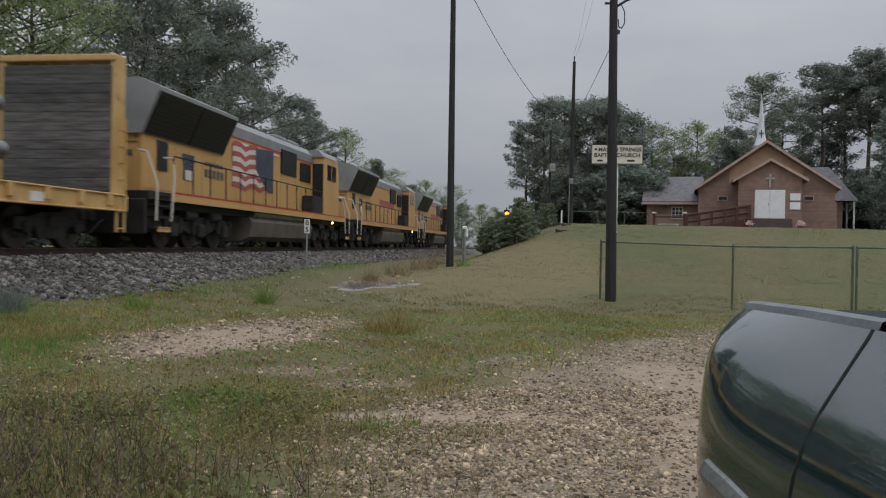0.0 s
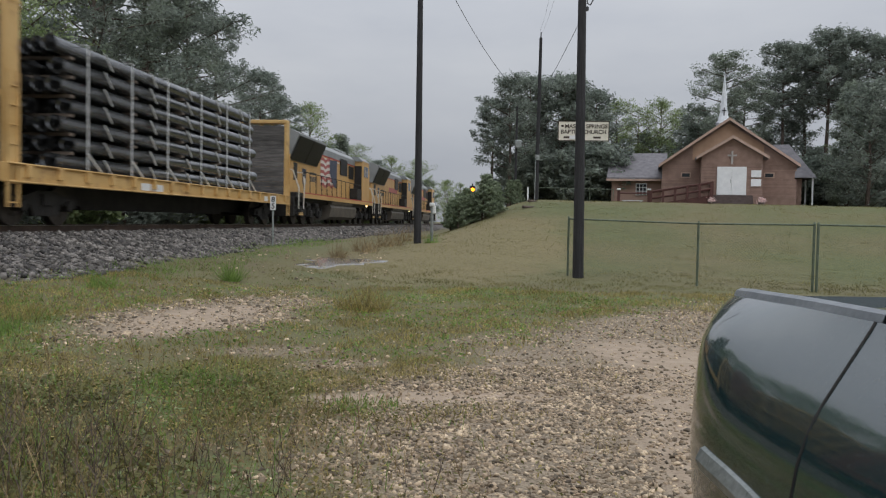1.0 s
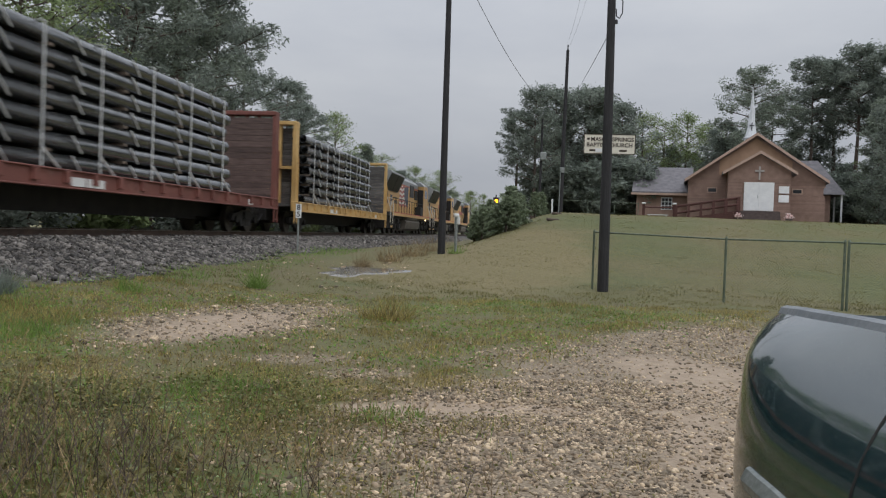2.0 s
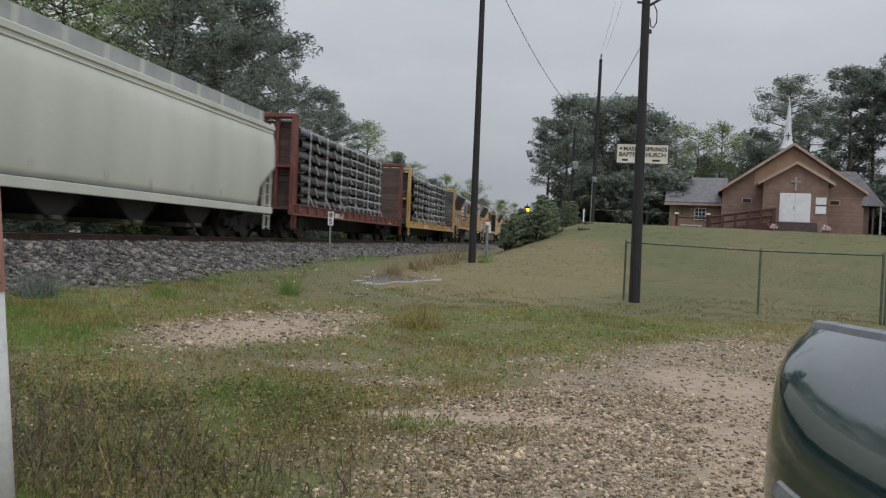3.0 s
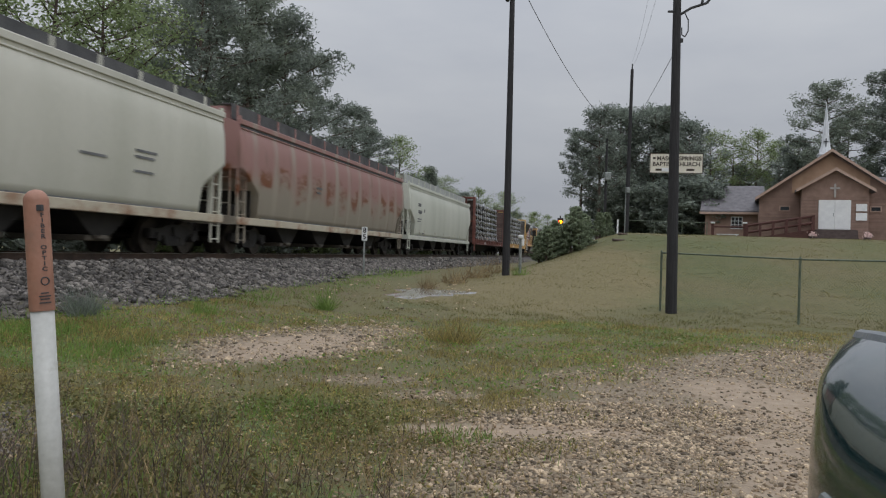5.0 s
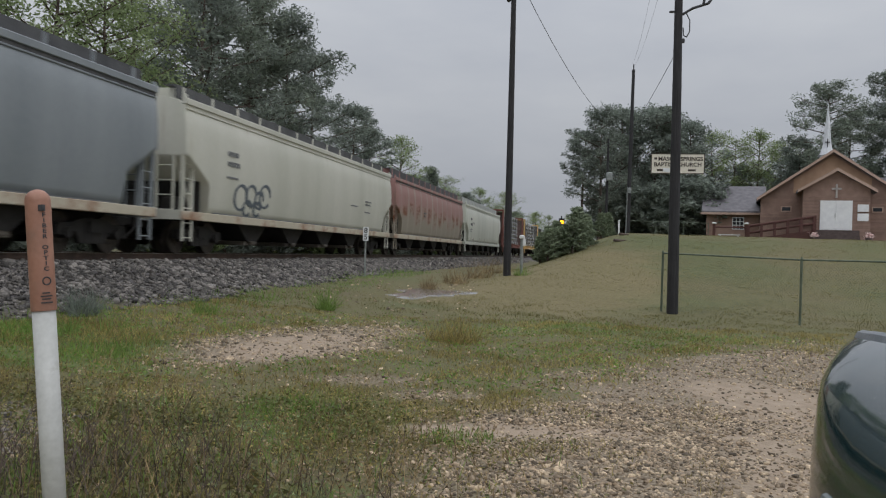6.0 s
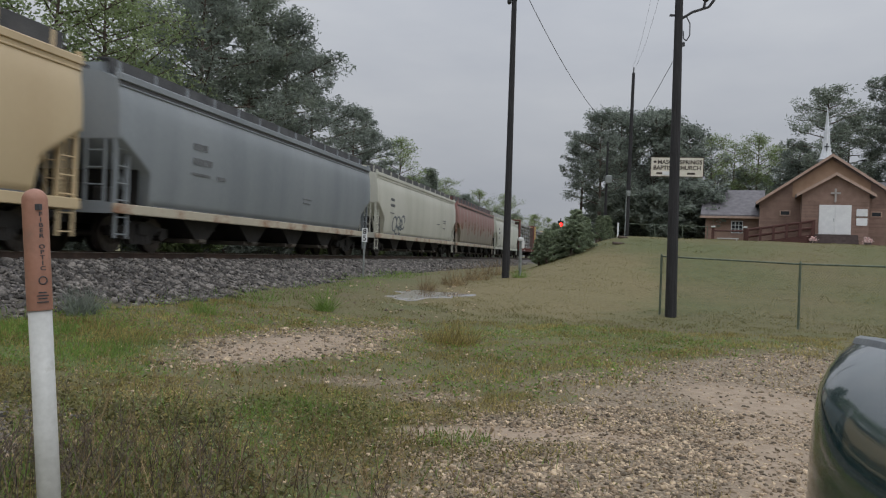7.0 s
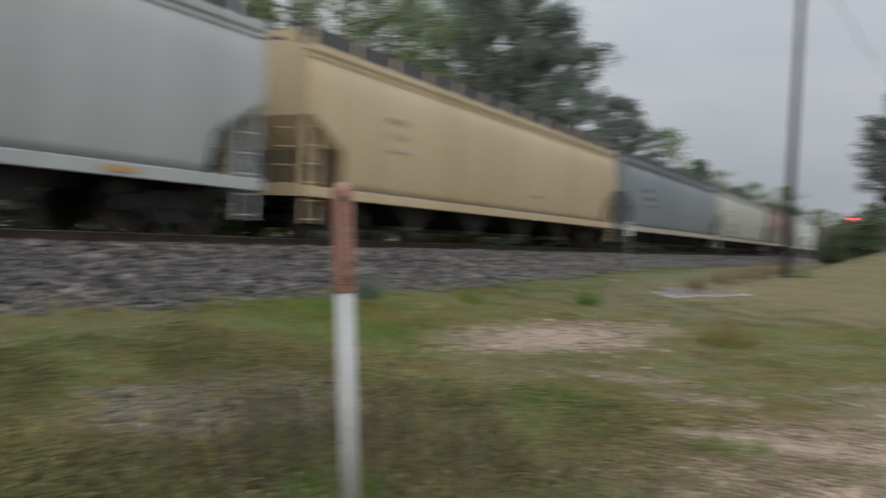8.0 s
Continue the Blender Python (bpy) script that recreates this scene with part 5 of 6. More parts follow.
def cable(name, a, b, sag, r, label):
    cu = bpy.data.curves.new(name, "CURVE")
    cu.dimensions, cu.bevel_depth, cu.bevel_resolution = "3D", r, 1
    sp = cu.splines.new("POLY")
    n = 24
    sp.points.add(n)
    for k in range(n + 1):
        t = k / n
        p = Vector(a).lerp(Vector(b), t)
        sp.points[k].co = (p.x, p.y, p.z - sag * 4 * t * (1 - t), 1)
    cu.materials.append(M_WIRE)
    return tagged(new(name, cu), label, "cable", "overhead cables")


cable("overhead_cable", (1.15, 29.1, 11.3), (11.0, 62.0, 11.2), 1.25, 0.014, "thin sagging black overhead cable")
cable("overhead_cable", (5.05, 21.0, 7.35), (10.9, 66.0, 11.0), 0.35, 0.010, "thin black service cable between poles")
cable("overhead_cable", (4.9, 21.0, 11.0), (9.0, 50.5, 13.6), 0.8, 0.004, "very thin overhead cable")
cable("overhead_cable", (4.7, 21.0, 12.0), (9.0, 50.5, 13.9), 0.8, 0.004, "very thin overhead cable")


def text_mesh(body, size, mat, m, parent, name="lettering"):
    cu = bpy.data.curves.new(name, "FONT")
    cu.offset = 0.018 * size
    cu.body, cu.size, cu.extrude, cu.align_x, cu.align_y = body, size, 0.006, "CENTER", "CENTER"
    tmp = bpy.data.objects.new("tmp", cu)
    scene.collection.objects.link(tmp)
    bpy.context.view_layer.update()
    me = bpy.data.meshes.new_from_object(tmp.evaluated_get(bpy.context.evaluated_depsgraph_get()))
    bpy.data.objects.remove(tmp)
    me.materials.clear()
    me.materials.append(mat)
    ob = new(name, me)
    ob.parent = parent
    ob.matrix_basis = m
    return ob


sx, sy = 8.98, 37.7
sign = thing("church_sign", pose(sx, sy, land_at(sx, sy) - 0.05, 0, 0, -8), "cream church name board on a pale post", "sign")
SZ = 6.05 - land_at(sx, sy)
board = part("board", boxes((0, 0, SZ + 0.02, 2.45, 0.08, 0.96), bevel=0.01), M_SIGN, sign)
part("edge_strip", boxes((0, -0.045, SZ + 0.485, 2.45, 0.02, 0.03), (0, -0.045, SZ - 0.445, 2.45, 0.02, 0.03), (-1.21, -0.045, SZ + 0.02, 0.03, 0.02, 0.9), (1.21, -0.045, SZ + 0.02, 0.03, 0.02, 0.9)), M_LETTER, sign)
text_mesh("MASON SPRINGS", 0.27, M_LETTER, pose(0.12, -0.05, SZ + 0.24, 90), board)
text_mesh("BAPTIST CHURCH", 0.27, M_LETTER, pose(0, -0.05, SZ - 0.03, 90), board)
for x, w in ((-0.8, 0.3), (0.65, 0.36)):
    part("lettering", boxes((x, -0.045, SZ - 0.29, w, 0.01, 0.09)), M_LETTER, board)
part("emblem", boxes((-1.02, -0.045, SZ + 0.26, 0.12, 0.012, 0.1), bevel=0.004), M_LETTER, board)
part("cover_patch", boxes((-0.42, -0.05, SZ - 0.29, 0.5, 0.012, 0.18)), M_WHITE, board)
part("post", boxes((0.02, 0.09, SZ / 2, 0.11, 0.11, SZ + 0.4)), M_WHITE, sign, "pale square sign post")


def fence_run(points, height, label, wire_mesh=True, r=0.03):
    f = thing("chain_link_fence", Matrix.Identity(4), label, "fence")
    tops = []
    for i, (x, y) in enumerate(points):
        z = land_at(x, y)
        bm = bmesh.new()
        rod(bm, (x, y, z - 0.2), (x, y, z + height), r, seg=10)
        rod(bm, (x, y, z + height), (x, y, z + height + 0.05), r * 1.25, r * 0.5, seg=10)
        part("post", bm, M_FENCE, f)
        tops.append(Vector((x, y, z + height - 0.02)))
    for p, q in zip(tops, tops[1:]):
        part("top_rail", rods(0.022, [p, q]), M_FENCE, f)
    if wire_mesh:
        vs, fs = [], []
        for p, q in zip(tops, tops[1:]):
            L = (q - p).length
            d = (q - p) / L
            h = height - 0.06
            for direction in (-1, 1):
                u = -h
                while u < L + h:
                    a, b = max(0, min(L, u)), max(0, min(L, u + h))
                    if b - a > 0.02:
                        za, zb = (a - u) / h, (b - u) / h
                        if direction < 0:
                            za, zb = 1 - za, 1 - zb
                        A = p + d * a - Vector((0, 0, h * (1 - za)))
                        B = p + d * b - Vector((0, 0, h * (1 - zb)))
                        k = len(vs)
                        w = 0.0016
                        vs += [A + Vector((0, 0, w)), A - Vector((0, 0, w)), B - Vector((0, 0, w)), B + Vector((0, 0, w))]
                        fs.append((k, k + 1, k + 2, k + 3))
                    u += 0.075
        tagged(part("wire_mesh", poly_mesh("wire_mesh", [tuple(v) for v in vs], fs, M_FENCE), None, f), kind="stuff")
    return f


fence_run([(4.80, 21.5), (7.62, 19.3), (9.80, 17.8)], 1.6, "green-grey chain-link fence with round posts and top rail")
fence_run([(9.87, 17.75), (12.4, 16.3), (15.2, 14.9)], 1.6, "chain-link gate panel beside the fence end post")
fence_run([(10.3, 57.0), (12.2, 57.2), (14.2, 57.3), (16.0, 57.4)], 1.3, "low grey fence on the hill crest", False)

# milepost, marker tube, signal and vent pipe beside the line
mx, my = at_track(27.2, -8.6)
mile = thing("milepost", pose(mx, my, land_at(mx, my), 0, 0, 4), "small white milepost plate on a grey stake", "milepost")
part("stake", boxes((0, 0, 0.75, 0.06, 0.05, 1.7)), M_GALV, mile)
plate = part("plate", boxes((0, -0.04, 1.55, 0.2, 0.02, 0.5), bevel=0.005), M_WHITE, mile)
text_mesh("8", 0.26, M_DARKTXT, pose(0, -0.053, 1.67, 90), plate)
text_mesh("5", 0.26, M_DARKTXT, pose(0, -0.053, 1.43, 90), plate)

tube = thing("cable_marker_post", pose(-1.765, 3.22, land_at(-1.77, 3.22), 1.5, -4.4, 0), "white plastic cable marker tube with a faded orange top", "marker post")
bm = bmesh.new()
rod(bm, (0, 0, -0.1), (0, 0, 1.20), 0.046, seg=24)
for f in bm.faces:
    f.smooth = len(f.verts) == 4
part("tube", bm, M_TUBE, tube)
bm = bmesh.new()
rod(bm, (0, 0, 1.20), (0, 0, 1.66), 0.050, seg=24, caps=False)
for k in range(6):
    a0, a1 = k * math.pi / 12, (k + 1) * math.pi / 12
    rod(bm, (0, 0, 1.66 + 0.05 * math.sin(a0)), (0, 0, 1.66 + 0.05 * math.sin(a1)), 0.05 * math.cos(a0), max(0.05 * math.cos(a1), 0.001), seg=24, caps=False)
bmesh.ops.remove_doubles(bm, verts=bm.verts, dist=0.0006)
for f in bm.faces:
    f.smooth = True
cap = part("cap", bm, M_ORANGE, tube, "faded orange dome-topped sleeve")
word = "FIBER OPTIC"
for k, ch in enumerate(word):
    if ch == " ":
        continue
    a = radians(-38)
    t = text_mesh(ch, 0.032, M_DARKTXT, Matrix.Translation((0.0505 * math.cos(a), 0.0505 * math.sin(a), 1.60 - k * 0.0225)) @ pose(0, 0, 0, 90, 0, math.degrees(a) + 90), cap)
    t.scale = (1, 0.75, 0.2)
part("lettering", boxes((0.036, -0.036, 1.63, 0.02, 0.02, 0.025)), M_DARKTXT, cap)
bm = bmesh.new()
for k in range(12):
    a0, a1 = k * math.pi / 6, (k + 1) * math.pi / 6
    a = radians(-40)
    c = Vector((0.0505 * math.cos(a), 0.0505 * math.sin(a), 1.325))
    tdir, up_v = Vector((-math.sin(a), math.cos(a), 0)), Vector((0, 0, 1))
    rod(bm, c + 0.016 * (math.cos(a0) * tdir + math.sin(a0) * up_v), c + 0.016 * (math.cos(a1) * tdir + math.sin(a1) * up_v), 0.0028, seg=4)
part("warning_ring", bm, M_DARKTXT, cap)
for k, (z, w) in enumerate(((1.275, 0.03), (1.262, 0.045), (1.25, 0.035), (1.235, 0.045))):
    a = radians(-45)
    ob = part("lettering", boxes((0, 0, 0, w, 0.002, 0.005)), M_DARKTXT, cap)
    ob.matrix_basis = Matrix.Translation((0.0512 * math.cos(a), 0.0512 * math.sin(a), z)) @ pose(0, 0, 0, 0, 0, 45)

gx_, gy_ = 9.35, 98.6
signal = thing("railway_signal", pose(gx_, gy_, 1.0, 0, 0, 0), "black railway signal with a changing lamp on a mast", "railway signal")
part("mast", rods(0.08, [(0, 0, -0.6), (0, 0, 5.4)], seg=10), M_UNDER, signal)
part("backplate", boxes((0, 0.0, 4.65, 0.7, 0.05, 0.9), bevel=0.02), M_UNDER, signal)
bm = bmesh.new()
rod(bm, (0, -0.02, 4.62), (0, -0.42, 4.62), 0.29, seg=16, caps=False)
part("hood", bm, M_UNDER, signal)
# lens drum and blind are added, unseen, to flash and recolour the lamp
DRUM = part("lens_drum", boxes((0, 0, 0, 0.12, 0.12, 0.5), bevel=0.01), M_UNDER, signal, "turning drum of coloured lenses")
DRUM_AT = (0, -0.2, 4.62)
DRUM.location = DRUM_AT
M_AMBER = plain("amber_lens", (1.0, 0.30, 0.004, 1), 0.3, 0, 7.0)
M_REDLENS = plain("red_lens", (1.0, 0.012, 0.01, 1), 0.3, 0, 9.0)
for ang, mat, lab in ((0, M_AMBER, "glowing amber lens"), (180, M_REDLENS, "glowing red lens")):
    bm = bmesh.new()
    bmesh.ops.create_uvsphere(bm, u_segments=14, v_segments=8, radius=0.22, matrix=Matrix.Diagonal((1, 0.4, 1, 1)))
    ob = part("lens", bm, mat, DRUM, lab)
    ob.matrix_basis = pose(0, 0, 0, 0, 0, ang) @ Matrix.Translation((0, -0.14, 0))

bm = bmesh.new()
rod(bm, (0, -0.27, 0), (0, -0.285, 0), 0.27, seg=20)
ob = part("blind", bm, M_UNDER, DRUM, "black blanking disc")
ob.matrix_basis = pose(0, 0, 0, 0, 0, 270)

vx, vy = 1.35, 29.8
vent = thing("vent_pipe", pose(vx, vy, land_at(vx, vy)), "grey metal vent pipe with a pale cap", "vent pipe")
part("pipe", rods(0.06, [(0, 0, -0.1), (0, 0, 1.35)], seg=10), M_GALV, vent)
part("cap", boxes((0, 0, 1.4, 0.2, 0.2, 0.14), (0.08, 0, 1.2, 0.12, 0.14, 0.3), bevel=0.03), M_WHITE, vent)
kx, ky = 8.2, 49.0
stake = thing("marker_stake", pose(kx, ky, land_at(kx, ky)), "short pale marker stake on the crest", "stake")
part("stake", boxes((0, 0, 0.5, 0.09, 0.06, 1.0)), M_WHITE, stake)
for x, y, l in ((7.3, 42.0, 0.6), (6.5, 38.5, 0.7)):
    lg = thing("log", pose(x, y, land_at(x, y) + 0.05, 0, 90, 30), "dark weathered log lying in the grass", "log", "logs on the slope")
    bm = bmesh.new()
    rod(bm, (0, 0, -l / 2), (0, 0, l / 2), 0.075, 0.055, seg=9)
    part("trunk_piece", bm, M_BARK, lg)

# ---- puddle in the ditch ----
bm = bmesh.new()
rings = []
for f_ in (0.04, 0.25, 0.5, 0.75, 1.0):
    ring = []
    for k in range(48):
        a_ = k * math.pi / 24
        rr = f_ * (1 + 0.22 * math.sin(3 * a_ + 1) + 0.14 * math.sin(7 * a_) + 0.08 * math.sin(13 * a_ + 2))
        x_, y_ = -1.6 + 1.15 * rr * math.cos(a_) + 0.35 * rr * math.sin(a_), 22.6 + 1.5 * rr * math.sin(a_)
        ring.append(bm.verts.new((x_, y_, land_at(x_, y_) + 0.018 - 0.03 * (f_ == 1.0))))
    rings.append(ring)
bm.faces.new(rings[0])
for r_, q_ in zip(rings, rings[1:]):
    for k in range(48):
        bm.faces.new((r_[k], q_[k], q_[(k + 1) % 48], r_[(k + 1) % 48]))
bmesh.ops.recalc_face_normals(bm, faces=bm.faces)
tagged(new("puddle", mesh_of("puddle", bm, M_WATER)), "shallow rain puddle in the grassy ditch", "water", kind="structure")

# ---- parked car ----
paint_m, pt, pb = nodes_of("dark_green_car_paint")
pn = pt.nodes.new("ShaderNodeTexVoronoi")
pn.inputs["Scale"].default_value = 75
ptc = pt.nodes.new("ShaderNodeTexCoord")
pt.links.new(ptc.outputs["Object"], pn.inputs["Vector"])
pr = pt.nodes.new("ShaderNodeValToRGB")
pr.color_ramp.elements[0].position, pr.color_ramp.elements[1].position = 0.05, 0.30
pr.color_ramp.elements[0].color, pr.color_ramp.elements[1].color = (1, 1, 1, 1), (0, 0, 0, 1)
pt.links.new(pn.outputs["Distance"], pr.inputs["Fac"])
pbm = pt.nodes.new("ShaderNodeBump")
pbm.inputs["Strength"].default_value, pbm.inputs["Distance"].default_value = 0.35, 0.004
pt.links.new(pr.outputs["Color"], pbm.inputs["Height"])
pt.links.new(pbm.outputs["Normal"], pb.inputs["Normal"])
pb.inputs["Base Color"].default_value = (0.008, 0.030, 0.034, 1)
pb.inputs["Roughness"].default_value = 0.2
pb.inputs["Coat Weight"].default_value, pb.inputs["Coat Roughness"].default_value = 1.0, 0.06
pb.inputs["Coat IOR"].default_value = 2.15
car = thing("parked_car", pose(0, 0, 0), "dark green parked pickup with a rain-wet bonnet and wing", "pickup truck")


def car_section(y):
    """Side outline of the wing at a distance along the car: x and z from bonnet edge down to the sill."""
    end = np.clip((y - 2.15) / 0.65, 0, 1)
    tuck = 0.30 * end ** 3.0
    lx = 1.17 - 0.05 * (2.75 - y) * -0.55
    flat = ((0, 1.272), (0.012, 1.25), (0.05, 1.19), (0.088, 1.13), (0.125, 1.07), (0.155, 1.01), (0.178, 0.93), (0.194, 0.83), (0.198, 0.70), (0.185, 0.55), (0.12, 0.38))
    full = ((0, 1.272), (0.05, 1.238), (0.10, 1.192), (0.143, 1.135), (0.165, 1.08), (0.18, 1.02), (0.194, 0.93), (0.198, 0.80), (0.19, 0.66), (0.165, 0.50), (0.12, 0.38))
    k = float(sstep((y - 1.95) / 0.5))
    pts = [(lx - a * (1 - k) - c * k, z * (1 - k) + w * k) for (a, z), (c, w) in zip(flat, full)]
    drop = 0.02 * end + 0.05 * max(0.0, (y - 2.5)) ** 1.0
    return [(x + tuck * (0.4 + 0.6 * min(1.0, max(0.0, (1.26 - z) / 0.3))), y, z - drop * 0.8) for x, z in pts]


ys = np.concatenate([np.linspace(-2.2, 2.1, 30), np.linspace(2.2, 2.8, 14)])
wing = np.array([car_section(y) for y in ys])
part("wing", grid_mesh("wing", wing, len(ys), wing.shape[1], paint_m, flip=True), None, car, "dark green wing beaded with rain")
# front end closing across the car
fe = wing[-1]
fr = np.array([[(p[0] + k * 0.22, 2.8 - 0.0 * k, p[2]) for k in range(8)] for p in fe])
part("front_panel", grid_mesh("front_panel", fr, fr.shape[0], 8, paint_m, flip=True), None, car)
# bonnet, slightly lower than its edge trim
hx = np.linspace(0, 1.62, 12)
bon = np.array([[(w[0][0] + u, w[0][1], w[0][2] - 0.035 + 0.02 * math.sin(math.pi * u / 1.62) - 0.03 * max(0, (w[0][1] - 2.3))) for u in hx] for w in wing])
part("bonnet", grid_mesh("bonnet", bon, len(ys), len(hx), paint_m, flip=True), None, car)
bm = bmesh.new()
for a_, b_ in zip(wing[27:-2, 0], wing[28:-1, 0]):
    rod(bm, Vector(a_) + Vector((0.03, 0, 0.0)), Vector(b_) + Vector((0.03, 0, 0.0)), 0.027, seg=8, caps=False)
part("edge_trim", bm, M_RUBBER, car, "grey rubber trim along the bonnet edge")
bm = bmesh.new()
strip = []
for k in range(9):
    sec = car_section(2.30 - 0.075 * k)
    strip.append(Vector(sec[7]).lerp(Vector(sec[8]), min(1.0, 0.0 + 0.1 * k)))
for a_, b_ in zip(strip, strip[1:]):
    rod(bm, a_ + Vector((0.022, 0, 0)), b_ + Vector((0.022, 0, 0)), 0.046, seg=8, caps=True)
part("side_moulding", bm, M_GALV, car, "grey bar along the side")
line = []
for k in range(13):
    f = k / 12
    sec = car_section(1.82)
    i_, u_ = int(f * 8.99), f * 8.99 - int(f * 8.99)
    line.append(Vector(sec[i_]).lerp(Vector(sec[i_ + 1]), u_))
shut = bpy.data.curves.new("shut_line", "CURVE")
shut.dimensions, shut.bevel_depth = "3D", 0.004
shut.splines.new("POLY").points.add(12)
for k, v in enumerate(line):
    shut.splines[0].points[k].co = (*v, 1)
shut.materials.append(M_UNDER)
shut_ob = new("shut_line", shut)
shut_ob.parent = car
shut_ob["label"] = "dark panel gap"
# far wing, mirrored, and the closed cab behind the bonnet
MID = 1.97
far = wing.copy()
far[..., 0] = 2 * MID - far[..., 0]
part("wing", grid_mesh("wing", far, len(ys), far.shape[1], paint_m), None, car)
bm = bmesh.new()
prism(bm, [(-0.35, 1.20), (-0.95, 1.80), (-2.15, 1.82), (-2.25, 1.15)], 1.5, pose(MID + 0.75, 0, 0, 0, 0, 90))
part("cab", bm, paint_m, car)
part("rear_panel", boxes((MID, -2.2, 0.8, 1.8, 0.06, 0.85), bevel=0.02), paint_m, car)
bm = bmesh.new()
prism(bm, [(-0.40, 1.27), (-0.94, 1.78), (-0.93, 1.80), (-0.37, 1.28)], 1.3, pose(MID + 0.65, 0.012, 0.01, 0, 0, 90))
part("windscreen", bm, M_GLASS, car, "dark sloping windscreen")
for s in (-1, 1):
    bm = bmesh.new()
    prism(bm, [(-0.62, 1.30), (-1.02, 1.72), (-2.05, 1.73), (-2.1, 1.30)], 0.02, pose(MID + s * 0.757 + 0.01, 0, 0, 0, 0, 90))
    part("side_window", bm, M_GLASS, car)
part("underbody", boxes((1.97, 0.25, 0.48, 1.5, 4.6, 0.3)), M_UNDER, car)
part("bumper", boxes((2.05, 2.86, 0.5, 1.2, 0.1, 0.22), bevel=0.04), M_UNDER, car)
for x, y in ((1.14, 1.55), (2.80, 1.55), (1.14, -1.5), (2.80, -1.5)):
    bm = bmesh.new()
    rod(bm, (x - 0.11, y, 0.36), (x + 0.11, y, 0.36), 0.36, seg=28)
    wh = part("wheel", bm, M_TYRE, car)
    bm = bmesh.new()
    rod(bm, (x - 0.115, y, 0.36), (x + 0.115, y, 0.36), 0.21, seg=20)
    part("rim", bm, M_GALV, wh)

# ---- trees ----
TUFT_V = [(-.5, 0, -.12), (0.1, -.22, .0), (.5, 0, .1), (0.0, .22, .06)]
TUFT_F = [(0, 1, 2, 3)]
NEEDLE_V = [(-.5, -.05, -.06), (.1, -.11, .0), (.55, 0, .12), (.0, .11, .06)]


def crown_points(kind, rg, height, radius, bare):
    """Limbs (start, end) and clump centres with their sizes, for a tree of a given outline."""
    limbs, clumps = [], []
    n = {"pine": 30, "leafy": 40, "slim": 34, "bush": 26}[kind]
    for i in range(n):
        f = bare + (1 - bare) * ((i + 0.5) / n)
        z = height * f
        k = (f - bare) / (1 - bare)
        if kind == "pine":
            reach = radius * (0.55 + 0.5 * math.sin(math.pi * min(1, 0.25 + 0.6 * k))) * (1.0 - 0.62 * k ** 2.6) * rg.uniform(0.5, 1.2)
            rise = rg.uniform(0.0, 0.38) * reach
        elif kind == "slim":
            reach = radius * (1 - k) ** 0.8 * rg.uniform(0.7, 1.15) + 0.15
            rise = 0.3 * reach
        else:
            reach = radius * math.sqrt(max(0.03, 1 - (1.75 * k - 0.72) ** 2)) * rg.uniform(0.5, 1.15)
            rise = rg.uniform(0.15, 0.6) * reach
        a = i * 2.399 + rg.uniform(-0.5, 0.5)
        p = Vector((0, 0, z - 0.12 * height * (0.3 if kind in ("pine", "slim") else 0.8) * (1 - k)))
        q = Vector((reach * math.cos(a), reach * math.sin(a), min(z + rise, height * 0.985)))
        limbs.append((p, q))
        m = 5
        for j in range(m):
            t = (0.5 if kind == "pine" else 0.42) + 0.56 * (j + rg.uniform(0, 0.6)) / m
            c = p.lerp(q, t) + Vector((rg.normal(0, 0.25), rg.normal(0, 0.25), rg.normal(0.1, 0.12))) * radius * 0.34
            limbs.append((p.lerp(q, t * 0.82), c))
            clumps.append((c, radius * (rg.uniform(0.11, 0.24) if kind == "pine" else rg.uniform(0.13, 0.26))))
    return limbs, clumps


def tree_meshes(kind, seed, height, radius, bare, leaf_mat, per=42, tuft=0.30):
    rg = np.random.default_rng(seed)
    limbs, clumps = crown_points(kind, rg, height, radius, bare)
    bm = bmesh.new()
    r0 = height * 0.013 + 0.04
    path = [Vector((0.25 * math.sin(k * 0.9 + seed) * (k > 0) * 0.4, 0.2 * math.cos(k * 1.1 + seed) * (k > 0) * 0.4, height * k / 8)) for k in range(9)]
    path[0].z = -0.5
    for k in range(8):
        rod(bm, path[k], path[k + 1], r0 * (1 - k / 8.6), r0 * (1 - (k + 1) / 8.6), seg=8, caps=False)
    for i, (p, q) in enumerate(limbs):
        w = 0.24 if i % 6 == 0 else 0.09
        rod(bm, p, q, r0 * w, r0 * w * 0.25, seg=4, caps=False)
    trunk = mesh_of("trunk", bm, M_BARK)
    place, size = [], []
    for c, s in clumps:
        flat = 0.8 if kind == "pine" else 0.85
        pts = rg.normal(0, 1, (per, 3))
        pts /= np.linalg.norm(pts, axis=1)[:, None]
        pts *= (rg.uniform(0.1, 1, per) ** 0.45)[:, None] * rg.uniform(0.75, 1.25, per)[:, None]
        place.append(np.array(c) + pts * (s, s, s * flat))
        size.append(rg.uniform(0.7, 1.35, per) * tuft)
    place, size = np.concatenate(place), np.concatenate(size)
    n = len(place)
    crown = swarm("crown", NEEDLE_V if kind in ("pine", "slim") else TUFT_V, TUFT_F, place, spins(n, rg, 0.9), size, leaf_mat)
    return trunk, crown


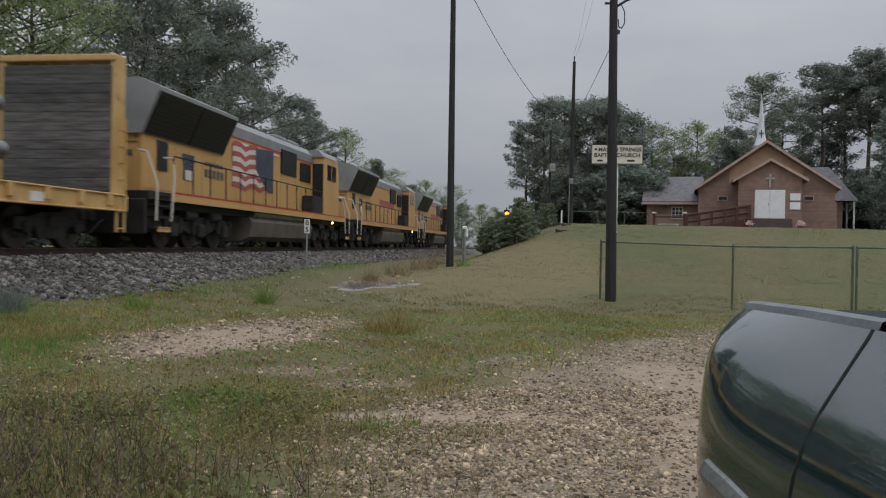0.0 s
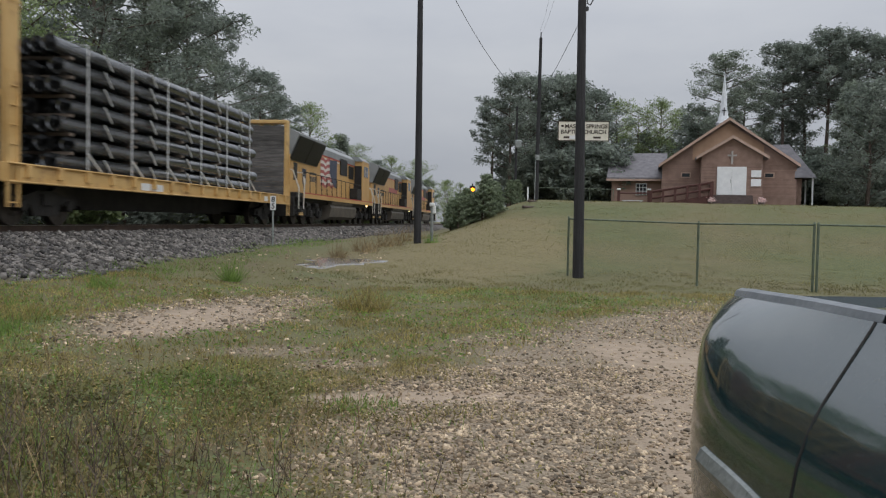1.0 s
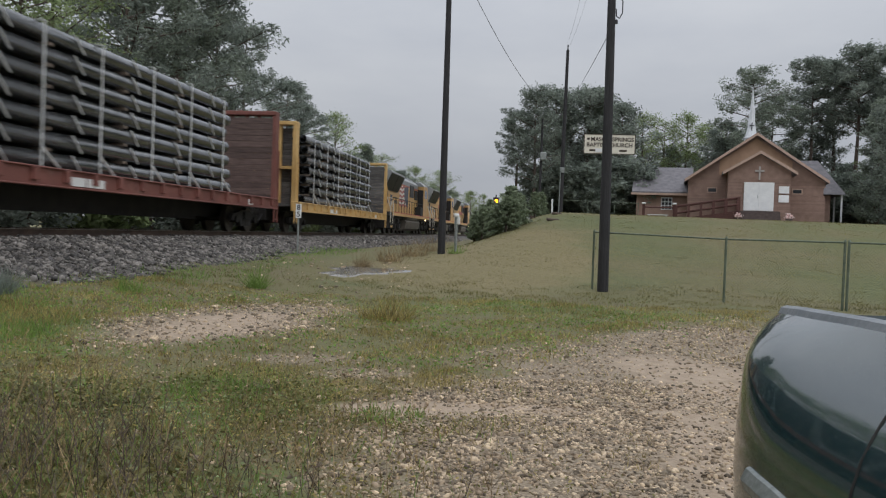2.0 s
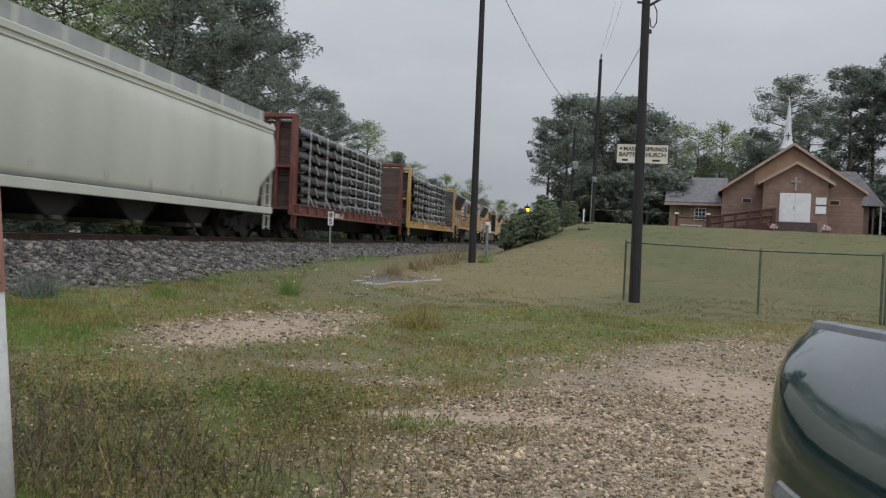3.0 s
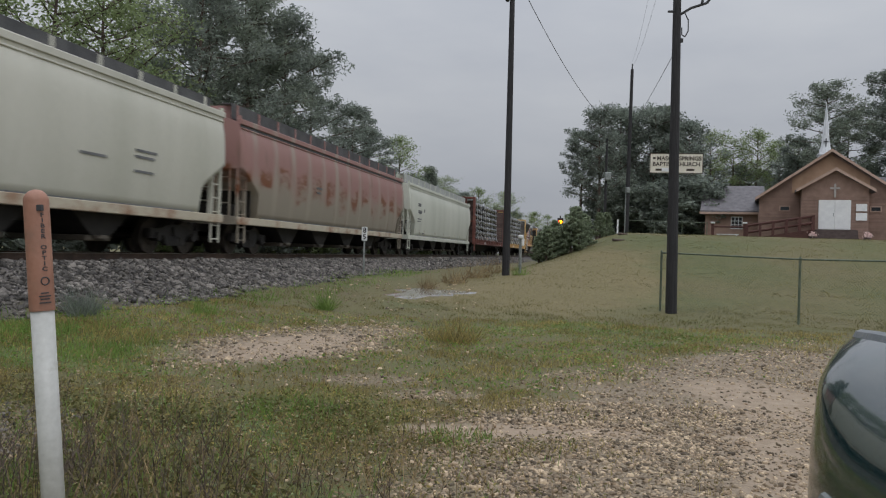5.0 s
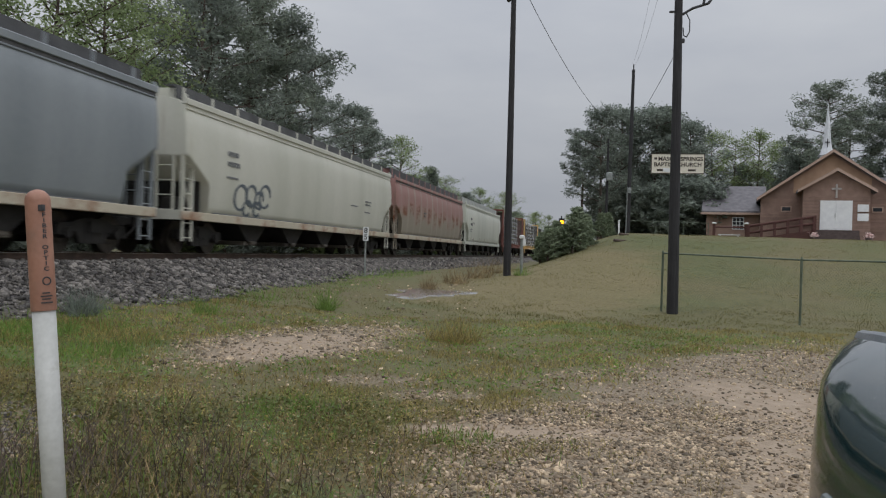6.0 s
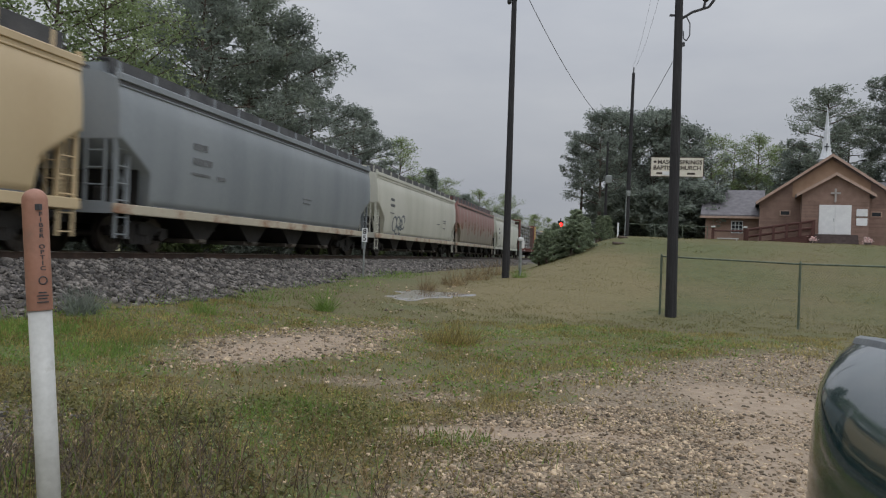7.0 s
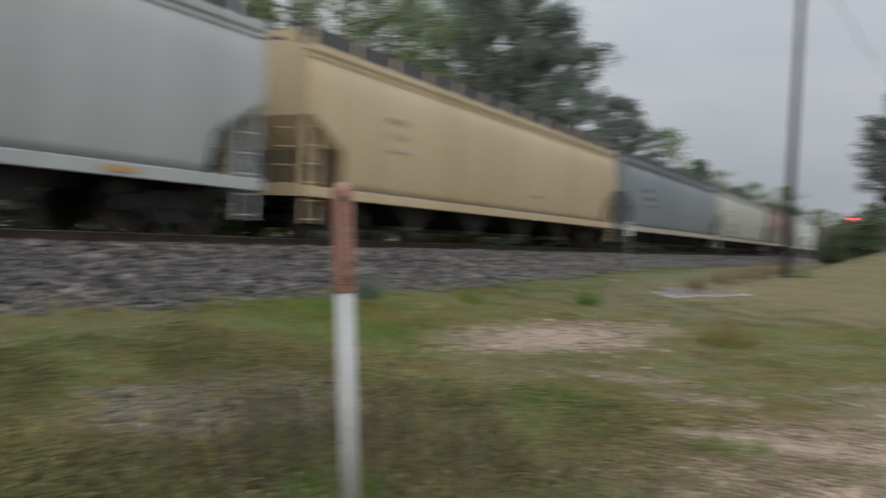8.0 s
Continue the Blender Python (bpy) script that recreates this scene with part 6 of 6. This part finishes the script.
KINDS = {}
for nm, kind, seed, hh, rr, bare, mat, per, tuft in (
        ("pine_a", "pine", 1, 17, 4.2, 0.42, M_PINE_HAZED, 62, 0.36), ("pine_b", "pine", 2, 17, 3.4, 0.55, M_PINE2_HAZED, 60, 0.36), ("pine_c", "pine", 3, 17, 4.6, 0.3, M_PINE2_HAZED, 66, 0.38),
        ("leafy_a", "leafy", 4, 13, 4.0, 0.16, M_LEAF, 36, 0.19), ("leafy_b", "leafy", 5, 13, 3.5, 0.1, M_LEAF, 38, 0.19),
        ("dense_a", "leafy", 6, 12, 3.6, 0.05, M_PINE2_HAZED, 44, 0.30), ("dense_b", "slim", 8, 12, 2.9, 0.04, M_PINE_HAZED, 60, 0.40),
        ("shrub", "bush", 7, 4, 2.4, 0.05, M_PINE2_HAZED, 30, 0.28), ("young", "slim", 9, 2.6, 0.62, 0.06, M_YOUNG, 16, 0.26), ("shrub_l", "bush", 10, 3, 2.0, 0.05, M_LEAF, 40, 0.26)):
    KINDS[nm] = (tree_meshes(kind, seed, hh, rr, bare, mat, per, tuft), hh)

LABELS = {"pine": ("tall dark green pine with an open uneven crown", "pine tree", "pine trees"),
          "leafy": ("light green broadleaf tree in fresh leaf", "tree", "broadleaf trees"),
          "dense": ("dark green dense tree at the wood's edge", "tree", "dense woodland trees"),
          "shrub": ("low dark green shrub at the wood's edge", "shrub", "shrubs"),
          "young": ("young green pine sapling on the slope", "sapling", "young pines")}


def tree(kind, x, y, height, spin, wide=1.0):
    (trunk, crown), hh = KINDS[kind]
    lab, cat, grp = LABELS[kind.split("_")[0]]
    ob = thing(cat.replace(" ", "_"), pose(x, y, land_at(x, y), 0, 0, spin), lab, cat, grp)
    k = height / hh
    ob.scale = (k * wide, k * wide, k)
    part("trunk", trunk, None, ob)
    part("crown", crown, None, ob)
    return ob


rg = random.Random(11)
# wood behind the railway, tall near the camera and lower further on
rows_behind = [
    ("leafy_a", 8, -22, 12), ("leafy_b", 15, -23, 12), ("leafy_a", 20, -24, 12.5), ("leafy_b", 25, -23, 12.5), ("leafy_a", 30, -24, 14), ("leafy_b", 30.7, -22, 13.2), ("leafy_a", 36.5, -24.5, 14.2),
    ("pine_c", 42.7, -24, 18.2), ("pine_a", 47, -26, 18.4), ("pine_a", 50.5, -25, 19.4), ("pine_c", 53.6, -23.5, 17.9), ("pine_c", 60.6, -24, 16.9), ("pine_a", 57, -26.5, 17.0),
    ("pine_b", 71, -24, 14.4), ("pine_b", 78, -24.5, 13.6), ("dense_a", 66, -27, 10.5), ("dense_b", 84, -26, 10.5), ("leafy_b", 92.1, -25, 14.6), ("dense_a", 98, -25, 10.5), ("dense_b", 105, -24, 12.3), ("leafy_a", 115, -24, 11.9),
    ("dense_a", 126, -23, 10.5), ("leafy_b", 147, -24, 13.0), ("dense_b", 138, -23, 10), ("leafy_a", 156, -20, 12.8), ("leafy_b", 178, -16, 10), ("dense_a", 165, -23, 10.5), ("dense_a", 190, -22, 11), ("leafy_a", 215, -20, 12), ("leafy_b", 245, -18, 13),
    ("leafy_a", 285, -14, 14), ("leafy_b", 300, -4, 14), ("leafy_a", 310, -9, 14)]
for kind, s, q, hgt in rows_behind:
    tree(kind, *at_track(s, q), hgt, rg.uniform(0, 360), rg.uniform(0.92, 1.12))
for i in range(34):
    s = 4 + i * 3.6 + rg.uniform(-1, 1)
    tree("shrub" if i % 4 else "shrub_l", *at_track(s, -19.4 + rg.uniform(-0.8, 0.8)), rg.uniform(3.2, 5.0), rg.uniform(0, 360), 1.15)
for i in range(17):
    s = 6 + i * 7.0 + rg.uniform(-1.5, 1.5)
    tree(rg.choice(["dense_a", "dense_b", "leafy_b"]), *at_track(s, -27 + rg.uniform(-2, 2)), rg.uniform(9, 11.5), rg.uniform(0, 360))

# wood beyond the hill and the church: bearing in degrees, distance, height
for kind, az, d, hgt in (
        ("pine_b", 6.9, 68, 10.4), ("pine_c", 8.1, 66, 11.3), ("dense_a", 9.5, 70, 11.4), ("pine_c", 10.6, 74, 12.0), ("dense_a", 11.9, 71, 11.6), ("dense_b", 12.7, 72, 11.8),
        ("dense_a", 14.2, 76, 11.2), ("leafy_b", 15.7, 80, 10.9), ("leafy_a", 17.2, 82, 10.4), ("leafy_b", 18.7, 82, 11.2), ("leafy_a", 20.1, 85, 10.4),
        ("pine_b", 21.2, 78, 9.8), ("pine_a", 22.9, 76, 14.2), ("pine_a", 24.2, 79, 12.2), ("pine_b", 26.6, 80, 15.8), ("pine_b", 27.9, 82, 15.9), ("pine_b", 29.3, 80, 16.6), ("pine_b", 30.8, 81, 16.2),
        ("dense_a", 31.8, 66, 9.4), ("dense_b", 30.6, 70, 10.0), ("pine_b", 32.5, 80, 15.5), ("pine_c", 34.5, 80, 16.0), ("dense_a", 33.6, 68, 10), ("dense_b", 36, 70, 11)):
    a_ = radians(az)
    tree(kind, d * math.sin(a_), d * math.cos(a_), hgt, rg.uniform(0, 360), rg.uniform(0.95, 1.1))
for i in range(18):
    a_, d = radians(9.6 + i * 1.6), 78 + rg.uniform(0, 10)
    tree(rg.choice(["dense_a", "dense_b", "leafy_b", "dense_a"]), d * math.sin(a_), d * math.cos(a_), rg.uniform(6.5, 9), rg.uniform(0, 360), 1.15)
for i in range(24):
    a_, d = radians(8.6 + i * 1.2), 66 + rg.uniform(0, 5) + (8 if i > 7 else 0)
    tree("shrub", d * math.sin(a_), d * math.cos(a_), rg.uniform(3.5, 5), rg.uniform(0, 360), 1.2)
# young pines on the slope
for x, y, hgt in ((3.0, 37.6, 1.05), (3.45, 38.4, 1.2), (4.2, 38.0, 1.15), (2.75, 38.8, 1.0), (4.75, 38.9, 1.15), (3.15, 39.6, 1.15), (4.45, 39.2, 1.45), (3.75, 38.2, 0.95), (3.3, 37.9, 1.0), (3.95, 38.7, 1.0), (3.6, 39.4, 1.0), (4.5, 37.9, 1.0), (2.6, 38.1, 0.9), (5.05, 39.6, 1.05), (6.6, 45.5, 1.0), (7.2, 47.0, 1.0)):
    tree("young", x, y, hgt * 1.45, rg.uniform(0, 360), 1.15)

# ---- grass, weeds and stones ----
BLADE_V = [(-.5, 0, 0), (.5, 0, 0), (.14, .45, .9), (-.14, .45, .9)]


def blades(name, n, xr, yr, keep, height, width, mat, seed, label, lean=0.5):
    rg_ = np.random.default_rng(seed)
    x, y = rg_.uniform(*xr, n), rg_.uniform(*yr, n)
    tuffet = sstep(0.5 + 0.5 * fuzz(x * 1.7 + seed, y * 1.3) + 0.45 * fuzz(x * 4.1, y * 3.7 + seed))
    ok = rg_.uniform(0, 1, n) < keep(x, y) * (0.3 + 0.7 * tuffet)
    tuffet = tuffet[ok]
    x, y = x[ok], y[ok]
    n = len(x)
    h = rg_.uniform(*height, n) * (0.45 + 0.75 * tuffet) * (0.9 + 0.35 * np.clip(fuzz(x * 0.31 + 3, y * 0.27) + fuzz(x * 1.1, y * 0.9 + 5) * 0.5, -0.6, 1.2))
    size = np.stack([rg_.uniform(*width, n), h * rg_.uniform(0.2, 1.1, n), h], 1)
    p = np.stack([x, y, land(x, y) - 0.006], 1)
    faces = np.array([(0, 1, 2, 3)])
    me1 = swarm(name, BLADE_V[:4], faces, p, spins(n, rg_, lean), size, mat)
    return tagged(new(name, me1), label, "grass", kind="stuff")


def turf_keep(x, y):
    q = aside(x, y)
    bare = np.clip(gravel_mask(x, y) * 0.90 + dirt_mask(x, y), 0, 1)
    return np.clip(1 - bare, 0, 1) * (q > -9.0 + 0.3 * np.sin(along(x, y) * 2)) * (0.6 + 0.4 * sstep(fuzz(x * 0.5, y * 0.43 + 7) + 0.6))


def near_view(x, y):
    return (x < 0.68 * y + 0.8) * (x > -1.45 * y - 1.0)


blades("grass", 150000, (-6, 3.5), (3.0, 8.5), lambda x, y: turf_keep(x, y) * near_view(x, y), (0.03, 0.085), (0.004, 0.008), M_GRASS, 21, "short olive and straw-coloured grass")
blades("grass", 130000, (-9, 8), (8.5, 17), lambda x, y: turf_keep(x, y) * near_view(x, y), (0.04, 0.10), (0.007, 0.013), M_GRASS, 22, "short olive grass further from the gravel")
blades("grass", 120000, (-14, -3), (1.5, 12), lambda x, y: turf_keep(x, y) * near_view(x, y), (0.03, 0.09), (0.006, 0.011), M_GRASS, 26, "olive grass beside the marker tube")
blades("grass", 80000, (-7, 16), (17, 26), lambda x, y: turf_keep(x, y) * (np.abs(x) < 0.75 * y) * (aside(x, y) > -8.6) * sstep((26 - y) / 8), (0.03, 0.07), (0.010, 0.018), M_LAWN, 23, "mown grass on the lower hill slope")
blades("grass", 26000, (-8, 0.5), (-5, 3), lambda x, y: turf_keep(x, y), (0.03, 0.08), (0.008, 0.014), M_GRASS, 28, "olive grass round the standing place")
blades("hill_grass", 70000, (-2, 30), (25, 47), lambda x, y: (aside(x, y) > -5) * (x < 0.72 * y), (0.03, 0.07), (0.012, 0.02), M_LAWN, 27, "thin mown grass on the upper hill")
blades("lush_grass", 90000, (-8.5, 5), (3.2, 18), lambda x, y: turf_keep(x, y) * np.clip(lush_mask(x, y) + 0.10, 0, 1) * near_view(x, y), (0.05, 0.11), (0.006, 0.011), M_GRASSG, 24, "bright green lush spring grass")
blades("verge_grass", 26000, (-9, 1), (9, 34), lambda x, y: (aside(x, y) > -9.3) * (aside(x, y) < -6.9) * (0.35 + 0.65 * (fuzz(x, y, 0.6) > 0)), (0.10, 0.26), (0.008, 0.016), M_GRASSG, 25, "longer green grass along the ballast foot")


def tussock(x, y, n, h, spread, mat, seed, label, cat="grass tussock"):
    rg_ = np.random.default_rng(seed)
    a_ = rg_.uniform(0, 2 * np.pi, n)
    r_ = spread * np.sqrt(rg_.uniform(0, 1, n)) * 0.5
    p = np.stack([r_ * np.cos(a_), r_ * np.sin(a_), np.full(n, -0.01)], 1)
    hh = h * rg_.uniform(0.5, 1.1, n)
    size = np.stack([np.full(n, 0.010), hh * rg_.uniform(0.2, 1.0, n), hh], 1)
    me1 = swarm("tussock", BLADE_V[:4], np.array([(0, 1, 2, 3)]), p, spins(n, rg_, 0.5), size, mat)
    ob = new("grass_tussock", me1)
    ob.location = (x, y, land_at(x, y))
    return tagged(ob, label, cat, "grass tussocks")


for i, (x, y, n, h, sp, mat, lab) in enumerate((
        (-0.35, 12.9, 260, 0.5, 0.55, M_GRASS, "tall straw-coloured grass tussock"), (-0.75, 13.2, 160, 0.35, 0.5, M_GRASS, "tall straw-coloured grass tussock"),
        (-6.6, 12.5, 420, 0.55, 0.45, M_PINE2_HAZED, "dark spiky grass tussock by the ballast"), (-3.55, 17.3, 200, 0.6, 0.4, M_GRASSG, "green weed clump on the ballast edge"),
        (-1.75, 23.8, 160, 0.55, 0.5, M_WEED, "brown weed clump on the ballast edge"), (-1.0, 26.0, 200, 0.7, 0.9, M_WEED, "brown weed clump on the ballast edge"), (-0.2, 28.6, 220, 0.8, 1.1, M_WEED, "brown weed clump near the pole"),
        (0.6, 32.5, 220, 0.8, 1.4, M_WEED, "brown weed clump near the pole"), (-5.2, 14.2, 140, 0.35, 0.5, M_GRASSG, "green weed clump on the ballast edge"), (-2.15, 3.75, 420, 0.20, 0.7, M_GRASSG, "bright green grass clump among dead stems"), (-1.05, 3.6, 300, 0.14, 0.6, M_GRASSG, "bright green grass clump among dead stems"), (-3.0, 4.5, 320, 0.18, 0.7, M_GRASSG, "bright green grass clump among dead stems"), (-1.7, 6.9, 360, 0.15, 0.9, M_GRASSG, "low green grass clump in the turf"), (-0.2, 6.2, 220, 0.10, 0.6, M_GRASSG, "low green grass clump in the turf"), (-4.9, 9.4, 420, 0.2, 1.3, M_GRASSG, "low green grass clump in the turf"), (-6.2, 10.2, 420, 0.22, 1.4, M_GRASSG, "low green grass clump in the turf"), (1.3, 28.9, 150, 0.45, 0.6, M_GRASSG, "green grass round the pole foot"))):
    tussock(x, y, n, h, sp, mat, 40 + i, lab)


def weeds(name, n, xr, yr, height, mat, seed, label):
    """Thin forked dry stems."""
    rg_ = np.random.default_rng(seed)
    V, F_ = [], []
    for i in range(n):
        x, y = rg_.normal(sum(xr) / 2, (xr[1] - xr[0]) / 3.4), max(3.1, rg_.normal(sum(yr) / 2, (yr[1] - yr[0]) / 3.2))
        z = land_at(x, y)
        h = rg_.uniform(*height)
        a_ = rg_.uniform(0, 6.28)
        lean = rg_.uniform(0.05, 0.9)
        base, tip = Vector((x, y, z)), Vector((x + h * lean * math.cos(a_), y + h * lean * math.sin(a_), z + h))
        segs = [(base, tip, 0.0028)]
        for j in range(rg_.integers(2, 6)):
            f = rg_.uniform(0.35, 0.95)
            b_ = rg_.uniform(0, 6.28)
            st = base.lerp(tip, f)
            l = h * rg_.uniform(0.12, 0.35)
            segs.append((st, st + Vector((math.cos(b_) * l * 0.6, math.sin(b_) * l * 0.6, l * 0.8)), 0.002))
        for p, q, w in segs:
            k = len(V)
            d = Vector((math.sin(a_), 0.3, 0)).normalized() * w
            V += [tuple(p - d), tuple(p + d), tuple(q + d * 0.5), tuple(q - d * 0.5)]
            F_.append((k, k + 1, k + 2, k + 3))
    return tagged(new(name, poly_mesh(name, V, F_, mat)), label, "weeds", kind="stuff")


weeds("dry_weeds", 150, (-3.8, -0.6), (3.4, 6.2), (0.10, 0.42), M_WEED, 31, "dry brown forked weed stems in the foreground")
weeds("dark_weeds", 90, (-4.2, -0.9), (3.2, 5.8), (0.12, 0.4), M_BARK, 36, "dark dead weed stems in the foreground")
weeds("dry_weeds", 110, (-3.2, -1.3), (3.4, 5.4), (0.15, 0.42), M_WEED, 32, "dark leafless weed stems round the marker tube")
weeds("dry_weeds", 160, (-1.4, 0.2), (4.2, 6.4), (0.06, 0.2), M_WEED, 33, "sparse short dry stems by the gravel")
weeds("dry_weeds", 260, (-6, -1.2), (6, 10), (0.08, 0.25), M_WEED, 34, "scattered dry stems in the grass")
weeds("dark_weeds", 420, (-3.6, -1.7), (3.2, 5.2), (0.15, 0.5), M_BARK, 37, "tangled dark dead weed stems round the marker tube")
weeds("dark_weeds", 120, (-1.9, -0.2), (3.3, 5.2), (0.08, 0.3), M_BARK, 38, "scattered dark dead stems in the grass")
weeds("green_weeds", 500, (-4.5, -0.4), (3.2, 6.8), (0.06, 0.24), M_GRASSG, 35, "small green forked weeds in the foreground")


def leaves(name, n, xr, yr, size, mat, seed, label):
    """Small broad leaves close to the ground."""
    rg_ = np.random.default_rng(seed)
    x, y = rg_.uniform(*xr, n), rg_.uniform(*yr, n)
    fade = sstep((yr[1] - y) / (0.45 * (yr[1] - yr[0]))) * sstep((xr[1] - x) / (0.35 * (xr[1] - xr[0])))
    ok = rg_.uniform(0, 1, n) < fade * turf_keep(x, y) * near_view(x, y) * sstep(fuzz(x * 0.7 + seed, y * 0.8) + 0.7)
    x, y = x[ok], y[ok]
    n = len(x)
    p = np.stack([x, y, land(x, y) + rg_.uniform(0.005, 0.07, n)], 1)
    return tagged(new(name, swarm(name, TUFT_V, TUFT_F, p, spins(n, rg_, 0.6), rg_.uniform(0.6, 1.4, n) * size, mat)), label, "ground plants", kind="stuff")


leaves("ground_leaves", 90000, (-6.5, 0.0), (2.6, 8.4), 0.046, M_LOWGREEN, 66, "olive low weeds among the dead stems")
leaves("ground_leaves", 30000, (-1.5, 1.8), (3.0, 9.0), 0.028, M_LOWGREEN, 67, "small olive plants thinning into the gravel")
leaves("ground_leaves", 24000, (-5, 2), (3.0, 8), 0.032, M_GRASS, 61, "small broad weed leaves among the grass")
leaves("ground_leaves", 22000, (-6, 2), (3.0, 9), 0.03, M_WEED, 62, "dead brown leaves and stubble in the grass")
leaves("ground_leaves", 9000, (-5, 0), (3.0, 8), 0.035, M_LEAF, 65, "small green weed leaves among the grass")
leaves("ground_leaves", 30000, (-9, 8), (8, 18), 0.05, M_GRASSG, 63, "low green plants in the turf")
leaves("ground_leaves", 12000, (-13, -4), (2, 10), 0.05, M_LEAF, 64, "low leafy weeds beyond the marker tube")


def stones(name, n, xr, yr, keep, size, mat, seed, label, sink=0.25, frame_track=False):
    rg_ = np.random.default_rng(seed)
    u, v = rg_.uniform(*xr, n), rg_.uniform(*yr, n)
    if frame_track:
        x, y = u * DX + v * DY, u * DY - v * DX
    else:
        x, y = u, v
    ok = rg_.uniform(0, 1, n) < keep(x, y)
    x, y = x[ok], y[ok]
    n = len(x)
    k = np.clip(rg_.lognormal(0, 0.38, n), 0.4, 2.4) * size
    dim = np.stack([k, k * rg_.uniform(0.65, 1.0, n), k * rg_.uniform(0.5, 0.85, n)], 1)
    p = np.stack([x, y, land(x, y) + k * (0.3 - sink)], 1)
    return tagged(new(name, swarm(name, STONE_V, STONE_F, p, spins(n, rg_, 0.5), dim, mat)), label, "stones", kind="stuff")


def gravel_keep(x, y):
    return np.clip(gravel_mask(x, y) + 0.07, 0, 1) * (1 - 0.72 * dirt_mask(x, y)) * near_view(x, y) * (0.45 + 0.55 * (fuzz(x, y, 1.3) > -0.5))


stones("gravel", 52000, (-3.5, 4.5), (3.4, 8), gravel_keep, 0.026, M_GRAVEL, 51, "pale pinkish crushed gravel on the parking area")
stones("gravel", 26000, (-5, 9), (8, 16), gravel_keep, 0.033, M_GRAVEL, 52, "pale crushed gravel thinning into grass")
stones("gravel", 4000, (-4.6, -0.2), (9, 26), gravel_keep, 0.06, M_GRAVEL, 53, "pale gravel on the bare track patch")
stones("gravel", 3000, (-5.8, -2.6), (3.6, 7.2), gravel_keep, 0.042, M_BALLAST, 57, "scattered grey stones in the grass")
stones("gravel", 6000, (-5, 2.5), (3.2, 11), lambda x, y: 0.5 * near_view(x, y) * (fuzz(x, y, 0.7) > -0.2), 0.020, M_GRAVEL, 58, "small pale pebbles scattered in the grass", -0.1)
stones("gravel", 4200, (-1.2, 2.6), (5.6, 8.2), lambda x, y: np.exp(-((y - 6.95 + 0.12 * (x - 0.4) ** 2) / 0.10) ** 2) * (x > -0.9) * (x < 2.2), 0.032, M_GRAVEL, 59, "loose stones along the edge of a wheel rut", 0.1)
stones("ballast", 30000, (2, 42), (-11.4, -8.2), lambda x, y: ballast_mask(along(x, y), aside(x, y)), 0.084, M_BALLAST, 54, "dark grey crushed-stone railway ballast", 0.2, True)
stones("ballast", 7000, (42, 95), (-11.4, -8.6), lambda x, y: ballast_mask(along(x, y), aside(x, y)), 0.12, M_BALLAST, 55, "dark grey ballast further along the line", 0.2, True)
stones("ballast", 5000, (0, 60), (-14.2, -11.3), lambda x, y: np.ones_like(x), 0.08, M_BALLAST, 56, "dark ballast between the ties", 0.2, True)


def motions():
    """The train rolls away at an even speed; its wheels turn; the signal changes its aspect."""
    steps = [k / 10 for k in range(82)]
    for ob, s0 in START.items():
        walk(ob, [(t, track_pose(s0 + SPEED * t)) for t in steps])
    # amber flashes, then a steady red; the drum turns through its blind side
    holds = [(0.0, 0.3, 0), (0.4, 0.7, 90), (0.8, 1.2, 0), (1.3, 1.7, 90), (1.8, 2.2, 0), (2.3, 2.6, 90), (2.7, 3.1, 0), (3.2, 3.6, 90), (3.7, 4.2, 0),
             (4.3, 4.7, 90), (4.8, 5.2, 0), (5.3, 5.6, 90), (5.7, 6.3, 0), (6.4, 6.65, 90), (6.75, 8.1, 180)]
    turn = []
    for (a0, a1, ang), nxt in zip(holds, holds[1:] + [None]):
        turn += [(a0, ang), (a1, ang)]
        if nxt:
            turn.append(((a1 + nxt[0]) / 2, (ang + nxt[2]) / 2))
    walk(DRUM, [(t, pose(*DRUM_AT, 0, 0, a)) for t, a in turn])
    for ob, at, r in AXLES:
        walk(ob, [(k / 30, pose(*at, 0, math.degrees(SPEED * k / 30 / r), 0)) for k in range(242)])


motions()
